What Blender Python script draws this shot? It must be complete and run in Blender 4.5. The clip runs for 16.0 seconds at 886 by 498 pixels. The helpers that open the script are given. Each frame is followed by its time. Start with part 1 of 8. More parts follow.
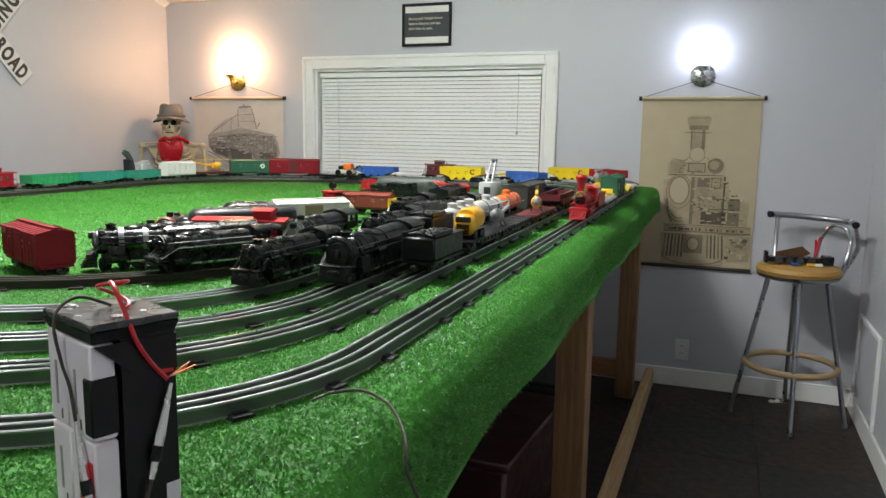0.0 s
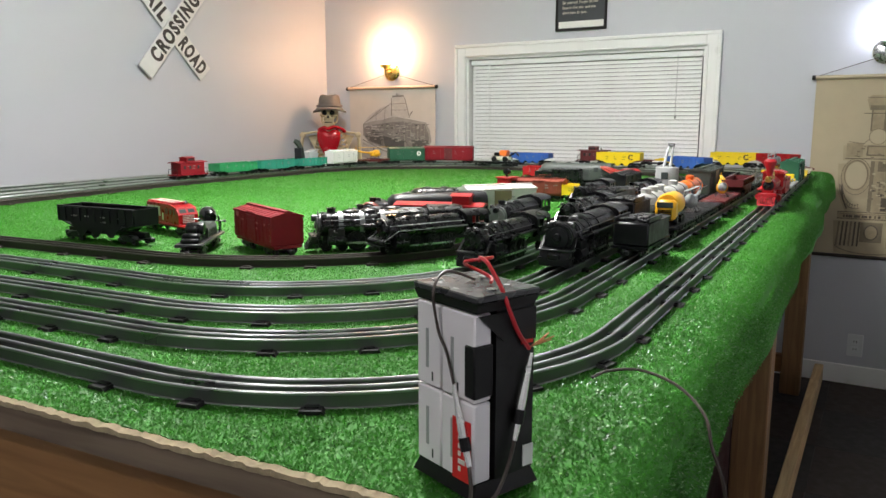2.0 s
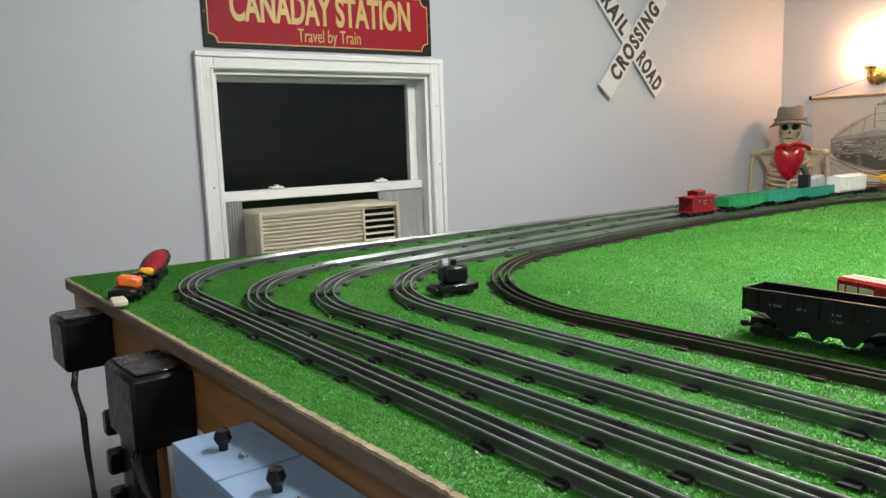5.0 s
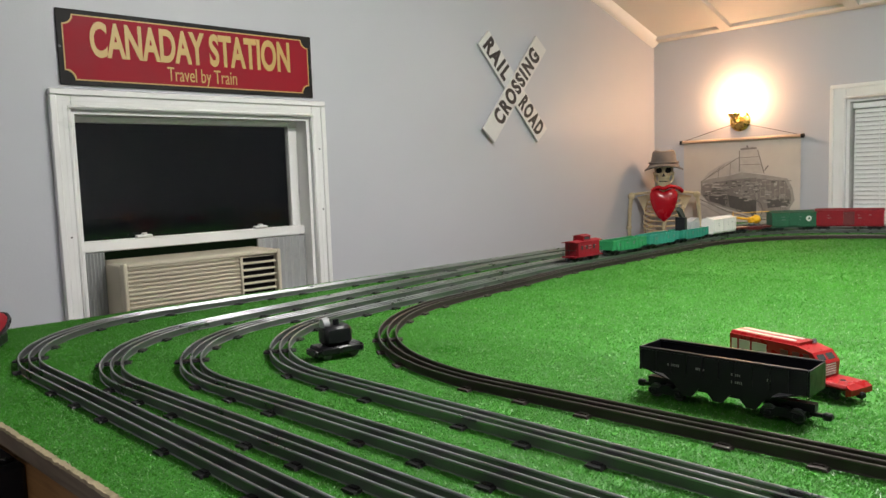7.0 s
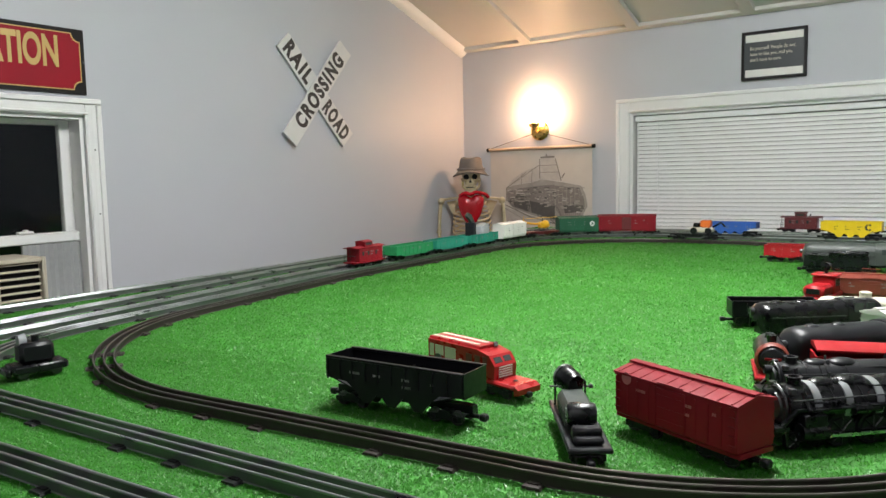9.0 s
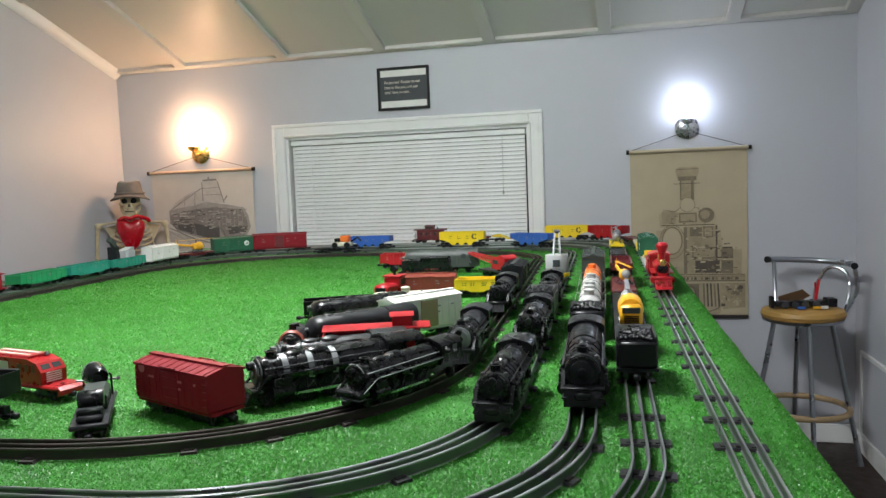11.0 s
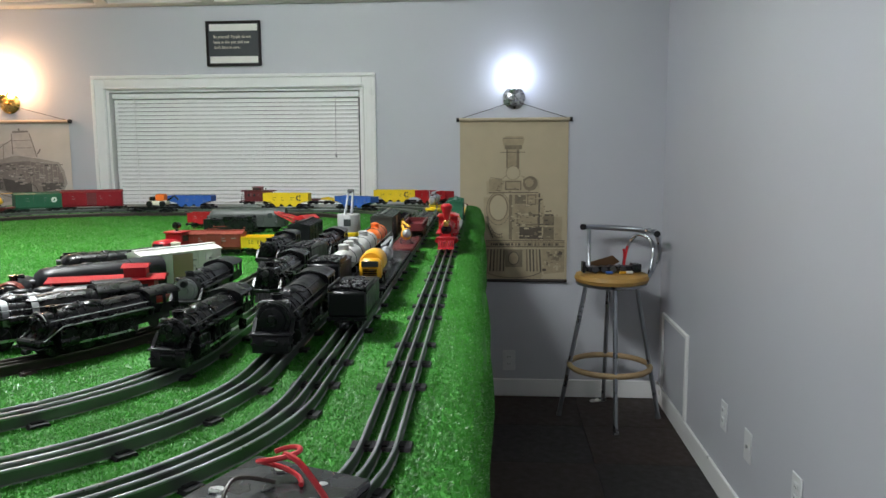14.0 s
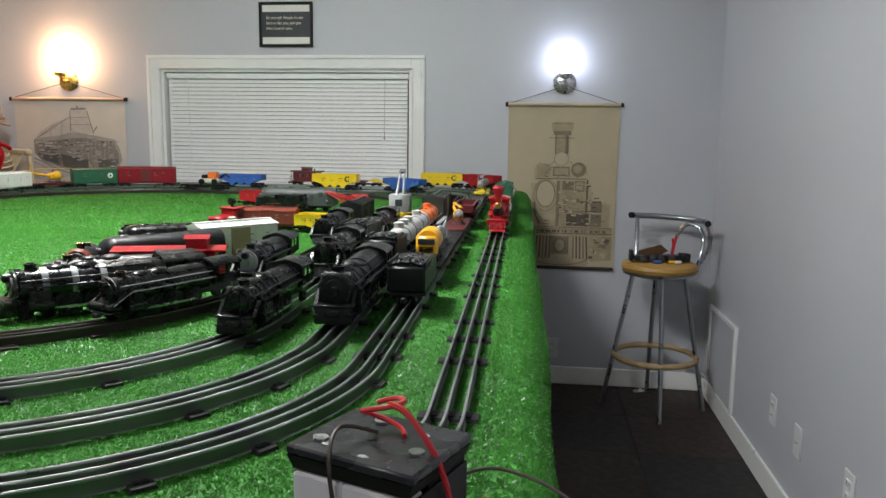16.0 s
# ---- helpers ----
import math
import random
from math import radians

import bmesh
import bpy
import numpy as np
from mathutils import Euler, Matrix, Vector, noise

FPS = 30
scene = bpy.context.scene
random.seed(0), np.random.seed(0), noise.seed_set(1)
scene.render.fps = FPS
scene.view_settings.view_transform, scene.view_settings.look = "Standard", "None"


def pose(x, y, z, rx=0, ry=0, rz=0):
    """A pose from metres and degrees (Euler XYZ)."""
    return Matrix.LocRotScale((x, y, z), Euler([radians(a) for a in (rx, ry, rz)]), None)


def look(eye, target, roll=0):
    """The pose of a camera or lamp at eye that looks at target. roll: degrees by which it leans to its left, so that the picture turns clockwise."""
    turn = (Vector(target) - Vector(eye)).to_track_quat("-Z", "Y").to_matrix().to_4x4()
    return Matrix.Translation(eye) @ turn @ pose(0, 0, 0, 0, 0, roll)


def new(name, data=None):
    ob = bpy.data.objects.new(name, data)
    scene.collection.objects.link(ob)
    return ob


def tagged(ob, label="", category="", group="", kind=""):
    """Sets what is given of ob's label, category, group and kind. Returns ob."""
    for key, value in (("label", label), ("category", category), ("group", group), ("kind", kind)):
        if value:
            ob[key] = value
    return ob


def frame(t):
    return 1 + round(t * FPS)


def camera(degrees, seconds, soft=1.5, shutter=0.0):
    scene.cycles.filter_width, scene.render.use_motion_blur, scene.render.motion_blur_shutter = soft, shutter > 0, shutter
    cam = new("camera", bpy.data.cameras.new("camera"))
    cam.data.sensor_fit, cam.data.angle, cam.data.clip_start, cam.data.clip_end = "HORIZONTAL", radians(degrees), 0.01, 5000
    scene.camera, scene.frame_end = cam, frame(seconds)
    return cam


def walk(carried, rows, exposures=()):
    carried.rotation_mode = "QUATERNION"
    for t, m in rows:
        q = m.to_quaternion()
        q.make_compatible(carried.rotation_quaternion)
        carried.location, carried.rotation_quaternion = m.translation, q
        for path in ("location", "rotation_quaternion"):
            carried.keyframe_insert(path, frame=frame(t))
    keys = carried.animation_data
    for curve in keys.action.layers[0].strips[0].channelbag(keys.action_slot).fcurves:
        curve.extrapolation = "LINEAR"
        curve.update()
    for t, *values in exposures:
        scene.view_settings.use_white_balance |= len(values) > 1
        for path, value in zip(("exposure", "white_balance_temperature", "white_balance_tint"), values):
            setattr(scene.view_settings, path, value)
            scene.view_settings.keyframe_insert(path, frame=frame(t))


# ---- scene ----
cam = camera(61.2, 16.0)
PATH = [
    (0, (0.007, 0.102, 1.319), (-0.691, 1.953, 1.025), 0.9),
    (0.5, (-0.05, 0.066, 1.313), (-0.765, 1.909, 1.006), 0.9),
    (1, (-0.063, 0.046, 1.31), (-0.828, 1.861, 0.962), 0.8),
    (1.5, (-0.073, 0.041, 1.312), (-0.945, 1.805, 0.955), 0.6),
    (2, (-0.107, 0.021, 1.317), (-1.107, 1.721, 0.986), -0.0),
    (2.5, (-0.205, -0.078, 1.328), (-1.368, 1.516, 1.006), -1.1),
    (3, (-0.415, -0.094, 1.308), (-1.66, 1.438, 0.989), -0.8),
    (3.5, (-0.486, -0.103, 1.33), (-1.923, 1.244, 0.981), -0.7),
    (4, (-0.654, -0.028, 1.347), (-2.302, 1.054, 1.009), -2.1),
    (6.3, (-0.974, -0.012, 1.401), (-2.536, 1.225, 1.229), -1.8),
    (6.5, (-0.973, 0.004, 1.398), (-2.5, 1.284, 1.226), -1.3),
    (7, (-0.974, 0.045, 1.395), (-2.437, 1.395, 1.202), -1.9),
    (7.5, (-0.959, 0.064, 1.401), (-2.34, 1.493, 1.179), -2.1),
    (8, (-0.935, 0.09, 1.4), (-2.25, 1.582, 1.186), -2.1),
    (8.5, (-0.876, 0.159, 1.404), (-2.079, 1.745, 1.207), -2.5),
    (9, (-0.812, 0.196, 1.397), (-1.974, 1.812, 1.202), -1.2),
    (9.5, (-0.761, 0.154, 1.407), (-1.692, 1.916, 1.233), -2.8),
    (10, (-0.73, 0.097, 1.387), (-1.472, 1.944, 1.195), -1.1),
    (10.2, (-0.687, 0.095, 1.394), (-1.362, 1.967, 1.198), -1.3),
    (12.3, (-0.24, 0.126, 1.381), (-0.497, 2.105, 1.254), -1.2),
    (12.5, (-0.241, 0.128, 1.376), (-0.461, 2.111, 1.236), -0.8),
    (13, (-0.233, 0.126, 1.37), (-0.4, 2.109, 1.178), -0.4),
    (13.5, (-0.229, 0.131, 1.361), (-0.37, 2.112, 1.128), -0.1),
    (14, (-0.23, 0.128, 1.362), (-0.376, 2.107, 1.108), -0.3),
    (14.5, (-0.236, 0.132, 1.355), (-0.398, 2.11, 1.103), 0.0),
    (15, (-0.235, 0.133, 1.354), (-0.396, 2.109, 1.088), 0.2),
    (15.5, (-0.239, 0.131, 1.349), (-0.409, 2.105, 1.075), 0.2),
    (16, (-0.26, 0.126, 1.347), (-0.511, 2.089, 1.058), 0.8),
]
walk(cam, [(t, look(eye, target, roll)) for t, eye, target, roll in PATH], [(0, 0.03, 6500, 14), (1, 0.15, 6550, 14), (2, 0.16, 6600, 16), (3, 0.05, 6600, 16), (4, 0.1, 6450, 14), (6.5, -0.16, 6750, 17), (8, -0.22, 6550, 15), (10, -0.18, 6350, 15), (12.5, -0.25, 6050, 12), (13, -0.27, 6000, 12), (14.5, -0.3, 6350, 13), (16, -0.3, 6400, 15)])

# ---- world and light ----
world = bpy.data.worlds.new("night")
scene.world = world
world.use_nodes = True
world.node_tree.nodes["Background"].inputs[0].default_value = (0.004, 0.005, 0.008, 1)
world.node_tree.nodes["Background"].inputs[1].default_value = 1.0
COOL, WARM, PLAIN = (0.78, 0.86, 1.0), (1.0, 0.58, 0.30), (0.91, 0.94, 0.90)
BULB_COOL, BULB_WARM, BULB_ROOM = 17.0, 85.0, 235.0

# ---- materials ----
def mat(name, color, rough=0.5, metal=0.0, var=0.12, scale=30.0, bump=0.0, bscale=120.0, coat=0.0, emit=0.0, spec=0.5,
        island=0.0, obj=0.0, color2=None):
    """A Principled surface with colour mottling at two sizes, worn gloss and fine relief."""
    m = bpy.data.materials.new(name)
    m.use_nodes = True
    nt = m.node_tree
    N, L = nt.nodes, nt.links
    b = N["Principled BSDF"]
    b.inputs["Roughness"].default_value = rough
    b.inputs["Metallic"].default_value = metal
    b.inputs["Specular IOR Level"].default_value = spec
    b.inputs["Coat Weight"].default_value = coat
    c = (*color, 1)
    if emit:
        b.inputs["Base Color"].default_value = c
        b.inputs["Emission Color"].default_value = c
        b.inputs["Emission Strength"].default_value = emit
        return m
    co = N.new("ShaderNodeTexCoord")
    n1 = N.new("ShaderNodeTexNoise")
    n1.inputs["Scale"].default_value = scale
    n1.inputs["Detail"].default_value = 6
    n2 = N.new("ShaderNodeTexNoise")
    n2.inputs["Scale"].default_value = scale * 0.13
    n2.inputs["Detail"].default_value = 3
    L.new(co.outputs["Object"], n1.inputs["Vector"])
    L.new(co.outputs["Object"], n2.inputs["Vector"])
    ad = N.new("ShaderNodeMath")
    ad.operation = "ADD"
    L.new(n1.outputs["Fac"], ad.inputs[0])
    L.new(n2.outputs["Fac"], ad.inputs[1])
    last = ad.outputs[0]
    for amount, kind, out in ((island, "ShaderNodeNewGeometry", "Random Per Island"), (obj, "ShaderNodeObjectInfo", "Random")):
        if amount:
            g = N.new(kind)
            ma = N.new("ShaderNodeMath")
            ma.operation = "MULTIPLY_ADD"
            L.new(g.outputs[out], ma.inputs[0])
            ma.inputs[1].default_value = amount
            L.new(last, ma.inputs[2])
            last = ma.outputs[0]
    mr = N.new("ShaderNodeMapRange")
    mr.inputs["From Min"].default_value = 0.6
    mr.inputs["From Max"].default_value = 1.4 + island + obj
    L.new(last, mr.inputs["Value"])
    mx = N.new("ShaderNodeMix")
    mx.data_type = "RGBA"
    c2 = color2 or tuple(min(1, v * (1 + var)) for v in color)
    c1 = tuple(v * (1 - var) for v in color)
    mx.inputs["A"].default_value = (*c1, 1)
    mx.inputs["B"].default_value = (*c2, 1)
    L.new(mr.outputs["Result"], mx.inputs["Factor"])
    L.new(mx.outputs["Result"], b.inputs["Base Color"])
    rr = N.new("ShaderNodeMapRange")
    rr.inputs["From Min"].default_value = 0.3
    rr.inputs["From Max"].default_value = 0.7
    rr.inputs["To Min"].default_value = max(0.02, rough - 0.08)
    rr.inputs["To Max"].default_value = min(1, rough + 0.1)
    L.new(n1.outputs["Fac"], rr.inputs["Value"])
    L.new(rr.outputs["Result"], b.inputs["Roughness"])
    if bump:
        n3 = N.new("ShaderNodeTexNoise")
        n3.inputs["Scale"].default_value = bscale
        n3.inputs["Detail"].default_value = 4
        L.new(co.outputs["Object"], n3.inputs["Vector"])
        bp = N.new("ShaderNodeBump")
        bp.inputs["Strength"].default_value = bump
        bp.inputs["Distance"].default_value = 0.004
        L.new(n3.outputs["Fac"], bp.inputs["Height"])
        L.new(bp.outputs["Normal"], b.inputs["Normal"])
    return m


def wood(name, light, dark, rough=0.55, grain=18.0, axis="X"):
    m = bpy.data.materials.new(name)
    m.use_nodes = True
    N, L = m.node_tree.nodes, m.node_tree.links
    b = N["Principled BSDF"]
    b.inputs["Roughness"].default_value = rough
    co = N.new("ShaderNodeTexCoord")
    mp = N.new("ShaderNodeMapping")
    s = {"X": (0.6, 9, 9), "Y": (9, 0.6, 9), "Z": (9, 9, 0.6)}[axis]
    mp.inputs["Scale"].default_value = s
    n = N.new("ShaderNodeTexNoise")
    n.inputs["Scale"].default_value = grain * 0.35
    n.inputs["Detail"].default_value = 8
    n.inputs["Distortion"].default_value = 1.2
    L.new(co.outputs["Object"], mp.inputs["Vector"])
    L.new(mp.outputs["Vector"], n.inputs["Vector"])
    cr = N.new("ShaderNodeValToRGB")
    cr.color_ramp.elements[0].position, cr.color_ramp.elements[1].position = 0.32, 0.68
    cr.color_ramp.elements[0].color, cr.color_ramp.elements[1].color = (*dark, 1), (*light, 1)
    L.new(n.outputs["Fac"], cr.inputs["Fac"])
    L.new(cr.outputs["Color"], b.inputs["Base Color"])
    bp = N.new("ShaderNodeBump")
    bp.inputs["Strength"].default_value = 0.25
    bp.inputs["Distance"].default_value = 0.003
    L.new(n.outputs["Fac"], bp.inputs["Height"])
    L.new(bp.outputs["Normal"], b.inputs["Normal"])
    return m


M_WALL = mat("wall_paint", (0.50, 0.51, 0.55), 0.48, var=0.03, scale=3, bump=0.10, bscale=160)
M_CEIL = mat("ceiling_paint", (0.62, 0.60, 0.57), 0.42, var=0.03, scale=3, bump=0.08, bscale=90)
M_TRIM = mat("trim_paint", (0.80, 0.80, 0.79), 0.35, var=0.04, scale=8, bump=0.05)
M_FLOOR_D = mat("floor_charcoal", (0.0125, 0.0100, 0.0090), 0.55, var=0.2, scale=25, bump=0.1, obj=0.3)
M_FLOOR_B = mat("floor_brown", (0.021, 0.0115, 0.0080), 0.55, var=0.2, scale=25, bump=0.1, obj=0.3)
M_TURF = mat("turf_backing", (0.034, 0.205, 0.016), 0.75, var=0.3, scale=90, bump=0.1, bscale=300)
M_BLADE = mat("turf_blade", (0.031, 0.200, 0.013), 0.34, var=0.12, scale=9, island=0.6, color2=(0.094, 0.390, 0.050), spec=0.6)
_n, _l = M_BLADE.node_tree.nodes, M_BLADE.node_tree.links
_p, _t, _x = _n["Principled BSDF"], _n.new("ShaderNodeBsdfTranslucent"), _n.new("ShaderNodeMixShader")
_l.new(_p.inputs["Base Color"].links[0].from_socket, _t.inputs["Color"])
_x.inputs[0].default_value = 0.62
# a few pale blades: the turf's white glints put into the blade colour
_w = _p.inputs["Base Color"].links[0].from_socket
_gi, _gt, _mx = _n.new("ShaderNodeNewGeometry"), _n.new("ShaderNodeMath"), _n.new("ShaderNodeMix")
_gt.operation = "GREATER_THAN"
_gt.inputs[1].default_value = 0.925
_mx.data_type = "RGBA"
_l.new(_gi.outputs["Random Per Island"], _gt.inputs[0])
_l.new(_gt.outputs[0], _mx.inputs["Factor"])
_l.new(_w, _mx.inputs["A"])
_mx.inputs["B"].default_value = (0.27, 0.50, 0.21, 1)
_l.new(_mx.outputs["Result"], _p.inputs["Base Color"])
_l.new(_mx.outputs["Result"], _t.inputs["Color"])
_l.new(_p.outputs[0], _x.inputs[1])
_l.new(_t.outputs[0], _x.inputs[2])
_l.new(_x.outputs[0], _n["Material Output"].inputs["Surface"])
M_BOARD = wood("pine_board", (0.34, 0.170, 0.062), (0.22, 0.10, 0.034))
M_BOARD_Z = wood("pine_post", (0.28, 0.152, 0.062), (0.17, 0.085, 0.034), axis="Z")
M_BOARD_Y = wood("pine_rail", (0.55, 0.38, 0.19), (0.36, 0.22, 0.10), axis="Y")
M_KNOT = mat("pine_knot", (0.11, 0.045, 0.018), 0.6, var=0.35, scale=60)
# plywood darkened in its colour for the shadow along the table edge
M_PLY = wood("shaded_plywood_edge", (0.20, 0.145, 0.10), (0.11, 0.075, 0.05), 0.8)
M_JUTE = mat("turf_cut_edge", (0.34, 0.27, 0.17), 0.9, var=0.3, scale=120, bump=0.15, bscale=400)
M_RAIL = mat("tinplate_rail", (0.43, 0.44, 0.455), 0.33, 0.9, var=0.3, scale=14, bump=0.05)
M_RAIL_RUST = mat("worn_rail", (0.095, 0.082, 0.075), 0.42, 0.75, var=0.35, scale=18)
# same tinplate as the head, darkened for the shade between the rails
M_RAILWEB = mat("rail_web_shaded", (0.175, 0.182, 0.182), 0.34, 0.7, var=0.35, scale=14)
M_FAINT = mat("faint_lettering", (0.22, 0.22, 0.21), 0.6, var=0.1)
M_TIE = mat("tie_black", (0.012, 0.012, 0.013), 0.5, 0.3, var=0.3, scale=60)
M_TIE_RUST = mat("tie_brown", (0.030, 0.022, 0.019), 0.6, 0.2, var=0.3, scale=60)
M_BLACK = mat("black_enamel", (0.0042, 0.0042, 0.0056), 0.28, spec=0.42, var=0.35, scale=60, bump=0.04)
M_BLACK_SATIN = mat("satin_black", (0.006, 0.006, 0.0080), 0.36, spec=0.32, var=0.3, scale=70, bump=0.06)
M_DKGREY = mat("dark_grey_cast", (0.012, 0.0125, 0.0150), 0.38, 0.0, spec=0.42, var=0.25, scale=60)
M_STEEL = mat("steel", (0.48, 0.48, 0.49), 0.28, 0.9, var=0.12, scale=60)
M_SILVER = mat("silver_paint", (0.33, 0.34, 0.35), 0.45, 0.4, var=0.12, scale=60)
M_PALETANK = mat("pale_tank_paint", (0.46, 0.46, 0.44), 0.42, var=0.12, scale=60)
M_GREY = mat("grey_plastic", (0.33, 0.34, 0.34), 0.42, var=0.08, scale=60)
M_BRASS = mat("brass", (0.62, 0.42, 0.13), 0.28, 0.9, var=0.15, scale=60)
M_CLIP = mat("bright_clip_steel", (0.82, 0.80, 0.78), 0.22, 0.85, var=0.1, scale=80)
M_CHROME = mat("stool_chrome", (0.36, 0.38, 0.41), 0.30, 0.95, var=0.03, scale=10)
M_RED = mat("bright_red_plastic", (0.35, 0.011, 0.016), 0.36, spec=0.35, var=0.14, scale=50)
M_RED2 = mat("scarlet_plastic", (0.47, 0.026, 0.024), 0.32, var=0.12, scale=50)
M_RUST = mat("faded_red", (0.21, 0.040, 0.024), 0.5, var=0.2, scale=50)
M_TUSCAN = mat("tuscan_red", (0.225, 0.009, 0.016), 0.5, spec=0.25, var=0.16, scale=50)
M_BUSRED = mat("glossy_bus_red", (0.33, 0.010, 0.012), 0.30, spec=0.4, var=0.12, scale=50)
M_FADED = mat("faded_print", (0.42, 0.13, 0.12), 0.6, var=0.3, scale=90)
M_MAROON = mat("maroon_plastic", (0.12, 0.018, 0.020), 0.42, var=0.2, scale=50)
M_ORANGE = mat("orange_plastic", (0.80, 0.17, 0.025), 0.36, var=0.1, scale=50)
M_REDOR = mat("red_orange_plastic", (0.75, 0.06, 0.02), 0.4, var=0.1, scale=50)
M_YELLOW = mat("yellow_plastic", (0.82, 0.58, 0.015), 0.36, var=0.08, scale=50)
M_AMBER = mat("amber_yellow", (0.78, 0.40, 0.015), 0.34, var=0.08, scale=50)
M_GREEN = mat("boxcar_green", (0.018, 0.105, 0.055), 0.45, var=0.15, scale=50)
M_KELLY = mat("kelly_green", (0.015, 0.24, 0.085), 0.42, var=0.15, scale=50)
M_TEAL = mat("teal_green", (0.02, 0.25, 0.175), 0.42, var=0.12, scale=50)
M_OLIVE = mat("dark_olive", (0.045, 0.055, 0.048), 0.5, var=0.2, scale=50)
M_BLUE = mat("blue_plastic", (0.035, 0.115, 0.42), 0.4, var=0.12, scale=50)
M_WHITE = mat("white_plastic", (0.74, 0.73, 0.69), 0.42, var=0.06, scale=50)
M_CREAM = mat("cream_plastic", (0.62, 0.57, 0.46), 0.45, var=0.08, scale=50)
M_TAN = mat("tan_door", (0.33, 0.26, 0.15), 0.5, var=0.1, scale=50)
M_TIMBER = mat("firewood", (0.24, 0.17, 0.13), 0.8, var=0.4, scale=120, bump=0.4, bscale=300, island=0.6)
M_BROWNBOX = mat("brown_cardboard", (0.20, 0.12, 0.065), 0.8, var=0.12, scale=12, bump=0.1, bscale=80)
M_PAPER = mat("carton_white", (0.80, 0.76, 0.79), 0.5, var=0.05, scale=30)
M_LABELRED = mat("red_label_paper", (0.62, 0.012, 0.016), 0.4, var=0.1, scale=60)
M_CARTON = mat("black_carton", (0.007, 0.0065, 0.0075), 0.45, spec=0.25, var=0.3, scale=30, bump=0.05)
M_BOARDTOP = mat("worn_dark_board", (0.030, 0.030, 0.034), 0.26, var=0.5, scale=40, bump=0.1)
M_COPPER = mat("copper", (0.60, 0.26, 0.14), 0.3, 0.9, var=0.1)
M_WIRE_R = mat("red_wire", (0.55, 0.02, 0.03), 0.4, var=0.1)
M_WIRE_B = mat("dark_wire", (0.05, 0.035, 0.03), 0.45, var=0.2)
M_BIN = mat("dark_red_bin", (0.034, 0.007, 0.008), 0.5, var=0.25, scale=20)
M_BLUEBOX = mat("blue_grey_box", (0.20, 0.29, 0.42), 0.45, var=0.06, scale=20, bump=0.04)
M_CUSHION = mat("mustard_vinyl", (0.42, 0.24, 0.06), 0.55, var=0.12, scale=25, bump=0.15, bscale=60)
M_TANRING = mat("tan_wrap", (0.36, 0.25, 0.13), 0.6, var=0.15, scale=60, bump=0.2)
M_BLIND = mat("blind_vinyl", (0.82, 0.83, 0.82), 0.40, var=0.03, scale=12)
M_CANVAS = mat("poster_canvas", (0.44, 0.37, 0.25), 0.75, var=0.08, scale=10, bump=0.02, bscale=300)
M_CANVAS_L = mat("poster_canvas_pale", (0.60, 0.53, 0.47), 0.75, var=0.08, scale=10, bump=0.02, bscale=300)
M_INK0 = mat("sepia_ink_wash", (0.375, 0.312, 0.205), 0.8, var=0.3, scale=14)
M_INK1 = mat("sepia_ink_light", (0.33, 0.27, 0.175), 0.8, var=0.25, scale=40)
M_INK2 = mat("sepia_ink_mid", (0.19, 0.155, 0.105), 0.8, var=0.3, scale=50)
M_INK3 = mat("sepia_ink_dark", (0.095, 0.078, 0.058), 0.8, var=0.3, scale=60)
M_ROD = wood("poster_rod", (0.62, 0.46, 0.33), (0.5, 0.35, 0.24), 0.5)
M_SIGNRED = mat("sign_red", (0.30, 0.007, 0.018), 0.55, spec=0.22, var=0.10, scale=14)
M_SIGNBLK = mat("sign_black", (0.010, 0.008, 0.008), 0.55, spec=0.25, var=0.3, scale=30)
M_SIGNYEL = mat("sign_yellow", (0.56, 0.37, 0.12), 0.4, var=0.08, scale=30)
M_SIGNWHT = mat("sign_white", (0.66, 0.655, 0.645), 0.55, var=0.08, scale=14, bump=0.1)
M_LETTER = mat("letter_black", (0.035, 0.03, 0.03), 0.55, var=0.5, scale=60)
M_SLATE = mat("slate_print", (0.035, 0.04, 0.045), 0.4, var=0.15, scale=30)
M_AC = mat("ac_plastic", (0.56, 0.51, 0.40), 0.45, var=0.06, scale=20)
M_BONE = mat("bone_plastic", (0.52, 0.43, 0.27), 0.5, var=0.2, scale=40, bump=0.1)
M_HAT = mat("felt_grey", (0.16, 0.14, 0.125), 0.9, var=0.2, scale=40, bump=0.3)
M_SHINYRED = mat("red_satin", (0.42, 0.006, 0.014), 0.22, var=0.15, scale=20)
M_DARK = mat("dark_furniture", (0.005, 0.0045, 0.0045), 0.6, spec=0.2, var=0.3, scale=20)
M_BROWNEDGE = mat("walnut_edge", (0.018, 0.010, 0.007), 0.45, var=0.3, scale=20)
M_PLATE = mat("outlet_plastic", (0.66, 0.67, 0.68), 0.35, var=0.03)
M_INKL0 = mat("grey_ink_wash", (0.50, 0.435, 0.39), 0.8, var=0.2, scale=30)
M_INKL1 = mat("grey_ink_light", (0.36, 0.31, 0.275), 0.8, var=0.2, scale=40)
M_INKL2 = mat("grey_ink_mid", (0.24, 0.20, 0.18), 0.8, var=0.25, scale=50)
M_INKL3 = mat("grey_ink_dark", (0.11, 0.095, 0.085), 0.8, var=0.25, scale=60)
M_GLASS = bpy.data.materials.new("window_glass")
M_GLASS.use_nodes = True
_g = M_GLASS.node_tree.nodes["Principled BSDF"]
_g.inputs["Transmission Weight"].default_value = 1.0
_g.inputs["Roughness"].default_value = 0.03
_g.inputs["IOR"].default_value = 1.28
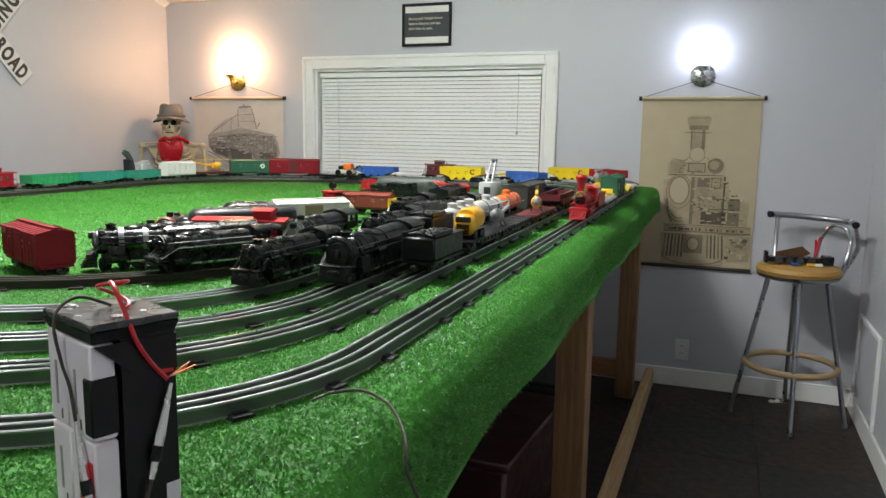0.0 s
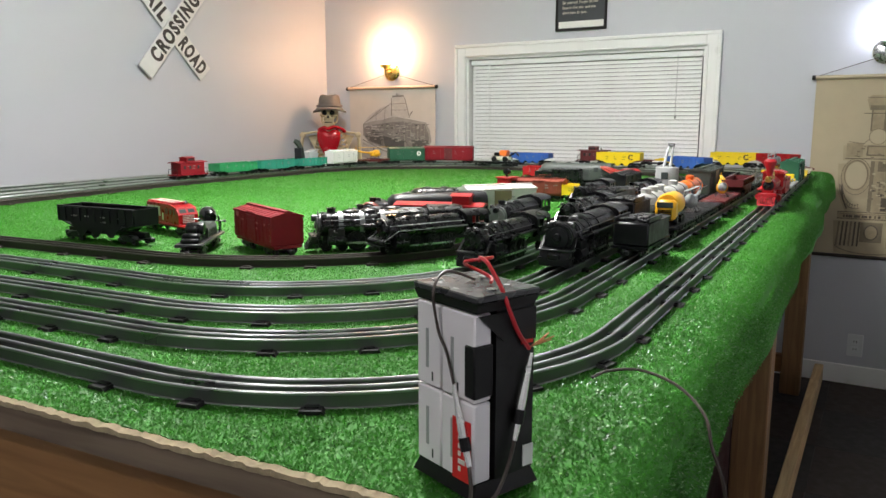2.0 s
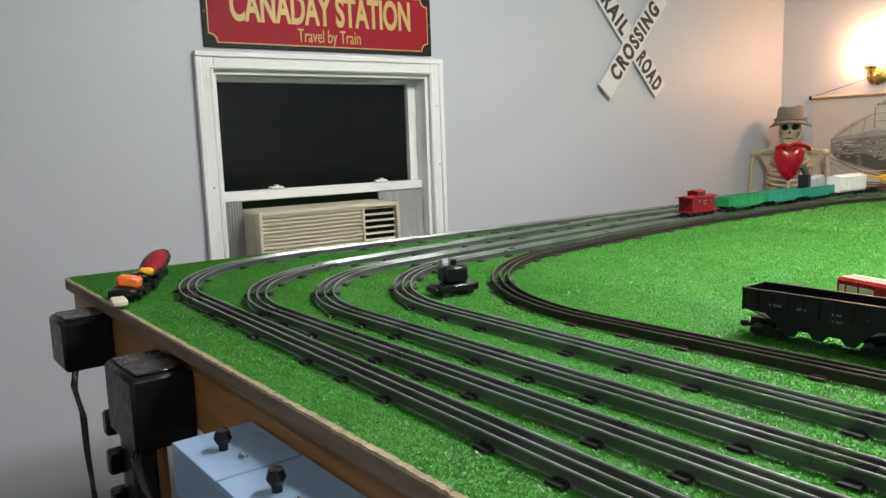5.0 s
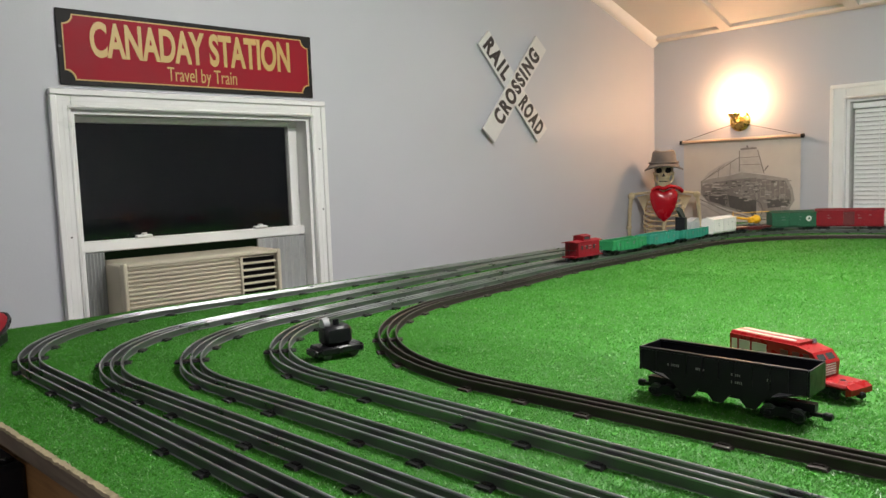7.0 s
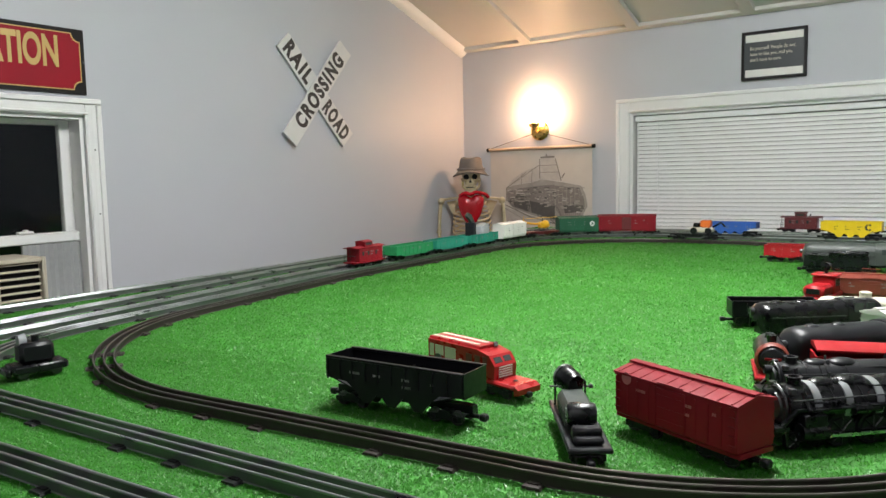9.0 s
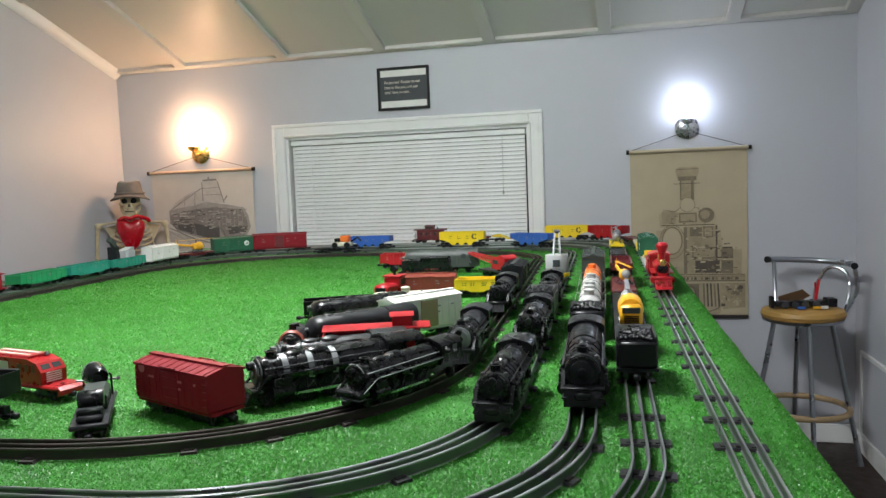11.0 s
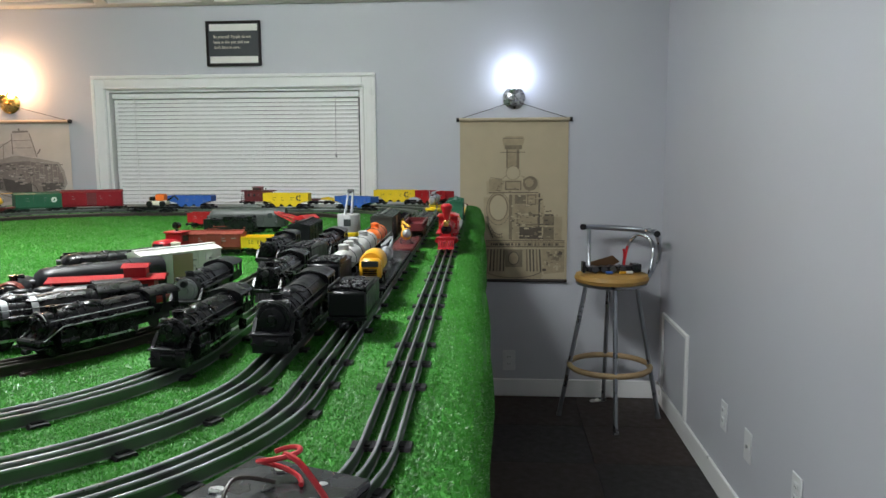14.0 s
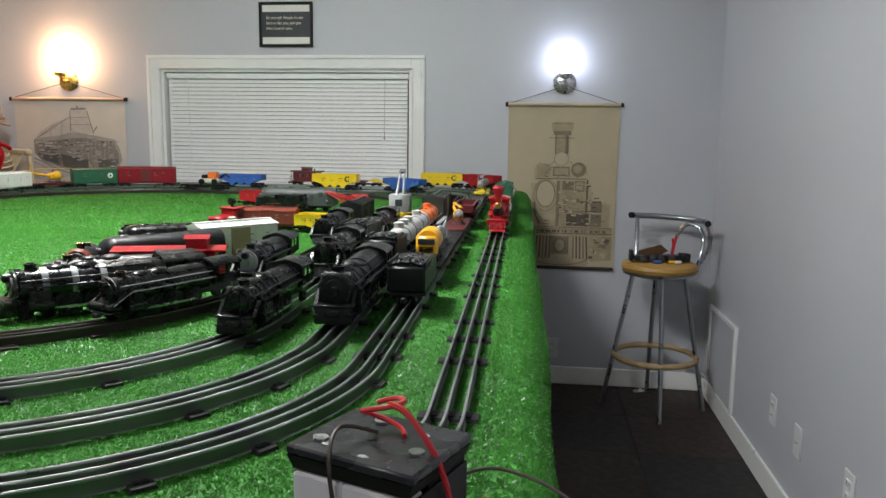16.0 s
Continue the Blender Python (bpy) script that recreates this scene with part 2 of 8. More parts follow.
M_NIGHT = mat("night_outside", (0.004, 0.005, 0.007), 0.9, var=0.3, scale=2)
_n, _l = M_NIGHT.node_tree.nodes, M_NIGHT.node_tree.links
_c, _s, _r = _n.new("ShaderNodeTexCoord"), _n.new("ShaderNodeSeparateXYZ"), _n.new("ShaderNodeValToRGB")
_l.new(_c.outputs["Object"], _s.inputs[0])
_d = _n.new("ShaderNodeMath")
_d.operation = "MULTIPLY"
_d.inputs[1].default_value = 0.4
_l.new(_s.outputs["Z"], _d.inputs[0])
_l.new(_d.outputs[0], _r.inputs["Fac"])
_r.color_ramp.elements[0].position, _r.color_ramp.elements[1].position = 0.42, 0.47
_r.color_ramp.elements[0].color, _r.color_ramp.elements[1].color = (0.0030, 0.0065, 0.0024, 1), (0.0042, 0.0050, 0.0058, 1)
_l.new(_r.outputs["Color"], _n["Principled BSDF"].inputs["Emission Color"])
_n["Principled BSDF"].inputs["Emission Strength"].default_value = 1.0
M_CLEAR = mat("model_windows", (0.05, 0.06, 0.06), 0.12, var=0.2)
M_SMOKEGLASS = mat("canopy_plastic", (0.35, 0.36, 0.37), 0.15, 0.3, var=0.1)
M_BULB_W = mat("warm_bulb_glass", WARM, emit=BULB_WARM)
M_BULB_C = mat("cool_bulb_glass", COOL, emit=BULB_COOL)
M_BULB_R = mat("room_bulb_glass", PLAIN, emit=BULB_ROOM)

# ---- mesh tools ----
class B:
    """A bmesh with simple shapers; done() links it as one mesh object."""

    def __init__(self):
        self.bm = bmesh.new()

    def _add(self, ret, m, mi=0):
        vs = ret["verts"]
        bmesh.ops.transform(self.bm, matrix=m, verts=vs)
        if mi:
            for f in {f for v in vs for f in v.link_faces}:
                f.material_index = mi
        return vs

    def box(self, x0, x1, y0, y1, z0, z1, bevel=0.0, rot=None, mi=0):
        m = Matrix.LocRotScale(((x0 + x1) / 2, (y0 + y1) / 2, (z0 + z1) / 2), rot, (x1 - x0, y1 - y0, z1 - z0))
        vs = self._add(bmesh.ops.create_cube(self.bm, size=1), m, mi)
        if bevel:
            es = list({e for v in vs for e in v.link_edges})
            bmesh.ops.bevel(self.bm, geom=es, offset=bevel, segments=1, affect="EDGES", profile=0.5)
        return self

    def cyl(self, p, q, r, r2=None, seg=16, mi=0):
        p, q = Vector(p), Vector(q)
        d = q - p
        m = Matrix.Translation((p + q) / 2) @ d.to_track_quat("Z", "Y").to_matrix().to_4x4()
        self._add(bmesh.ops.create_cone(self.bm, cap_ends=True, segments=seg, radius1=r, radius2=r if r2 is None else r2, depth=d.length), m, mi)
        return self

    def ball(self, c, r, s=(1, 1, 1), seg=14, rot=None, mi=0):
        m = Matrix.LocRotScale(c, rot, s)
        self._add(bmesh.ops.create_uvsphere(self.bm, u_segments=seg, v_segments=max(6, seg * 2 // 3), radius=r), m, mi)
        return self

    def prism(self, pts, axis, a, b, mi=0):
        """A polygon in the plane across the axis, drawn out from a to b. axis 'y': pts are (x, z); 'x': (y, z); 'z': (x, y)."""
        def v(p, t):
            return {"y": (p[0], t, p[1]), "x": (t, p[0], p[1]), "z": (p[0], p[1], t)}[axis]
        lo = [self.bm.verts.new(v(p, a)) for p in pts]
        hi = [self.bm.verts.new(v(p, b)) for p in pts]
        fs = [self.bm.faces.new(lo), self.bm.faces.new(hi[::-1])]
        n = len(pts)
        for i in range(n):
            fs.append(self.bm.faces.new((lo[i], hi[i], hi[(i + 1) % n], lo[(i + 1) % n])))
        for f in fs:
            f.material_index = mi
        return self

    def tube(self, pts, r, seg=8, close=False, mi=0):
        pts = [Vector(p) for p in pts]
        n = len(pts)
        rings = []
        up = Vector((0, 0, 1))
        for i, p in enumerate(pts):
            a = pts[(i - 1) % n] if (close or i) else pts[0]
            b = pts[(i + 1) % n] if (close or i < n - 1) else pts[-1]
            d = (b - a).normalized()
            u = d.cross(up)
            if u.length < 1e-3:
                u = d.cross(Vector((1, 0, 0)))
            u.normalize()
            w = u.cross(d)
            rings.append([self.bm.verts.new(p + r * (math.cos(k * math.tau / seg) * u + math.sin(k * math.tau / seg) * w)) for k in range(seg)])
        for i in range(n if close else n - 1):
            a, b = rings[i], rings[(i + 1) % n]
            for k in range(seg):
                f = self.bm.faces.new((a[k], a[(k + 1) % seg], b[(k + 1) % seg], b[k]))
                f.material_index = mi
        if not close:
            self.bm.faces.new(rings[0])
            self.bm.faces.new(rings[-1][::-1])
        return self

    def lathe(self, prof, c=(0, 0, 0), axis="z", seg=20, mi=0):
        """A profile of (radius, height) turned about an axis through c."""
        c = Vector(c)
        rings = []
        for r, t in prof:
            ring = []
            for k in range(seg):
                a, s = r * math.cos(k * math.tau / seg), r * math.sin(k * math.tau / seg)
                ring.append(self.bm.verts.new(c + Vector({"z": (a, s, t), "x": (t, a, s), "y": (a, t, s)}[axis])))
            rings.append(ring)
        for a, b in zip(rings, rings[1:]):
            for k in range(seg):
                self.bm.faces.new((a[k], a[(k + 1) % seg], b[(k + 1) % seg], b[k])).material_index = mi
        for ring in (rings[0], rings[-1]):
            if (ring[0].co - ring[seg // 2].co).length > 1e-5:
                self.bm.faces.new(ring).material_index = mi
        return self

    def mesh(self, name, mats, smooth=True):
        bmesh.ops.recalc_face_normals(self.bm, faces=self.bm.faces)
        me = bpy.data.meshes.new(name)
        self.bm.to_mesh(me)
        self.bm.free()
        for m in mats if isinstance(mats, (list, tuple)) else [mats]:
            me.materials.append(m)
        if smooth:
            me.shade_smooth()
            me.set_sharp_from_angle(angle=radians(38))
        return me

    def done(self, name, mats, parent=None, label="", smooth=True):
        ob = new(name, self.mesh(name, mats, smooth))
        if parent:
            ob.parent = parent
        if label:
            ob["label"] = label
        return ob


def thing(name, m, label, category, group="", kind=""):
    ob = new(name)
    ob.matrix_basis = m
    ob.empty_display_size = 0.05
    return tagged(ob, label, category, group, kind)


def share(name, me, parent, m=None):
    ob = new(name, me)
    ob.parent = parent
    if m is not None:
        ob.matrix_basis = m
    return ob


def lettering(text, size, m, material, parent, name="lettering", squeeze=1.0, depth=0.0008, bold=0.0, align="CENTER", spread=1.0, width=0.0):
    cu = bpy.data.curves.new("text", "FONT")
    cu.body, cu.size, cu.extrude, cu.offset = text, size, depth, bold
    cu.align_x, cu.align_y = align, "CENTER"
    cu.space_character = spread
    tmp = bpy.data.objects.new("text", cu)
    scene.collection.objects.link(tmp)
    bpy.context.view_layer.update()
    me = bpy.data.meshes.new_from_object(tmp.evaluated_get(bpy.context.evaluated_depsgraph_get()))
    bpy.data.objects.remove(tmp)
    me.materials.clear()
    me.materials.append(material)
    if width:
        xs = [v.co.x for v in me.vertices]
        squeeze = width / (max(xs) - min(xs))
        mid = (max(xs) + min(xs)) / 2
        for v in me.vertices:
            v.co.x -= mid
    ob = new(name, me)
    ob.parent = parent
    ob.matrix_basis = m @ Matrix.Diagonal((squeeze, 1, 1, 1))
    return ob


def bend(pts, n=6):
    """A smooth run through the points, for wires and pipes."""
    P = [Vector(p) for p in pts]
    out = []
    for i in range(len(P) - 1):
        a, b, c, d = P[max(0, i - 1)], P[i], P[i + 1], P[min(len(P) - 1, i + 2)]
        for k in range(n):
            t = k / n
            out.append(0.5 * (2 * b + (c - a) * t + (2 * a - 5 * b + 4 * c - d) * t * t + (3 * b - a - 3 * c + d) * t ** 3))
    return out + [P[-1]]


# ---- track routes ----
def rounded(corners):
    """A closed route of (x, y, radius) corners as points about 2 cm apart, with the way along it."""
    n = len(corners)
    out = []
    for i in range(n):
        p0, p1, p2 = (Vector(corners[(i + k) % n][:2]) for k in (-1, 0, 1))
        r = corners[i][2]
        u, w = (p0 - p1).normalized(), (p2 - p1).normalized()
        half = u.angle(w) / 2
        tl = r / math.tan(half)
        a, b = p1 + u * tl, p1 + w * tl
        c = p1 + (u + w).normalized() * (r / math.sin(half))
        a0 = math.atan2(*(a - c).yx)
        a1 = math.atan2(*(b - c).yx)
        da = (a1 - a0 + math.pi) % math.tau - math.pi
        k = max(2, int(abs(da) * r / 0.02))
        out += [c + r * Vector((math.cos(a0 + da * j / k), math.sin(a0 + da * j / k))) for j in range(k + 1)]
    pts = []
    for p, q in zip(out, out[1:] + out[:1]):
        d = (q - p).length
        for j in range(max(1, int(d / 0.05))):
            pts.append(p + (q - p) * j / max(1, int(d / 0.05)))
    return [p for i, p in enumerate(pts) if (p - pts[i - 1]).length > 1e-4]


class Route:
    def __init__(self, corners):
        self.pts = rounded(corners)
        self.s = [0.0]
        for p, q in zip(self.pts, self.pts[1:] + self.pts[:1]):
            self.s.append(self.s[-1] + (q - p).length)
        self.length = self.s[-1]

    def at(self, s):
        s %= self.length
        i = int(np.searchsorted(self.s, s, side="right")) - 1
        p, q = self.pts[i % len(self.pts)], self.pts[(i + 1) % len(self.pts)]
        return p + (q - p) * ((s - self.s[i]) / max(1e-9, self.s[i + 1] - self.s[i]))

    def near(self, x, y):
        return self.s[min(range(len(self.pts)), key=lambda i: (self.pts[i] - Vector((x, y))).length)]

    def stand(self, s, base=0.085, turn=False):
        """A vehicle whose trucks stand base to either side of s; its front looks along the route, or back with turn."""
        a, b = self.at(s - base), self.at(s + base)
        d = (a - b) if turn else (b - a)
        c = (a + b) / 2
        return pose(c.x, c.y, RAIL_TOP, 0, 0, math.degrees(math.atan2(d.y, d.x)))


TURF, RAIL_TOP = 1.084, 1.1005
ROUTES = [Route(c) for c in (
    [(-0.415, 4.00, 0.40), (-0.331, 0.452, 0.335), (-2.73, 0.36, 0.40), (-2.84, 3.98, 0.42)],
    [(-0.52, 3.91, 0.40), (-0.437, 0.56, 0.38), (-2.46, 0.425, 0.38), (-2.70, 1.9, 1.5), (-2.76, 3.90, 0.44)],
    [(-0.60, 3.80, 0.40), (-0.512, 0.645, 0.38), (-2.36, 0.52, 0.38), (-2.575, 1.9, 1.5), (-2.69, 3.83, 0.48)],
    [(-0.70, 3.64, 0.40), (-0.615, 0.74, 0.38), (-2.29, 0.65, 0.40), (-2.482, 1.9, 1.5), (-2.57, 3.69, 0.55)],
    [(-0.82, 3.44, 0.40), (-0.72, 0.89, 0.48), (-2.21, 0.765, 0.55), (-2.40, 1.9, 1.5), (-2.46, 3.44, 0.65)],
)]

# ---- room ----
XL, XR, YB, YF, ZC = -3.54, 0.66, 4.247, -1.9, 2.187
RISE, YTOP = 0.33, 2.5
ZTOP = ZC + RISE * (YB - YTOP)
T = 0.12


def structure(ob, label, category):
    return tagged(ob, label, category, kind="structure")


b = B().box(XL - T, XR + T, YF - T, YB + T, -0.10, -0.006)
structure(b.done("floor", M_FLOOR_D), "dark charcoal and brown floor of large square carpet tiles", "floor")
floor = bpy.data.objects["floor"]

# back wall with the wide window opening
WX0, WX1, WZ0, WZ1 = -2.420, -0.972, 1.02, 1.722
b = B()
b.box(XL - T, WX0, YB, YB + T, 0, 2.5).box(WX1, XR + T, YB, YB + T, 0, 2.5)
b.box(WX0, WX1, YB, YB + T, 0, WZ0).box(WX0, WX1, YB, YB + T, WZ1, 2.5)
structure(b.done("wall_north", M_WALL), "pale blue-grey painted wall with a wide blind-covered window", "wall")

# left wall with the air conditioner's window opening
AY0, AY1, AZ0, AZ1 = 0.820, 1.712, 0.93, 1.646
b = B()
b.box(XL - T, XL, YF - T, AY0, 0, 3.0).box(XL - T, XL, AY1, YB, 0, 3.0)
b.box(XL - T, XL, AY0, AY1, 0, AZ0).box(XL - T, XL, AY0, AY1, AZ1, 3.0)
structure(b.done("wall_west", M_WALL), "pale blue-grey painted wall with a window and signs", "wall")
structure(B().box(XR, XR + T, YF - T, YB, 0, 3.0).done("wall_east", M_WALL), "pale blue-grey painted wall with outlets near the floor", "wall")
structure(B().box(XL, XR, YF - T, YF, 0, 3.0).done("wall_south", M_WALL), "plain pale blue-grey painted wall", "wall")

# ceiling: sloping panels with battens, then flat
b = B()
b.prism([(YB + T, ZC - RISE * T), (YTOP, ZTOP), (YF - T, ZTOP), (YF - T, ZTOP + 0.1), (YTOP, ZTOP + 0.1), (YB + T, ZC + 0.1)], "x", XL - T, XR + T)
slope = Matrix.Translation((0, YB, ZC)) @ Matrix.Rotation(-math.atan(RISE), 4, "X")
bl = B()
for x in (-3.06, -2.39, -1.795, -1.17, -0.555, 0.08, 0.63):
    bl.box(x - 0.034, x + 0.034, -1.9, -0.035, -0.024, 0.004, 0.003)
bl.box(XL, XR, -0.040, 0.0, -0.022, 0.006, 0.004)
bl.box(XL, XR, -0.86, -0.82, -0.014, 0.004, 0.003)
bl.box(XL, XR, -1.62, -1.58, -0.014, 0.004, 0.003)
bmesh.ops.transform(bl.bm, matrix=slope, verts=bl.bm.verts)
tmp = bl.mesh("battens", M_CEIL)
b.bm.from_mesh(tmp)
bpy.data.meshes.remove(tmp)
structure(b.done("ceiling", M_CEIL), "off-white sloping panelled ceiling with thin battens", "ceiling")
b = B()
b.prism([(XL, -0.05), (XL, 0.0), (XL + 0.045, 0.0), (XL + 0.04, -0.02), (XL + 0.015, -0.045)], "y", -1.85, 0.0)
bmesh.ops.transform(b.bm, matrix=slope, verts=b.bm.verts)
structure(b.done("trim_west", M_TRIM), "white crown moulding along the sloping ceiling", "trim")

# baseboards
structure(B().box(XL, XR, YB - 0.014, YB, 0, 0.10, 0.004).done("baseboard_north", M_TRIM), "white painted baseboard", "baseboard")
structure(B().box(XR - 0.014, XR, YF, YB - 0.014, 0, 0.10, 0.004).done("baseboard_east", M_TRIM), "white painted baseboard", "baseboard")
structure(B().box(XL, XL + 0.014, YF, YB - 0.014, 0, 0.10, 0.004).done("baseboard_west", M_TRIM), "white painted baseboard", "baseboard")


def casing(b, u0, u1, z0, z1, w, d, place):
    """Window trim round an opening: two legs and a head with a raised outer band. place maps (u, depth, z) to a box."""
    for a0, a1, c0, c1 in ((u0 - w, u0, z0, z1 + w), (u1, u1 + w, z0, z1 + w), (u0, u1, z1, z1 + w)):
        place(b, a0, a1, d, c0, c1)
    for a0, a1, c0, c1 in ((u0 - w - 0.004, u0 - w + 0.016, z0, z1 + w - 0.0165), (u1 + w - 0.016, u1 + w + 0.004, z0, z1 + w - 0.0165), (u0 - w - 0.004, u1 + w + 0.004, z1 + w - 0.016, z1 + w + 0.004)):
        place(b, a0, a1, d + 0.008, c0, c1)
    for off, t, lift in ((0.003, 0.009, 0.0030), (0.022, 0.005, 0.0012)):
        for a0, a1, c0, c1 in ((u0 - off - t, u0 - off, z0, z1 + off - 0.0005), (u1 + off, u1 + off + t, z0, z1 + off - 0.0005), (u0 - off - t, u1 + off + t, z1 + off, z1 + off + t)):
            place(b, a0, a1, d + lift, c0, c1)


# back window: casing, jambs, blind
win = thing("window_1", pose(0, 0, 0), "wide white-cased window with a closed white mini blind", "window", kind="structure")
b = B()
casing(b, WX0, WX1, 0.95, WZ1, 0.072, 0.016, lambda b, a0, a1, d, c0, c1: b.box(a0, a1, YB - d, YB, c0, c1, 0.003))
b.done("casing", M_TRIM, win)
b = B()
b.box(WX0, WX0 + 0.015, YB + 0.002, YB + T, WZ0, WZ1).box(WX1 - 0.015, WX1, YB + 0.002, YB + T, WZ0, WZ1)
b.box(WX0 + 0.015, WX1 - 0.015, YB + 0.002, YB + T, WZ1 - 0.015, WZ1).box(WX0 + 0.015, WX1 - 0.015, YB - 0.03, YB + T, WZ0 - 0.03, WZ0)
b.done("window_frame", M_TRIM, win)
B().box(WX0 + 0.015, WX1 - 0.015, YB + 0.095, YB + 0.10, WZ0, WZ1 - 0.015).done("pane", M_CLEAR, win)
blind = thing("window_blind", pose((WX0 + WX1) / 2, YB + 0.035, 0), "closed white vinyl mini blind hanging in the window", "blind")
half = (WX1 - WX0) / 2 - 0.022
B().box(-half, half, -0.016, 0.016, WZ1 - 0.050, WZ1 - 0.020, 0.003).done("headrail", M_BLIND, blind)
bs = B()
arc = [(-0.011, -0.0055), (-0.005, 0.0005), (0.002, 0.0022), (0.010, 0.0012)]
for i in range(3):
    a, c = arc[i], arc[i + 1]
    va = [bs.bm.verts.new((sx * (half - 0.006), y, z)) for (y, z) in (a, c) for sx in (-1, 1)]
    bs.bm.faces.new((va[0], va[1], va[3], va[2]))
ret = bmesh.ops.remove_doubles(bs.bm, verts=bs.bm.verts, dist=1e-5)
bmesh.ops.solidify(bs.bm, geom=bs.bm.faces[:], thickness=0.0007)
bmesh.ops.transform(bs.bm, matrix=Matrix.Rotation(radians(50), 4, "X"), verts=bs.bm.verts)
slat_mesh = bs.mesh("slat", M_BLIND)
z = WZ1 - 0.062
while z > WZ0 + 0.02:
    share("slat", slat_mesh, blind, pose(random.uniform(-0.001, 0.001), 0, z, random.uniform(-1.2, 1.2), random.uniform(-0.015, 0.015), 0))
    z -= 0.0222
B().box(-half, half, -0.012, 0.012, WZ0 + 0.002, WZ0 + 0.016, 0.003).done("bottom_rail", M_BLIND, blind)
B().tube([(-half + 0.13, -0.020, WZ1 - 0.04), (-half + 0.133, -0.024, WZ1 - 0.3), (-half + 0.138, -0.022, WZ1 - 0.57)], 0.003, 6).done("wand", M_BLIND, blind, "clear plastic tilt wand")
B().tube([(half - 0.13, -0.020, WZ1 - 0.04), (half - 0.132, -0.022, WZ1 - 0.36)], 0.0014, 5).ball((half - 0.132, -0.022, WZ1 - 0.37), 0.006, (1, 1, 1.8), 8).done("pull_cord", M_GREY, blind)

# left window: casing, reveal, sashes, dark glass
win = thing("window_2", pose(0, 0, 0), "white-cased sash window onto the dark night", "window", kind="structure")
b = B()
casing(b, AY0, AY1, 0.93, AZ1, 0.058, 0.018, lambda b, a0, a1, d, c0, c1: b.box(XL, XL + d, a0, a1, c0, c1, 0.003))
cs = b.done("casing", M_TRIM, win)
for y_, z_ in ((AY1 + 0.034, 1.28), (AY0 - 0.028, 1.24), (AY1 + 0.030, 1.52)):
    B().cyl((XL + 0.0178, y_, z_), (XL + 0.0186, y_, z_), 0.0030, seg=8).done("nail_hole", M_DARK, cs)
b = B()
b.box(XL - T, XL - 0.002, AY0, AY0 + 0.014, AZ0, AZ1).box(XL - T, XL - 0.002, AY1 - 0.014, AY1, AZ0, AZ1)
b.box(XL - T, XL - 0.002, AY0 + 0.014, AY1 - 0.014, AZ1 - 0.014, AZ1).box(XL - T, XL + 0.03, AY0 + 0.014, AY1 - 0.014, AZ0 - 0.002, AZ0 + 0.02)
b.done("window_frame", M_TRIM, win)
b = B()
sx0, sx1 = XL - 0.105, XL - 0.075
b.box(sx0, sx1, AY0 + 0.014, AY0 + 0.036, AZ0 + 0.02, AZ1 - 0.014, 0.003).box(sx0, sx1, AY1 - 0.054, AY1 - 0.014, AZ0 + 0.02, AZ1 - 0.014, 0.003)
b.box(sx0, sx1, AY0 + 0.036, AY1 - 0.054, AZ1 - 0.034, AZ1 - 0.014, 0.003)
b.done("upper_sash", M_TRIM, win)
b = B()
b.box(sx1, sx1 + 0.028, AY0 + 0.014, AY1 - 0.014, 1.180, 1.218, 0.004)
for y in (AY0 + 0.2, AY1 - 0.24):
    b.box(sx1 + 0.010, sx1 + 0.034, y, y + 0.055, 1.218, 1.228, 0.003).cyl((sx1 + 0.02, y + 0.03, 1.228), (sx1 + 0.02, y + 0.03, 1.234), 0.010, seg=10)
b.done("lower_sash", M_TRIM, win)
B().box(sx0 + 0.010, sx0 + 0.014, AY0 + 0.036, AY1 - 0.054, 1.19, AZ1 - 0.034).done("pane", M_GLASS, win).visible_shadow = False
ob = B().box(XL - 1.6, XL - 1.58, AY0 - 2.5, AY1 + 2.5, -0.5, 3.5).done("backdrop", M_NIGHT)
structure(ob, "dark night outside the window", "backdrop")

# air conditioner in the window
ac = thing("air_conditioner", pose(XL, 0, 0), "beige window air conditioner with a slatted front grille", "air conditioner")
ay0, ay1, az0, az1 = 0.910, 1.485, 0.950, 1.148
B().box(-0.10, 0.085, ay0, ay1, az0, az1, 0.010).done("body", M_AC, ac)
b = B()
b.box(0.085, 0.115, ay0, ay0 + 0.014, az0, az1, 0.004).box(0.085, 0.115, ay1 - 0.014, ay1, az0, az1, 0.004)
b.box(0.085, 0.115, ay0 + 0.014, ay1 - 0.014, az1 - 0.016, az1, 0.004).box(0.085, 0.115, ay0 + 0.014, ay1 - 0.014, az0, az0 + 0.016, 0.004)
b.box(0.085, 0.115, ay1 - 0.165, ay1 - 0.155, az0 + 0.016, az1 - 0.016, 0.003)
b.done("bezel", M_AC, ac)
louvre = B().box(0.088, 0.113, 0, ay1 - ay0 - 0.18, -0.0035, 0.0035, 0.001, Euler((0, 0.5, 0))).mesh("louvre", M_AC)
louvre2 = B().box(0.094, 0.106, 0, 0.135, -0.0016, 0.0016, 0.0006, Euler((0, 0.5, 0))).mesh("vent", M_AC)
for i in range(12):
    share("louvre", louvre, ac, pose(0, ay0 + 0.014, az0 + 0.027 + i * 0.0142))
for i in range(7):
    share("vent", louvre2, ac, pose(0, ay1 - 0.152, az0 + 0.032 + i * 0.0245))
# flat dark sheet in place of the shade inside the hollow outlet
B().box(0.086, 0.089, ay1 - 0.154, ay1 - 0.016, az0 + 0.017, az1 - 0.017).done("dark_outlet_sheet", M_DARK, ac)
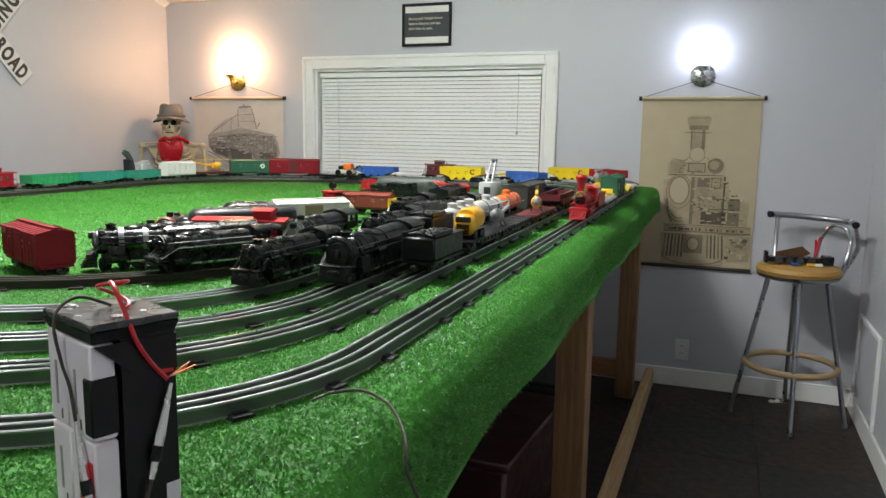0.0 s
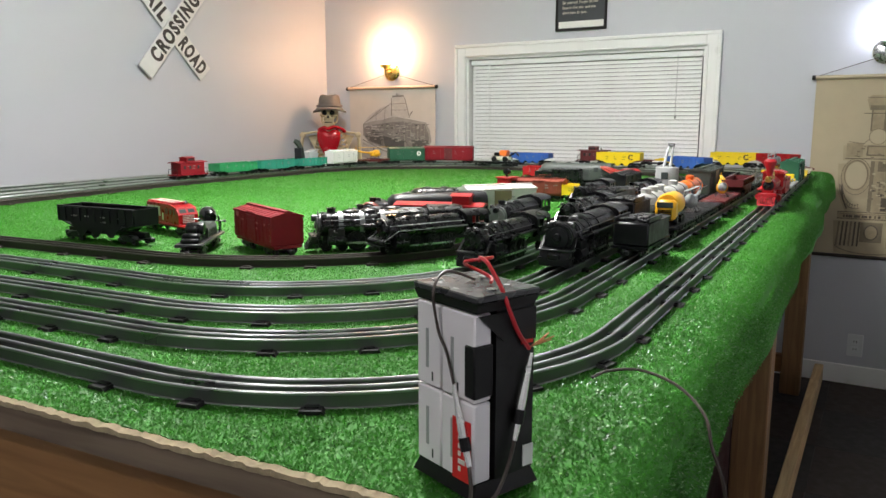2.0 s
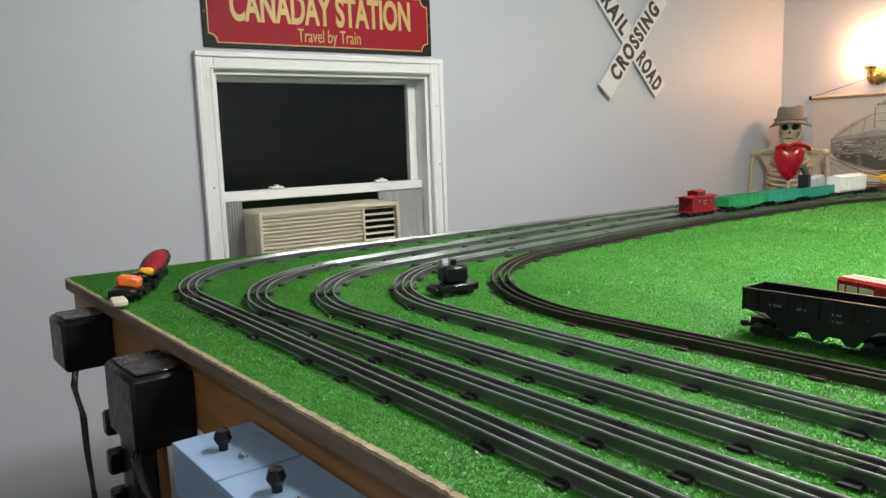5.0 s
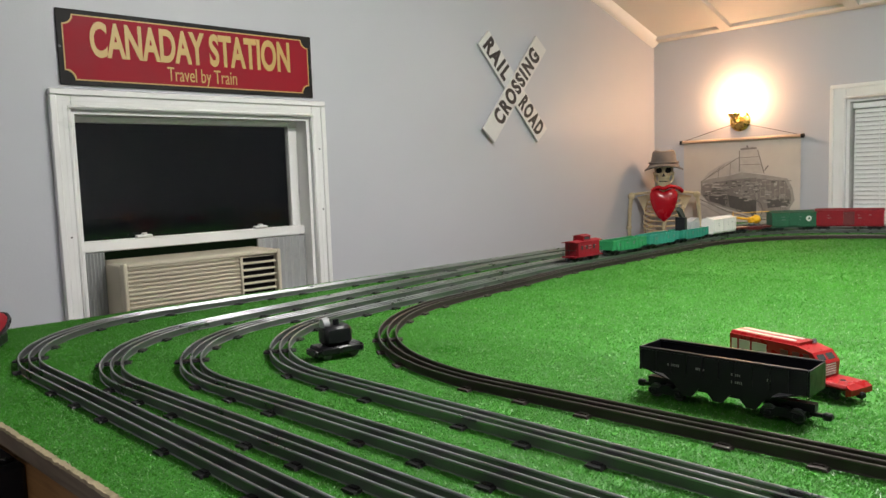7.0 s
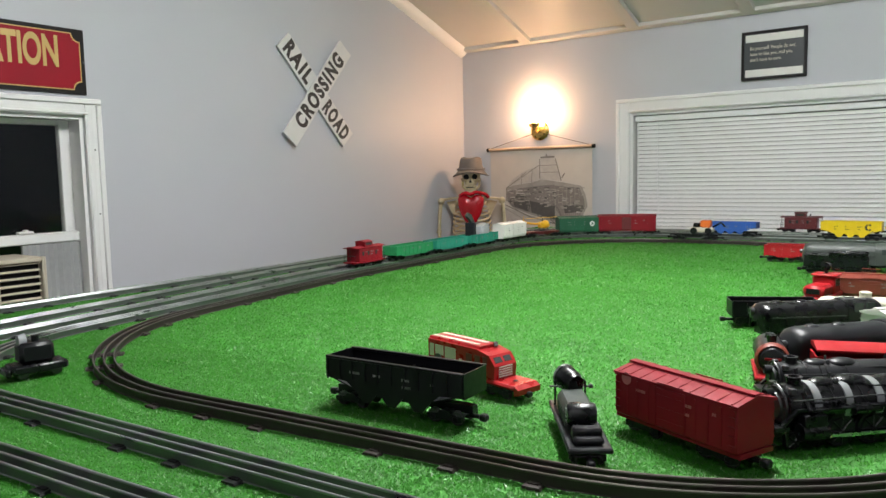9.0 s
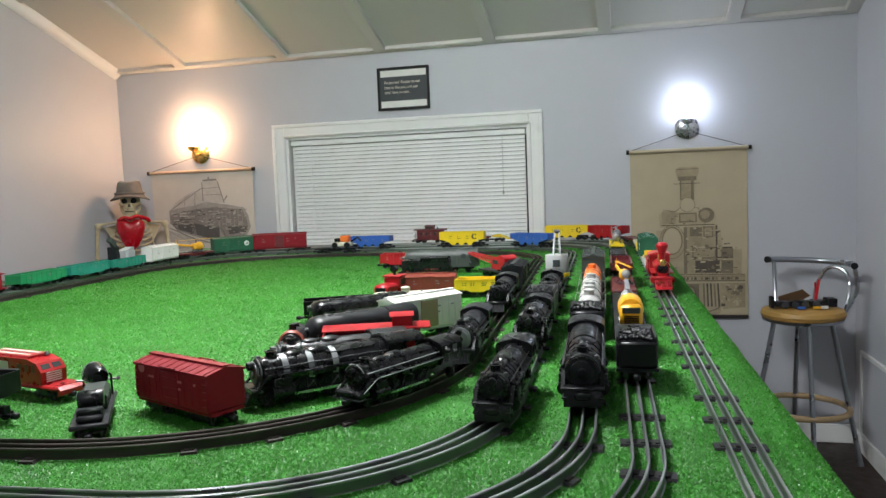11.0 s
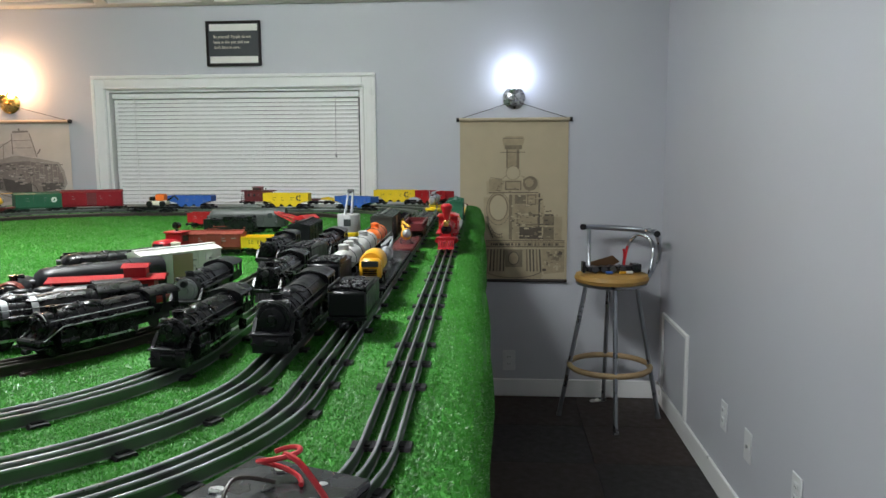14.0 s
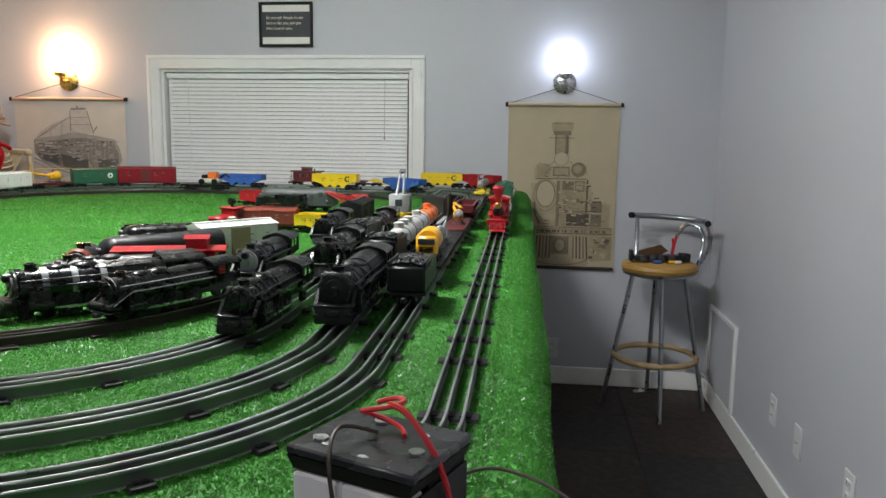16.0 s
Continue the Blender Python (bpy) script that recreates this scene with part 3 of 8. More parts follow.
for y0, y1 in ((AY0 + 0.014, ay0), (ay1, AY1 - 0.014)):
    k = 14
    edge = [(-0.050 + 0.007 * (i % 2), y0 + i * (y1 - y0) / k) for i in range(k + 1)]
    B().prism(edge + [(-0.062, y1), (-0.062, y0)], "z", az0, 1.178).done("side_curtain", M_GREY, ac, "grey accordion side panel", smooth=False)

# outlets, access panel, light switch plates
def outlet(m, kind, label):
    o = thing("wall_outlet", m, label, "outlet")
    B().box(-0.036, 0.036, -0.006, 0, -0.058, 0.058, 0.003).done("cover_plate", M_PLATE, o)
    if kind == "duplex":
        for z in (-0.020, 0.020):
            B().box(-0.016, 0.016, -0.009, -0.006, z - 0.014, z + 0.014, 0.003).done("socket", M_PLATE, o)
            B().box(-0.0075, -0.0050, -0.0094, -0.009, z - 0.003, z + 0.007).box(0.0050, 0.0075, -0.0094, -0.009, z - 0.003, z + 0.006).done("slots", M_DARK, o)
    else:
        B().cyl((0, -0.006, 0), (0, -0.012, 0), 0.007, seg=10).done("jack", M_STEEL, o, "small round steel jack")
    return o


outlet(pose(-0.165, YB, 0.205), "duplex", "white duplex outlet above the baseboard")
outlet(pose(XR, 3.03, 0.335, 0, 0, -90), "duplex", "white duplex outlet low on the wall")
outlet(pose(XR, 2.745, 0.325, 0, 0, -90), "jack", "white wall plate with a small round jack")
outlet(pose(XR, 2.31, 0.355, 0, 0, -90), "duplex", "white duplex outlet low on the wall")
pn = thing("access_panel", pose(XR, 0, 0), "grey painted access panel with a white frame low on the wall", "access panel")
y0, y1, z0, z1 = 3.60, 4.12, 0.10, 0.515
B().box(-0.006, 0, y0 + 0.02, y1 - 0.02, z0 + 0.004, z1 - 0.02).done("panel", M_WALL, pn)
b = B()
b.box(-0.016, 0, y0, y0 + 0.022, z0 + 0.002, z1, 0.003).box(-0.016, 0, y1 - 0.022, y1, z0 + 0.002, z1, 0.003).box(-0.016, 0, y0 + 0.022, y1 - 0.022, z1 - 0.022, z1, 0.003)
b.done("frame", M_TRIM, pn)


# wall lamps
def sconce(m, bulb, metal, label):
    s = thing("wall_lamp", m, label, "wall lamp", "wall lamps")
    B().lathe([(0.0, 0.0), (0.058, 0.0), (0.060, -0.006), (0.050, -0.014), (0.028, -0.022), (0, -0.024)], axis="y", seg=28).done("wall_plate", metal, s)
    B().tube([(0, -0.02, 0), (0, -0.05, -0.012), (0, -0.075, 0.0), (0, -0.08, 0.022)], 0.008, 8).done("arm", metal, s)
    B().lathe([(0.012, 0.015), (0.030, 0.022), (0.033, 0.034), (0.029, 0.042), (0, 0.042)], (0, -0.08, 0), seg=20).done("cup", metal, s)
    B().lathe([(0.0, 0.043), (0.024, 0.043), (0.040, 0.07), (0.050, 0.105), (0.052, 0.145), (0.046, 0.168), (0.02, 0.18), (0, 0.182)], (0, -0.08, 0), seg=22).done("shade", bulb, s, "glowing frosted glass shade")
    return s


sconce(pose(-2.985, YB, 1.655), M_BULB_W, M_BRASS, "brass wall lamp with a glowing warm frosted glass shade")
sconce(pose(-0.147, YB, 1.655), M_BULB_C, M_STEEL, "nickel wall lamp with a glowing cool white glass shade")
# unseen ceiling lamps, added for the room light that shadows and lit faces imply
for x, y, k in ((-1.52, 1.95, 1.0), (-1.20, 1.40, 1.0), (-0.75, -0.75, 0.50)):
    cl = thing("ceiling_lamp", pose(x, y, ZTOP) @ Matrix.Scale(k, 4), "round flush ceiling lamp, added out of view, with a glowing shade", "ceiling lamp", "ceiling lamps")
    B().lathe([(0, 0), (0.155, 0), (0.160, -0.012), (0.150, -0.020), (0, -0.020)], seg=30).done("rim", M_STEEL, cl)
    B().lathe([(0.145, -0.021), (0.135, -0.045), (0.095, -0.070), (0.04, -0.082), (0, -0.084)], seg=30).done("shade", M_BULB_R, cl, "glowing frosted glass shade")

# floor tiles
tm = B().box(-0.2294, 0.2294, -0.2294, 0.2294, -0.006, 0.0, 0.0008)
tile_d = tm.mesh("tile", M_FLOOR_D)
tile_b = B().box(-0.2294, 0.2294, -0.2294, 0.2294, -0.006, 0.0, 0.0008).mesh("tile", M_FLOOR_B)
rng = random.Random(4)
ny = int((YB - YF) / 0.46) + 1
for j in range(ny):
    for i in range(10):
        x, y = XR - 0.23 - i * 0.46, YB - 0.23 - j * 0.46
        if x - 0.23 > XL - 0.2 and y > YF - 0.2:
            share("tile", tile_b if rng.random() < 0.3 else tile_d, floor, pose(x, y, 0))

# ---- layout table ----
# top corners: front left, front right, back right, back left
TC = [(-2.86, 0.215), (-0.239, 0.389), (-0.327, 4.10), (-2.93, 4.10)]


def front_y(x):
    return TC[0][1] + (x - TC[0][0]) / (TC[1][0] - TC[0][0]) * (TC[1][1] - TC[0][1])


def right_x(y):
    return TC[1][0] + (y - TC[1][1]) / (TC[2][1] - TC[1][1]) * (TC[2][0] - TC[1][0])


table = thing("train_table", pose(0, 0, 0), "long wooden layout table on posts, topped with plywood", "table")
B().prism([TC[0], (TC[1][0] - 0.018, TC[1][1] - 0.001), (TC[2][0] - 0.018, TC[2][1]), TC[3]], "z", TURF - 0.027, TURF - 0.006).done("plywood_top", M_PLY, table, "plywood sheet edge, its shade put into the dark colour")
fa = math.atan2(TC[1][1] - TC[0][1], TC[1][0] - TC[0][0])
fl = math.hypot(TC[1][1] - TC[0][1], TC[1][0] - TC[0][0])
ob = B().box(0.02, fl - 0.02, 0.012, 0.050, -0.115, 0, 0.003).done("front_board", M_BOARD, table)
ob.matrix_basis = pose(TC[0][0], TC[0][1], TURF - 0.0275, 0, 0, math.degrees(fa))
for x, z, r in ((0.62, -0.040, 0.010), (1.12, -0.082, 0.007), (1.58, -0.050, 0.012), (1.93, -0.030, 0.008), (2.20, -0.078, 0.011), (2.42, -0.045, 0.007)):
    kn = B().lathe([(0, 0.0112), (r * 0.6, 0.0110), (r, 0.0116), (r * 1.05, 0.0125)], (0, 0, 0), "y", 14).done("knot", M_KNOT, table)
    kn.matrix_basis = pose(TC[0][0], TC[0][1], TURF - 0.0275, 0, 0, math.degrees(fa)) @ pose(x, 0, z) @ Matrix.Diagonal((1.35, 1, 0.9, 1))
ob = B().box(-0.060, -0.022, 0.06, 3.66, -0.115, 0, 0.003).done("side_board", M_BOARD_Y, table)
ob.matrix_basis = pose(TC[1][0], TC[1][1], TURF - 0.0275, 0, 0, 1.36)
B().box(-2.85, -0.36, 4.04, 4.078, TURF - 0.14, TURF - 0.0275, 0.003).done("back_board", M_BOARD, table)
B().box(-2.88, -2.842, 0.29, 4.03, TURF - 0.14, TURF - 0.0275, 0.003).done("side_board", M_BOARD_Y, table)
post = B().box(-0.045, 0.045, -0.045, 0.045, 0.0, TURF - 0.0285, 0.004).mesh("post", M_BOARD_Z)
for x, y in ((-2.78, 0.34), (-1.35, 0.43), (-0.40, 0.50), (-0.375, 2.21), (-0.425, 3.96), (-2.78, 2.3), (-2.8, 3.96), (-1.5, 3.96)):
    share("post", post, table, pose(x, y, 0))
B().box(-0.328, -0.288, 0.46, 4.02, 0.06, 0.148, 0.003).done("stretcher", M_BOARD_Y, table, "pale pine rail between the posts near the floor")
B().box(-2.74, -0.44, 3.94, 3.978, 0.10, 0.19, 0.003).done("stretcher", M_BOARD, table)

# turf sheet with draped right side
turf = thing("artificial_turf", pose(0, 0, 0), "bright green artificial grass mat draped over the table edge", "artificial grass")
prof = [(-0.055, 0.0), (-0.036, -0.0008), (-0.020, -0.0035), (-0.006, -0.010), (0.004, -0.020), (0.011, -0.034), (0.015, -0.055), (0.018, -0.080)]


def front_edge(x):
    return front_y(x) + 0.004


b = B()
rngt = random.Random(2)
ts = [k / 70 for k in range(71)]
rows_v = []
for t in ts:
    yr = front_edge(TC[1][0]) + t * (TC[2][1] - front_edge(TC[1][0]))
    yl = front_edge(TC[0][0]) + t * (TC[3][1] - front_edge(TC[0][0]))
    drop = 0.108 + 0.012 * math.sin(yr * 3.1) + rngt.uniform(-0.004, 0.004)
    sway = 0.004 * math.sin(yr * 5.3) + 0.003 * math.sin(yr * 11.7)
    x = right_x(yr)
    row = [Vector((TC[0][0] + t * (TC[3][0] - TC[0][0]), yl, TURF))]
    row += [Vector((x + dx + (sway if dz < -0.03 else 0), yr, TURF + dz)) for dx, dz in prof]
    row.append(Vector((x + 0.019 + 1.6 * sway, yr, TURF - drop)))
    rows_v.append([b.bm.verts.new(p) for p in row])
for r0, r1 in zip(rows_v, rows_v[1:]):
    for k in range(len(r0) - 1):
        b.bm.faces.new((r0[k], r0[k + 1], r1[k + 1], r1[k]))
ret = bmesh.ops.extrude_face_region(b.bm, geom=b.bm.faces[:])
for v in ret["geom"]:
    if isinstance(v, bmesh.types.BMVert):
        v.co += Vector((-0.003, 0, -0.0035))
b.done("backing", M_TURF, turf, smooth=False)
# ragged pale cut edge along the front
b = B()
n = 520
rings = []
for i in range(n + 1):
    x = TC[0][0] + 0.004 + i * (TC[1][0] - TC[0][0] - 0.022) / n
    y = front_edge(x)
    o_, t_ = rngt.uniform(0, 0.0022), rngt.uniform(-0.0008, 0.0010)
    rings.append([b.bm.verts.new(p) for p in ((x, y + 0.002, TURF - 0.005), (x, y - 0.0040 - o_, TURF - 0.005), (x, y - 0.0036 - o_, TURF - 0.0010 + t_), (x, y + 0.0015, TURF + 0.0004 + t_))])
for r0, r1 in zip(rings, rings[1:]):
    for k in range(3):
        b.bm.faces.new((r0[k], r0[k + 1], r1[k + 1], r1[k]))
b.done("cut_edge", M_JUTE, turf, "pale ragged cut edge of the mat", smooth=False)

# the pile: many short bent blades
def pile(n, seed, place, tall=1.0, bent=True):
    r = np.random.default_rng(seed)
    base, nor = place(r, n)
    t1 = np.cross(nor, r.normal(size=(len(base), 3)))
    t1 /= np.linalg.norm(t1, axis=1)[:, None]
    t2 = np.cross(nor, t1)
    h = r.uniform(0.0010, 0.0026, (len(base), 1)) * tall
    w = r.uniform(0.0004, 0.0009, (len(base), 1)) * tall
    lean = r.uniform(0.5, 2.2, (len(base), 1)) * h
    mid = base + nor * h * 0.65 + t2 * lean * 0.35
    tip = base + nor * h + t2 * lean
    if not bent:
        v = np.stack([base - t1 * w, base + t1 * w, tip + t1 * w * 0.6, tip - t1 * w * 0.6], 1).reshape(-1, 3)
        return v, np.arange(len(v))
    v = np.stack([base - t1 * w, base + t1 * w, mid - t1 * w * 0.9, mid + t1 * w * 0.9, tip - t1 * w * 0.4, tip + t1 * w * 0.4], 1).reshape(-1, 3)
    k = np.arange(len(base))[:, None] * 6
    f = np.concatenate([k + [0, 1, 3, 2], k + [2, 3, 5, 4]]).reshape(-1)
    return v, f


def pile_object(name, v, f):
    me = bpy.data.meshes.new(name)
    me.vertices.add(len(v))
    me.vertices.foreach_set("co", v.astype(np.float32).reshape(-1))
    nf = len(f) // 4
    me.loops.add(len(f))
    me.loops.foreach_set("vertex_index", f.astype(np.int32))
    me.polygons.add(nf)
    me.polygons.foreach_set("loop_start", np.arange(nf, dtype=np.int32) * 4)
    me.update()
    me.validate()
    me.materials.append(M_BLADE)
    me.shade_smooth()
    ob = new(name, me)
    ob.parent = turf
    return tagged(ob, kind="stuff")


def on_top(y0, y1):
    def place(r, n):
        y = r.uniform(y0, y1, n)
        x0 = TC[0][0] + (y - TC[0][1]) / 3.9 * (TC[3][0] - TC[0][0])
        x1 = TC[1][0] + (y - TC[1][1]) / (TC[2][1] - TC[1][1]) * (TC[2][0] - TC[1][0]) - 0.050
        x = x0 + r.uniform(0, 1, n) * (x1 - x0)
        keep = y > TC[0][1] + 0.005 + (x - TC[0][0]) / (TC[1][0] - TC[0][0]) * (TC[1][1] - TC[0][1])
        p = np.stack([x, y, np.full(n, TURF)], 1)[keep]
        return p, np.tile([0.0, 0.0, 1.0], (len(p), 1))
    return place


def on_side(r, n):
    y = r.uniform(front_edge(TC[1][0]), TC[2][1], n)
    px = np.array([p[0] for p in prof] + [0.019])
    pz = np.array([p[1] for p in prof] + [-0.105])
    arc = np.concatenate([[0], np.cumsum(np.hypot(np.diff(px), np.diff(pz)))])
    d = r.uniform(0, arc[-1], n)
    sway = 0.004 * np.sin(y * 5.3) + 0.003 * np.sin(y * 11.7)
    z = np.interp(d, arc, pz)
    x = TC[1][0] + (y - TC[1][1]) / (TC[2][1] - TC[1][1]) * (TC[2][0] - TC[1][0]) + np.interp(d, arc, px) + np.where(z < -0.03, sway, 0)
    tx = np.interp(d + 0.004, arc, px) - np.interp(d - 0.004, arc, px)
    tz = np.interp(d + 0.004, arc, pz) - np.interp(d - 0.004, arc, pz)
    s = np.hypot(tx, tz)
    return np.stack([x, y, TURF + z], 1), np.stack([-tz / s, np.zeros(n), tx / s], 1)


pile_object("turf_fibre", *pile(620000, 1, on_top(0.22, 1.05), 0.95, False))
pile_object("turf_fibre", *pile(230000, 2, on_top(1.05, 2.1), 1.25, False))
pile_object("turf_fibre", *pile(150000, 3, on_top(2.1, 4.1), 1.6, False))
pile_object("turf_fibre", *pile(120000, 4, on_side, 1.0, False))

# ---- tracks ----
def rail_mesh(route, off, mat_):
    """A tubular rail: round head, thin web, flat foot."""
    sec = [(-0.0015, 0.0150), (-0.0008, 0.0160), (0.0008, 0.0160), (0.0015, 0.0150), (0.0012, 0.0134), (0.0005, 0.0118), (0.0005, 0.0032), (0.0019, 0.0022), (-0.0019, 0.0022), (-0.0005, 0.0032), (-0.0005, 0.0118), (-0.0012, 0.0134)]
    b = B()
    P = route.pts
    n = len(P)
    rings = []
    for i, p in enumerate(P):
        d = (P[(i + 1) % n] - P[i - 1]).normalized()
        u = Vector((d.y, -d.x))
        rings.append([b.bm.verts.new((p.x + u.x * (off + sx), p.y + u.y * (off + sx), TURF + sz)) for sx, sz in sec])
    for a, c in zip(rings, rings[1:] + rings[:1]):
        for k in range(len(sec)):
            f = b.bm.faces.new((a[k], a[(k + 1) % len(sec)], c[(k + 1) % len(sec)], c[k]))
            f.material_index = 0 if k in (11, 0, 1, 2, 3) else 1
    return b.mesh("rail", [mat_, M_TIE_RUST if mat_ is M_RAIL_RUST else M_RAILWEB])


def tie_mesh(mat_):
    b = B()
    b.prism([(-0.011, 0.0008), (-0.009, 0.0042), (0.009, 0.0042), (0.011, 0.0008)], "y", -0.029, 0.029)
    for y in (-0.0165, 0, 0.0165):
        b.box(-0.006, 0.006, y - 0.0058, y + 0.0058, 0.0040, 0.0056)
    return b.mesh("tie", mat_, smooth=False)


names = ["three-rail tinplate toy train track loop, outermost on the table"] + ["three-rail tinplate toy train track loop on the turf"] * 3 + ["brown weathered three-rail toy train track loop, innermost on the turf"]
for k, (route, lab) in enumerate(zip(ROUTES, names)):
    tr = thing("toy_track", pose(0, 0, 0), lab, "toy track", "loops of toy track")
    mr, mt = (M_RAIL_RUST, M_TIE_RUST) if k == 4 else (M_RAIL, M_TIE)
    for off in (-0.0165, 0.0, 0.0165):
        me = rail_mesh(route, off, mr)
        share("rail", me, tr)
    tm = tie_mesh(mt)
    n = int(route.length / 0.125)
    for i in range(n):
        s = route.length * (i + (0.22 if i % 3 == 0 else -0.22 if i % 3 == 2 else 0)) / n
        p, q = route.at(s - 0.01), route.at(s + 0.01)
        d = q - p
        share("tie", tm, tr, pose((p.x + q.x) / 2, (p.y + q.y) / 2, TURF, 0, 0, math.degrees(math.atan2(d.y, d.x))))

# ---- toy rail cars ----
def _truck():
    b = B()
    for y in (-0.019, 0.019):
        b.prism([(-0.026, 0.006), (-0.026, 0.012), (-0.010, 0.014), (-0.006, 0.018), (0.006, 0.018), (0.010, 0.014), (0.026, 0.012), (0.026, 0.006), (0.018, 0.004), (0.008, 0.006), (-0.008, 0.006), (-0.018, 0.004)], "y", y - 0.002, y + 0.002)
        for x in (-0.017, 0.017):
            b.box(x - 0.004, x + 0.004, y - 0.0035, y + 0.0035, 0.006, 0.012, 0.001)
    b.box(-0.006, 0.006, -0.019, 0.019, 0.010, 0.017)
    return b.mesh("truck", M_BLACK_SATIN)


def _wheelset():
    b = B()
    for y in (-1, 1):
        b.lathe([(0, 0), (0.0085, 0), (0.0085, 0.0035), (0.0100, 0.0038), (0.0100, 0.0050), (0, 0.0050)], (0, 0, 0), "y", 16)
        vs = b.bm.verts[-16 * 6:]
        bmesh.ops.transform(b.bm, matrix=Matrix.Translation((0, 0.0185, 0)) @ Matrix.Diagonal((1, -1, 1, 1)) if y > 0 else Matrix.Translation((0, -0.0185, 0)), verts=vs)
    b.cyl((0, -0.018, 0), (0, 0.018, 0), 0.002, seg=8)
    return b.mesh("wheelset", M_STEEL_DK)


def _coupler():
    b = B().box(0, 0.020, -0.003, 0.003, 0.008, 0.013, 0.001).box(0.016, 0.027, -0.006, 0.004, 0.006, 0.015, 0.002)
    return b.mesh("coupler", M_BLACK_SATIN)


M_STEEL_DK = mat("dark_steel", (0.10, 0.10, 0.105), 0.35, 0.8, var=0.2, scale=60)
TRUCK, WHEELSET, COUPLER = _truck(), _wheelset(), _coupler()


def running_gear(o, L, inset=0.042):
    for sx in (-1, 1):
        tk = share("truck", TRUCK, o, pose(sx * (L / 2 - inset), 0, 0))
        for x in (-0.017, 0.017):
            share("wheelset", WHEELSET, tk, pose(x, 0, 0.0087))
        share("coupler", COUPLER, o, pose(sx * (L / 2 - 0.016), 0, 0, 0, 0, 0 if sx > 0 else 180))


def marks(o, L, H, z0, material, seed, side=0.0305, n=4):
    """Lettering too small to read, as small bars on both sides."""
    r = random.Random(seed)
    for sy in (-1, 1):
        b = B()
        for i in range(n):
            x = (-0.38 + 0.76 * (i + 0.5) / n + r.uniform(-0.03, 0.03)) * L
            for k in range(r.choice((1, 2, 2))):
                w, z = r.uniform(0.006, 0.018), z0 + H * (0.68 - 0.2 * k)
                for j in range(int(w / 0.0024)):
                    b.box(x + j * 0.0025, x + j * 0.0025 + r.uniform(0.0010, 0.0018), sy * side - 0.0005, sy * side + 0.0005, z, z + 0.0032)
        b.done("lettering", material, o)


def boxcar(m, L, color, label, H=0.064, roof=None, door=None, logo=None, seed=1, ink=None, gear=True):
    o = thing("toy_boxcar", m, label, "toy boxcar", "toy rail cars")
    z0, w = 0.020, 0.030
    b = B().box(-L / 2 + 0.008, L / 2 - 0.008, -w, w, z0, z0 + H, 0.0015)
    n = int(L / 0.018)
    for i in range(n + 1):
        x = -L / 2 + 0.010 + i * (L - 0.020) / n
        if abs(x) > 0.024:
            for sy in (-1, 1):
                b.box(x - 0.0009, x + 0.0009, sy * w - 0.0008, sy * w + 0.0008, z0 + 0.004, z0 + H - 0.004)
    b.box(-L / 2 + 0.006, L / 2 - 0.006, -w + 0.004, w - 0.004, z0 - 0.005, z0)
    b.done("body", color, o)
    b = B().prism([(-w - 0.0015, z0 + H - 0.001), (-w - 0.0015, z0 + H + 0.0015), (0, z0 + H + 0.0085), (w + 0.0015, z0 + H + 0.0015), (w + 0.0015, z0 + H - 0.001)], "x", -L / 2 + 0.006, L / 2 - 0.006)
    for i in range(n):
        x = -L / 2 + 0.014 + i * (L - 0.028) / max(1, n - 1)
        for sy in (-1, 1):
            b.box(x - 0.0010, x + 0.0010, -0.015, 0.015, -0.0012, 0.0004, 0, Euler((sy * -0.21, 0, 0)))
            vs = b.bm.verts[-8:]
            bmesh.ops.translate(b.bm, verts=vs, vec=(0, sy * 0.0155, z0 + H + 0.0055))
    b.box(-L / 2 + 0.006, L / 2 - 0.006, -0.0055, 0.0055, z0 + H + 0.0085, z0 + H + 0.0105)
    b.done("roof", roof or color, o)
    for sy in (-1, 1):
        b = B().box(-0.021, 0.021, sy * w - 0.0018, sy * w + 0.0018, z0 + 0.002, z0 + H - 0.003, 0.0008)
        for k in range(4):
            b.box(-0.019, 0.019, sy * (w + 0.0018) - 0.0006, sy * (w + 0.0018) + 0.0006, z0 + 0.010 + k * 0.014, z0 + 0.0115 + k * 0.014)
        b.box(-0.0225, -0.0205, sy * w - 0.0026, sy * w + 0.0026, z0 + 0.002, z0 + H - 0.002)
        b.done("door", door or color, o)
        b = B()
        for x in (-L / 2 + 0.013, L / 2 - 0.013):
            for k in range(5):
                b.box(x - 0.004, x + 0.004, sy * w - 0.0022, sy * w + 0.0022, z0 + 0.008 + k * 0.010, z0 + 0.0092 + k * 0.010)
        b.done("ladder", color, o)
    marks(o, L, H, z0, ink or M_FAINT, seed)
    if logo:
        for sy in (-1, 1):
            B().cyl((L * 0.30, sy * (w + 0.0009), z0 + H * 0.55), (L * 0.30, sy * (w + 0.0016), z0 + H * 0.55), 0.0125, seg=24).done("emblem", logo, o, "round white emblem")
            B().prism([(L * 0.30 - 0.006, z0 + H * 0.55 - 0.006), (L * 0.30 + 0.007, z0 + H * 0.55 - 0.002), (L * 0.30 + 0.001, z0 + H * 0.55 + 0.007)], "y", sy * (w + 0.0017), sy * (w + 0.0021)).done("emblem_mark", color, o)
    if gear:
        running_gear(o, L)
    return o


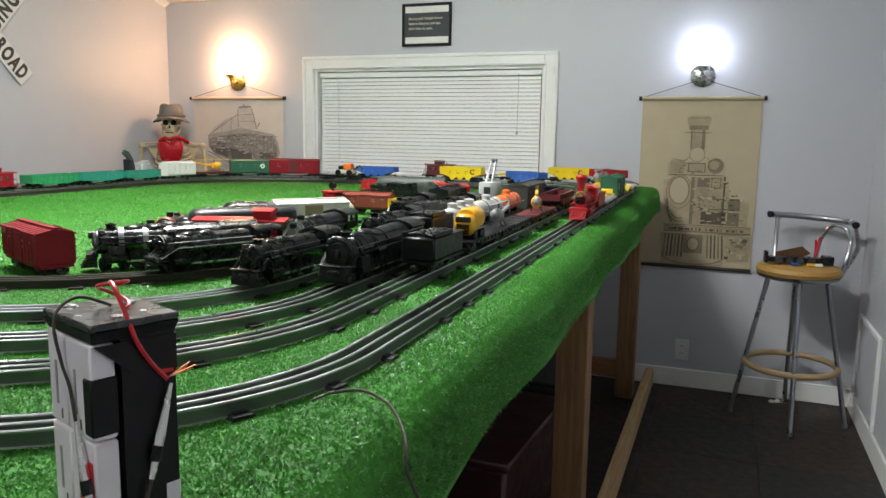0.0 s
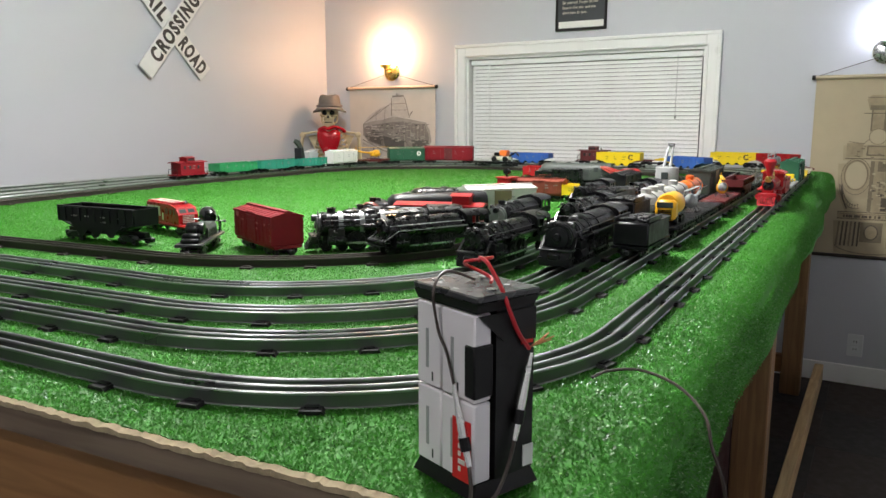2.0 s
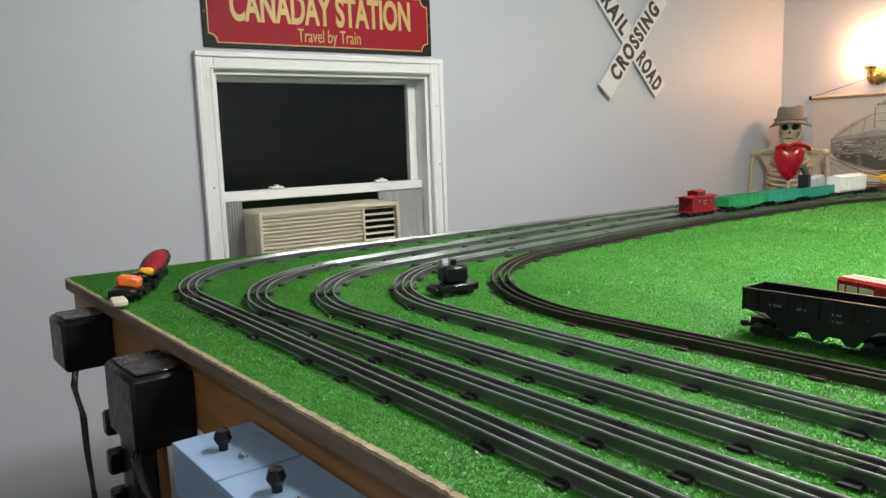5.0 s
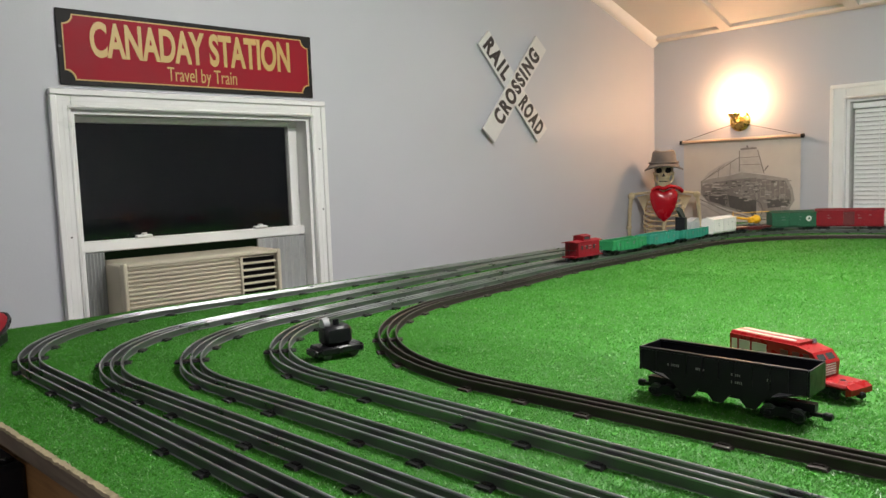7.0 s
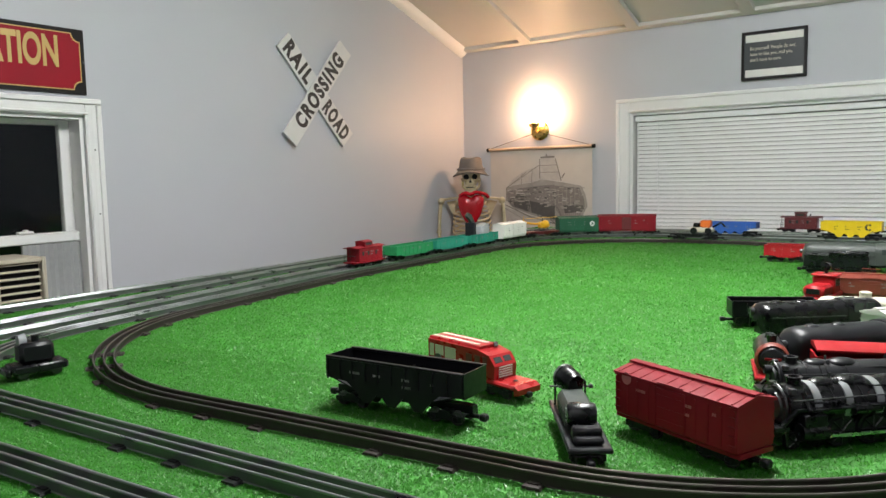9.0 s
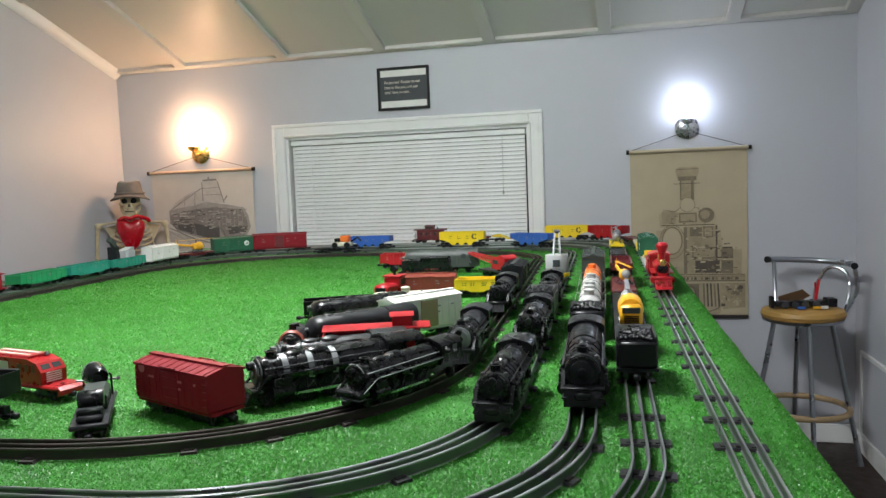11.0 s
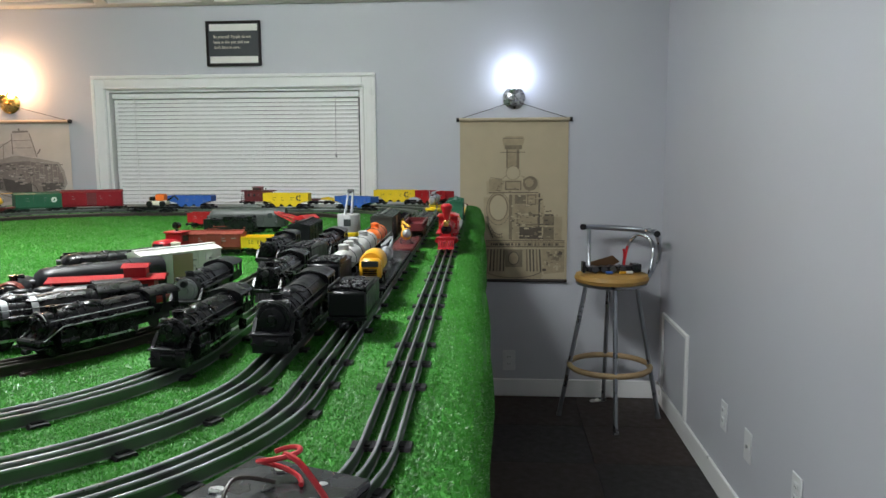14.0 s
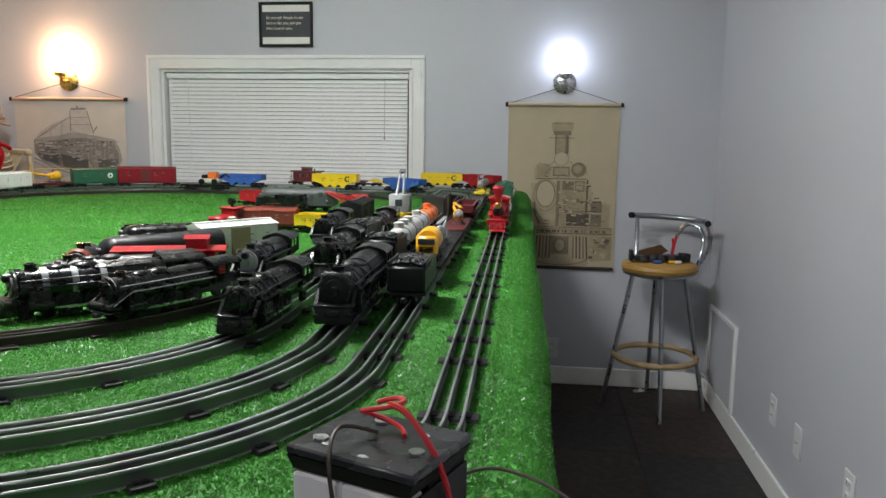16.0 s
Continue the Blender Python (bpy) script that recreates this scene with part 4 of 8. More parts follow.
def hopper(m, L, color, label, H=0.050, seed=1, ink=None, mark=None, bays=3, category="toy hopper car"):
    o = thing("toy_hopper_car", m, label, category, "toy rail cars")
    z0, w, t = 0.022, 0.0285, 0.0016
    b = B()
    xs = L / 2 - 0.008
    for sy in (-1, 1):
        pts = [(-xs, z0 + H), (xs, z0 + H), (xs, z0 + 0.018), (xs - 0.035, z0 + 0.016)]
        edge = []
        for k in range(bays):
            c = (bays - 1) / 2 - k
            cx = c * (L - 0.110) / max(1, bays)
            edge += [(cx + 0.018, z0 + 0.004), (cx + 0.006, z0 - 0.010), (cx - 0.006, z0 - 0.010), (cx - 0.018, z0 + 0.004)]
        pts += edge + [(-xs + 0.035, z0 + 0.016), (-xs, z0 + 0.018)]
        b.prism(pts, "y", sy * w - t / 2, sy * w + t / 2)
        n = int(L / 0.022)
        for i in range(n + 1):
            x = -xs + 0.002 + i * (2 * xs - 0.004) / n
            b.box(x - 0.0012, x + 0.0012, sy * (w + 0.0014) - 0.0014, sy * (w + 0.0014) + 0.0014, z0 + 0.019, z0 + H)
        b.box(-xs, xs, sy * w - 0.003, sy * w + 0.003, z0 + H - 0.001, z0 + H + 0.0025, 0.0006)
    for sx in (-1, 1):
        b.box(sx * xs - 0.001, sx * xs + 0.001, -w, w, z0 + 0.016, z0 + H + 0.0015)
    b.done("body", color, o)
    b = B()
    b.prism([(-xs, z0 + 0.022), (-L * 0.22, z0 + 0.004), (L * 0.22, z0 + 0.004), (xs, z0 + 0.022), (xs, z0 + 0.020), (L * 0.22, z0 + 0.002), (-L * 0.22, z0 + 0.002), (-xs, z0 + 0.020)], "y", -w, w)
    b.box(-0.001, 0.001, -w, w, z0 + 0.004, z0 + H - 0.012)
    b.done("slope_sheet", color, o)
    B().box(-xs, xs, -0.006, 0.006, z0 - 0.008, z0 + 0.002).done("center_sill", M_BLACK_SATIN, o)
    marks(o, L, H, z0 - 0.004, ink or M_FAINT, seed, 0.0296)
    if mark:
        for sy in (-1, 1):
            pts = [(L * 0.28 + 0.015 * math.cos(a) , z0 + H * 0.6 + 0.014 * math.sin(a)) for a in [math.radians(50 + k * 26) for k in range(11)]]
            pts += [(L * 0.28 + 0.008 * math.cos(a), z0 + H * 0.6 + 0.007 * math.sin(a)) for a in [math.radians(310 - k * 26) for k in range(11)]]
            B().prism(pts, "y", sy * (w + 0.0009), sy * (w + 0.0016)).done("emblem", mark, o)
    running_gear(o, L)
    return o


def gondola(m, L, color, label, H=0.030, seed=1, ink=None):
    o = thing("toy_gondola", m, label, "toy gondola", "toy rail cars")
    z0, w = 0.020, 0.029
    b = B().box(-L / 2 + 0.008, L / 2 - 0.008, -w + 0.001, w - 0.001, z0, z0 + 0.003)
    xs = L / 2 - 0.008
    for sy in (-1, 1):
        b.prism([(-xs, z0), (-xs + 0.03, z0), (-xs + 0.045, z0 - 0.006), (xs - 0.045, z0 - 0.006), (xs - 0.03, z0), (xs, z0), (xs, z0 + H), (-xs, z0 + H)], "y", sy * w - 0.001, sy * w + 0.001)
        b.box(-xs, xs, sy * w - 0.0025, sy * w + 0.0025, z0 + H - 0.001, z0 + H + 0.002)
        n = int(L / 0.026)
        for i in range(n + 1):
            x = -xs + 0.002 + i * (2 * xs - 0.004) / n
            b.box(x - 0.0015, x + 0.0015, sy * (w + 0.0012) - 0.0014, sy * (w + 0.0012) + 0.0014, z0 - 0.002, z0 + H)
    for sx in (-1, 1):
        b.box(sx * xs - 0.001, sx * xs + 0.001, -w, w, z0, z0 + H)
    b.done("body", color, o)
    marks(o, L, H, z0 - 0.002, ink or M_FAINT, seed, 0.0302)
    running_gear(o, L)
    return o


def flatcar(m, L, color, label, stakes=False, frame=None, depressed=False, cat="toy flatcar", deck=None):
    o = thing("toy_flatcar", m, label, cat, "toy rail cars")
    z0, w = 0.021, 0.029
    xs = L / 2 - 0.006
    if depressed:
        pts = [(-xs, z0 + 0.012), (-xs + 0.05, z0 + 0.012), (-xs + 0.075, z0 - 0.001), (xs - 0.075, z0 - 0.001), (xs - 0.05, z0 + 0.012), (xs, z0 + 0.012), (xs, z0 + 0.004), (xs - 0.05, z0 + 0.002), (xs - 0.085, z0 - 0.010), (-xs + 0.085, z0 - 0.010), (-xs + 0.05, z0 + 0.002), (-xs, z0 + 0.004)]
        b = B().prism(pts, "y", -w, w)
        for sx in (-1, 1):
            b.box(sx * (xs - 0.03) - 0.012, sx * (xs - 0.03) + 0.012, -0.012, 0.012, z0 + 0.012, z0 + 0.017, 0.002)
    else:
        b = B().box(-xs, xs, -w, w, z0, z0 + 0.005, 0.001)
        b.prism([(-xs, z0), (-xs + 0.06, z0 - 0.002), (-xs + 0.075, z0 - 0.008), (xs - 0.075, z0 - 0.008), (xs - 0.06, z0 - 0.002), (xs, z0)], "y", -w + 0.003, w - 0.003)
        n = int(L / 0.028)
        for i in range(n + 1):
            x = -xs + 0.004 + i * (2 * xs - 0.008) / n
            for sy in (-1, 1):
                b.box(x - 0.002, x + 0.002, sy * w - 0.002, sy * w + 0.002, z0 - 0.002, z0 + 0.005)
        k = int(L / 0.006)
        for i in range(k):
            b.box(-xs + 0.001 + i * (2 * xs - 0.002) / k, -xs + 0.001 + (i + 0.86) * (2 * xs - 0.002) / k, -w + 0.001, w - 0.001, z0 + 0.005, z0 + 0.0058)
    b.done("deck", deck or color, o)
    if stakes:
        for i in range(7):
            for sy in (-1, 1):
                x = -xs + 0.02 + i * (2 * xs - 0.04) / 6
                B().cyl((x, sy * (w - 0.002), z0 + 0.005), (x, sy * (w - 0.002), z0 + 0.026), 0.001, seg=6).done("stake", M_STEEL, o)
    if frame:
        B().box(-xs + 0.01, xs - 0.01, -0.008, 0.008, z0 - 0.010, z0 - 0.002).done("sill", frame, o)
    running_gear(o, L)
    return o


def bracket_flat(m, L):
    """Grey flat with yellow rotating cradles."""
    o = flatcar(m, L, M_GREY, "grey toy flatcar with yellow folding cradles on its deck")
    z = 0.026
    for sx in (-1, 1):
        b = B().box(sx * L * 0.40 - 0.020, sx * L * 0.40 + 0.020, -0.024, 0.024, z + 0.001, z + 0.007, 0.002)
        b.box(sx * L * 0.36 - 0.003, sx * L * 0.36 + 0.003, -0.020, 0.020, z + 0.007, z + 0.024, 0.002)
        b.box(sx * L * 0.38 - 0.002, sx * L * 0.38 + 0.012, -0.003, 0.003, z + 0.007, z + 0.018)
        b.done("cradle", M_YELLOW, o, "yellow plastic cradle")
    b = B()
    for s in (-1, 1):
        b.tube([(-0.04, s * 0.018, z + 0.006), (-0.015, s * 0.006, z + 0.012), (0.015, -s * 0.006, z + 0.012), (0.04, -s * 0.018, z + 0.006)], 0.0035, 6)
    b.box(-0.03, 0.03, -0.010, 0.010, z + 0.001, z + 0.006, 0.001)
    b.done("turn_frame", M_YELLOW, o, "yellow plastic frame")
    for s in (-1, 1):
        B().box(s * 0.052 - 0.0012, s * 0.052 + 0.0012, -0.022, 0.022, z + 0.001, z + 0.012).done("bulkhead", M_SILVER, o)
    return o


def caboose(m, L, color, label, seed=3, roof=None):
    o = thing("toy_caboose", m, label, "toy caboose", "toy rail cars")
    z0, w, H = 0.020, 0.029, 0.048
    b = B().box(-L / 2 + 0.026, L / 2 - 0.026, -w, w, z0, z0 + H, 0.001)
    b.box(-L / 2 + 0.006, L / 2 - 0.006, -w, w, z0 - 0.004, z0)
    for i in range(int(L / 0.008)):
        x = -L / 2 + 0.028 + i * 0.008
        if x < L / 2 - 0.028:
            for sy in (-1, 1):
                b.box(x - 0.0004, x + 0.0004, sy * w - 0.0006, sy * w + 0.0006, z0 + 0.002, z0 + H - 0.002)
    b.done("body", color, o)
    B().prism([(-w - 0.002, z0 + H), (-w - 0.002, z0 + H + 0.002), (0, z0 + H + 0.007), (w + 0.002, z0 + H + 0.002), (w + 0.002, z0 + H)], "x", -L / 2 + 0.008, L / 2 - 0.008).done("roof", roof or color, o)
    b = B().box(-0.026, 0.020, -0.022, 0.022, z0 + H + 0.003, z0 + H + 0.020, 0.001)
    b.prism([(-0.025, z0 + H + 0.020), (0, z0 + H + 0.026), (0.025, z0 + H + 0.020)], "x", -0.030, 0.024)
    b.done("cupola", color, o)
    for sy in (-1, 1):
        for x in (-0.045, -0.015, 0.03):
            if abs(x) < L / 2 - 0.035:
                B().box(x - 0.005, x + 0.005, sy * w - 0.0012, sy * w + 0.0012, z0 + 0.022, z0 + 0.036).done("window", M_CLEAR, o)
        B().box(-0.020, 0.012, sy * 0.022 - 0.001, sy * 0.022 + 0.001, z0 + H + 0.009, z0 + H + 0.016).done("window", M_CLEAR, o)
    for sx in (-1, 1):
        x = sx * (L / 2 - 0.009)
        B().tube([(x, -0.026, z0), (x, -0.026, z0 + 0.022), (x, 0.026, z0 + 0.022), (x, 0.026, z0)], 0.0011, 5).tube([(x, 0, z0), (x, 0, z0 + 0.046)], 0.0011, 5).done("railing", M_BLACK_SATIN, o)
    B().cyl((0.035, 0.012, z0 + H), (0.035, 0.012, z0 + H + 0.016), 0.003, seg=8).done("smoke_jack", M_BLACK_SATIN, o)
    marks(o, L * 0.7, H, z0, M_FAINT, seed, 0.0296, 3)
    running_gear(o, L)
    return o


def tank_car(m, L, color, label, domes=1, frame=None, r=0.0225):
    o = thing("toy_tank_car", m, label, "toy tank car", "toy rail cars")
    z0 = 0.026
    zc = z0 + r
    e = L / 2 - 0.018
    B().lathe([(0, -e - 0.008), (r * 0.55, -e - 0.006), (r * 0.9, -e + 0.001), (r, -e + 0.008), (r, e - 0.008), (r * 0.9, e - 0.001), (r * 0.55, e + 0.006), (0, e + 0.008)], (0, 0, zc), "x", 24).done("tank", color, o)
    for k in range(domes):
        x = (k - (domes - 1) / 2) * L * 0.28
        B().lathe([(0.0105, r - 0.004), (0.0105, r + 0.006), (0.0112, r + 0.0065), (0.0112, r + 0.009), (0.006, r + 0.011), (0, r + 0.0112)], (x, 0, zc), "z", 18).done("dome", color, o)
    for x in (-L * 0.2, L * 0.2):
        B().lathe([(r + 0.0008, x - 0.002), (r + 0.0012, x), (r + 0.0008, x + 0.002), (r - 0.001, x + 0.002), (r - 0.001, x - 0.002), (r + 0.0008, x - 0.002)], (0, 0, zc), "x", 24).done("band", M_STEEL_DK, o)
    b = B().box(-L / 2 + 0.006, L / 2 - 0.006, -0.026, 0.026, 0.018, 0.0225, 0.001)
    for x in (-L * 0.2, L * 0.2):
        b.box(x - 0.008, x + 0.008, -0.022, 0.022, 0.0225, 0.034)
    b.done("frame", frame or M_BLACK_SATIN, o)
    pts = [(x, y, zc) for x, y in ((-e, -0.031), (e, -0.031), (e + 0.012, 0), (e, 0.031), (-e, 0.031), (-e - 0.012, 0))]
    B().tube(pts, 0.0009, 5, True).done("handrail", M_STEEL, o)
    running_gear(o, L)
    return o


# ---- toy steam engines ----
def _driver(r):
    b = B()
    b.lathe([(0, 0.0), (r * 0.75, 0.0), (r * 0.8, 0.002), (r, 0.002), (r, 0.0055), (r * 1.1, 0.006), (r * 1.1, 0.0075), (0, 0.0075)], (0, 0, 0), "y", 22)
    for k in range(8):
        a = k * math.tau / 8
        b.tube([(0, -0.0004, 0), (r * 0.85 * math.cos(a), -0.0004, r * 0.85 * math.sin(a))], 0.0011, 4)
    return b.mesh("driver", M_BLACK_SATIN)


DRIVER, PILOTWHEEL = _driver(0.0185), _driver(0.0095)


def steam_engine(m, L, label, color=None, r=0.0235, trim=None, face=None, drivers=3, rail=None, bands=None, nose="slats"):
    """A die-cast steam engine: boiler, smokebox front, stack, domes, cab, running boards, cylinders, wheels, rods, pilot."""
    color = color or M_BLACK
    trim = trim or color
    o = thing("toy_steam_engine", m, label, "toy locomotive", "toy locomotives")
    zc = 0.047
    r *= 0.93
    f, back = L / 2, -L / 2
    cab = 0.058
    B().lathe([(r * 0.94, back + cab - 0.004), (r * 1.10, back + cab), (r * 1.10, back + cab + 0.06), (r, back + cab + 0.085), (r, f - 0.020), (r * 0.97, f - 0.017), (r * 0.97, f - 0.012), (r * 0.8, f - 0.009), (0.0, f - 0.009)], (0, 0, zc), "x", 28).done("boiler", color, o)
    B().lathe([(r * 0.93, f - 0.0095), (r * 0.93, f - 0.0065), (r * 0.74, f - 0.006), (r * 0.70, f - 0.0025), (r * 0.30, f - 0.001), (r * 0.26, f + 0.0015), (0, f + 0.0015)], (0, 0, zc), "x", 26).done("smokebox_door", face or color, o)
    b = B()
    for k in range(10):
        a = k * math.tau / 10
        b.box(f - 0.008, f - 0.0045, r * 0.83 * math.cos(a) - 0.0014, r * 0.83 * math.cos(a) + 0.0014, zc + r * 0.83 * math.sin(a) - 0.0014, zc + r * 0.83 * math.sin(a) + 0.0014)
    b.done("door_dog", face or color, o)
    B().tube([(f - 0.006, r * 1.08 * math.cos(a), zc + r * 1.08 * math.sin(a)) for a in np.linspace(0.5, 2.64, 12)], 0.0008, 5).done("front_handrail", rail or M_STEEL_DK, o)
    B().lathe([(0.0062, 0), (0.0062, 0.010), (0.0052, 0.0105), (0.0045, 0.008), (0, 0.008)], (f - 0.004, 0, zc + r * (0.1 if drivers == 4 else 0.55)), "x", 14).done("headlight", trim, o)
    for sy in (-1, 1):
        B().box(f - 0.020, f - 0.012, sy * r * 0.78 - 0.003, sy * r * 0.78 + 0.003, zc + r * 0.66, zc + r * 0.66 + 0.007, 0.001).done("marker_lamp", M_STEEL_DK, o)
        B().tube([(f - 0.030, sy * r * 0.72, zc + r * 0.70), (f - 0.032, sy * (r + 0.004), zc), (f - 0.034, sy * (r + 0.005), 0.044)], 0.0034, 8).done("steam_pipe", color, o)
        B().cyl((f - 0.105, sy * (r + 0.003), zc - 0.004), (f - 0.085, sy * (r + 0.003), zc - 0.004), 0.0065, seg=12).cyl((f - 0.120, sy * (r + 0.003), zc - 0.004), (f - 0.107, sy * (r + 0.003), zc - 0.004), 0.0045, seg=12).done("air_pump", color, o)
        B().tube([(f - 0.064, sy * 0.009, zc + r), (f - 0.064, sy * r * 0.95, zc + r * 0.5), (f - 0.066, sy * r * 1.06, 0.048)], 0.0009, 5).tube([(f - 0.100, sy * 0.009, zc + r), (f - 0.100, sy * r * 1.0, zc + r * 0.45), (f - 0.102, sy * r * 1.08, 0.048)], 0.0009, 5).done("sand_pipe", trim, o)
        b = B()
        for k in range(3):
            b.box(f - 0.006, f - 0.004, sy * 0.021 - 0.004, sy * 0.021 + 0.004, 0.010 + k * 0.006, 0.0112 + k * 0.006)
        b.box(f - 0.0062, f - 0.0038, sy * 0.0255 - 0.0006, sy * 0.0255 + 0.0006, 0.008, 0.030).box(f - 0.0062, f - 0.0038, sy * 0.0165 - 0.0006, sy * 0.0165 + 0.0006, 0.008, 0.030)
        b.done("step", color, o)
    # rivet lines, washout plugs, piping and a ladder
    def stud(b, x, a, rr, k=0.0007):
        c, s = math.cos(a), math.sin(a)
        p = Vector((x, rr * c, zc + rr * s))
        vs = [b.bm.verts.new(p + Vector((dx, -s * da, c * da))) for dx, da in ((k, 0), (0, k), (-k, 0), (0, -k))]
        t = b.bm.verts.new(p + Vector((0, c * k, s * k)))
        for i in range(4):
            b.bm.faces.new((vs[i], vs[(i + 1) % 4], t))
    b = B()
    for x in np.linspace(back + cab + 0.012, f - 0.024, 7):
        rr = r * 1.10 if x < back + cab + 0.06 else r * 1.005
        for a in np.linspace(0.1, math.pi - 0.1, 22):
            stud(b, float(x), float(a), rr)
    for a in (0.45, 0.95, math.pi - 0.45, math.pi - 0.95):
        for x in np.linspace(back + cab + 0.008, f - 0.026, 26):
            stud(b, float(x), a, r * 1.10 if x < back + cab + 0.06 else r * 1.005, 0.0005)
    b.done("rivet_line", color, o)
    for sy in (-1, 1):
        B().tube([(back + cab + 0.004, sy * r * 1.16, zc - 0.004), (f - 0.085, sy * r * 1.10, zc - 0.002), (f - 0.070, sy * r * 1.10, zc + 0.006), (f - 0.035, sy * r * 1.05, zc + 0.006)], 0.0013, 6).done("steam_line", color, o)
        B().tube([(back + cab + 0.02, sy * r * 0.80, zc + r * 0.86), (f - 0.12, sy * r * 0.70, zc + r * 0.78), (f - 0.10, sy * r * 0.45, zc + r * 0.95)], 0.0010, 5).done("injector_pipe", trim, o)
        b = B()
        for k in range(5):
            b.box(back + cab + 0.030 + k * 0.009, back + cab + 0.0325 + k * 0.009, sy * r * 1.13 - 0.0012, sy * r * 1.13 + 0.0012, zc + 0.002, zc + 0.0045)
        b.done("washout_plug", M_STEEL_DK, o)
    if drivers == 4:
        b = B().cyl((f - 0.024, -0.019, zc + r * 0.78), (f - 0.024, 0.019, zc + r * 0.78), 0.0065, seg=14)
        b.done("feedwater_heater", color, o)
    for x in np.linspace(back + cab + 0.05, f - 0.045, 4):
        bw = 0.0045 if bands else 0.0016
        B().lathe([(r * 1.06, -bw), (r * 1.075, 0), (r * 1.06, bw), (r * 0.9, bw), (r * 0.9, -bw), (r * 1.06, -bw)], (float(x), 0, zc), "x", 26).done("boiler_band", bands or trim, o)
    B().lathe([(0.0085, r - 0.004), (0.0075, r + 0.003), (0.0085, r + 0.006), (0.0095, r + 0.008), (0.006, r + 0.008), (0.0055, r + 0.004), (0, r + 0.004)], (f - 0.030, 0, zc), "z", 18).done("smokestack", color, o)
    for x, s in ((f - 0.064, 0.95), (f - 0.100, 1.15)):
        B().ball((x, 0, zc + r * 0.93), 0.0125 * s, (1.45, 0.92, 0.50), 16).done("dome", color, o)
    B().ball((f - 0.078, 0.006, zc + r), 0.0035, (1, 1, 1.4), 8).cyl((f - 0.08, -0.006, zc + r * 0.9), (f - 0.08, -0.006, zc + r + 0.007), 0.0015, seg=6).done("bell", M_STEEL_DK, o)
    # cab
    w, h = 0.0290, 0.043
    zt = 0.036
    b = B()
    for sy in (-1, 1):
        b.box(back, back + cab, sy * w - 0.001, sy * w + 0.001, zt, zt + 0.014)
        b.box(back, back + cab + 0.003, sy * w - 0.001, sy * w + 0.001, zt + 0.029, zt + h * 0.72)
        for x0, x1 in ((back, back + 0.012), (back + 0.028, back + 0.034), (back + 0.050, back + cab + 0.002)):
            b.box(x0, x1, sy * w - 0.001, sy * w + 0.001, zt + 0.014, zt + 0.029)
    b.prism([(-w, zt), (-w, zt + h * 0.72), (-r * 0.7, zt + h * 0.92), (0, zt + h), (r * 0.7, zt + h * 0.92), (w, zt + h * 0.72), (w, zt)], "x", back + cab, back + cab + 0.002)
    b.done("cab", color, o)
    n = 12
    arc_o = [(w * 1.05 * math.sin(a), zt + h * 0.70 + (h * 0.25) * math.cos(a)) for a in np.linspace(-1.5, 1.5, n)]
    arc_i = [(y * 0.96, z - 0.0022) for y, z in arc_o][::-1]
    B().prism(arc_o + arc_i, "x", back - 0.005, back + cab + 0.004).done("cab_roof", color, o)
    for sy in (-1, 1):
        for x in (back + 0.012, back + 0.034):
            b = B().box(x - 0.001, x + 0.017, sy * w - 0.0016, sy * w + 0.0016, zt + 0.0128, zt + 0.0142).box(x - 0.001, x + 0.017, sy * w - 0.0016, sy * w + 0.0016, zt + 0.0288, zt + 0.0300)
            b.done("window_frame", color, o)
        # running board, cylinders, rods, handrail
        b = B().box(back + cab - 0.002, f - 0.028, sy * 0.024 - 0.007, sy * 0.024 + 0.007, 0.0455, 0.048, 0.0005)
        b.prism([(f - 0.028, 0.048), (f - 0.016, 0.048), (f + 0.002, 0.031), (f - 0.001, 0.030), (f - 0.017, 0.0455), (f - 0.028, 0.0455)], "y", sy * 0.026 - 0.0025, sy * 0.026 + 0.0025)
        b.done("running_board", color, o)
        if rail:
            B().box(back + cab, f - 0.028, sy * 0.0312 - 0.0006, sy * 0.0312 + 0.0006, 0.0464, 0.0478).prism([(f - 0.028, 0.0478), (f + 0.006, 0.0298), (f + 0.006, 0.0284), (f - 0.028, 0.0464)], "y", sy * 0.0302 - 0.0006, sy * 0.0302 + 0.0006).done("stripe", rail, o, "white painted edge stripe")
        B().cyl((f - 0.052, sy * 0.026, 0.022), (f - 0.020, sy * 0.026, 0.022), 0.0095, seg=16).box(f - 0.050, f - 0.022, sy * 0.026 - 0.007, sy * 0.026 + 0.007, 0.028, 0.042, 0.001).done("cylinder", color, o)
        xs = [f - 0.075 - i * 0.040 for i in range(drivers)]
        B().box(xs[-1] - 0.004, xs[0] + 0.004, sy * 0.0265 - 0.001, sy * 0.0265 + 0.001, 0.013, 0.0165).box(xs[min(1, len(xs) - 1)], f - 0.040, sy * 0.0285 - 0.0008, sy * 0.0285 + 0.0008, 0.0145, 0.0175).done("side_rod", M_STEEL, o)
        B().tube([(back + cab, sy * r * 1.12, zc + 0.010), (f - 0.012, sy * r * 1.08, zc + 0.010)], 0.0009, 5).done("handrail", rail or M_STEEL_DK, o)
        for x in xs:
            share("driver", DRIVER, o, pose(x, sy * 0.0225, 0.0187, 0, 0, 0 if sy < 0 else 180))
        for x in (f - 0.018, f - 0.048, back + 0.020):
            share("pilot_wheel", PILOTWHEEL, o, pose(x, sy * 0.0200, 0.0097, 0, 0, 0 if sy < 0 else 180))
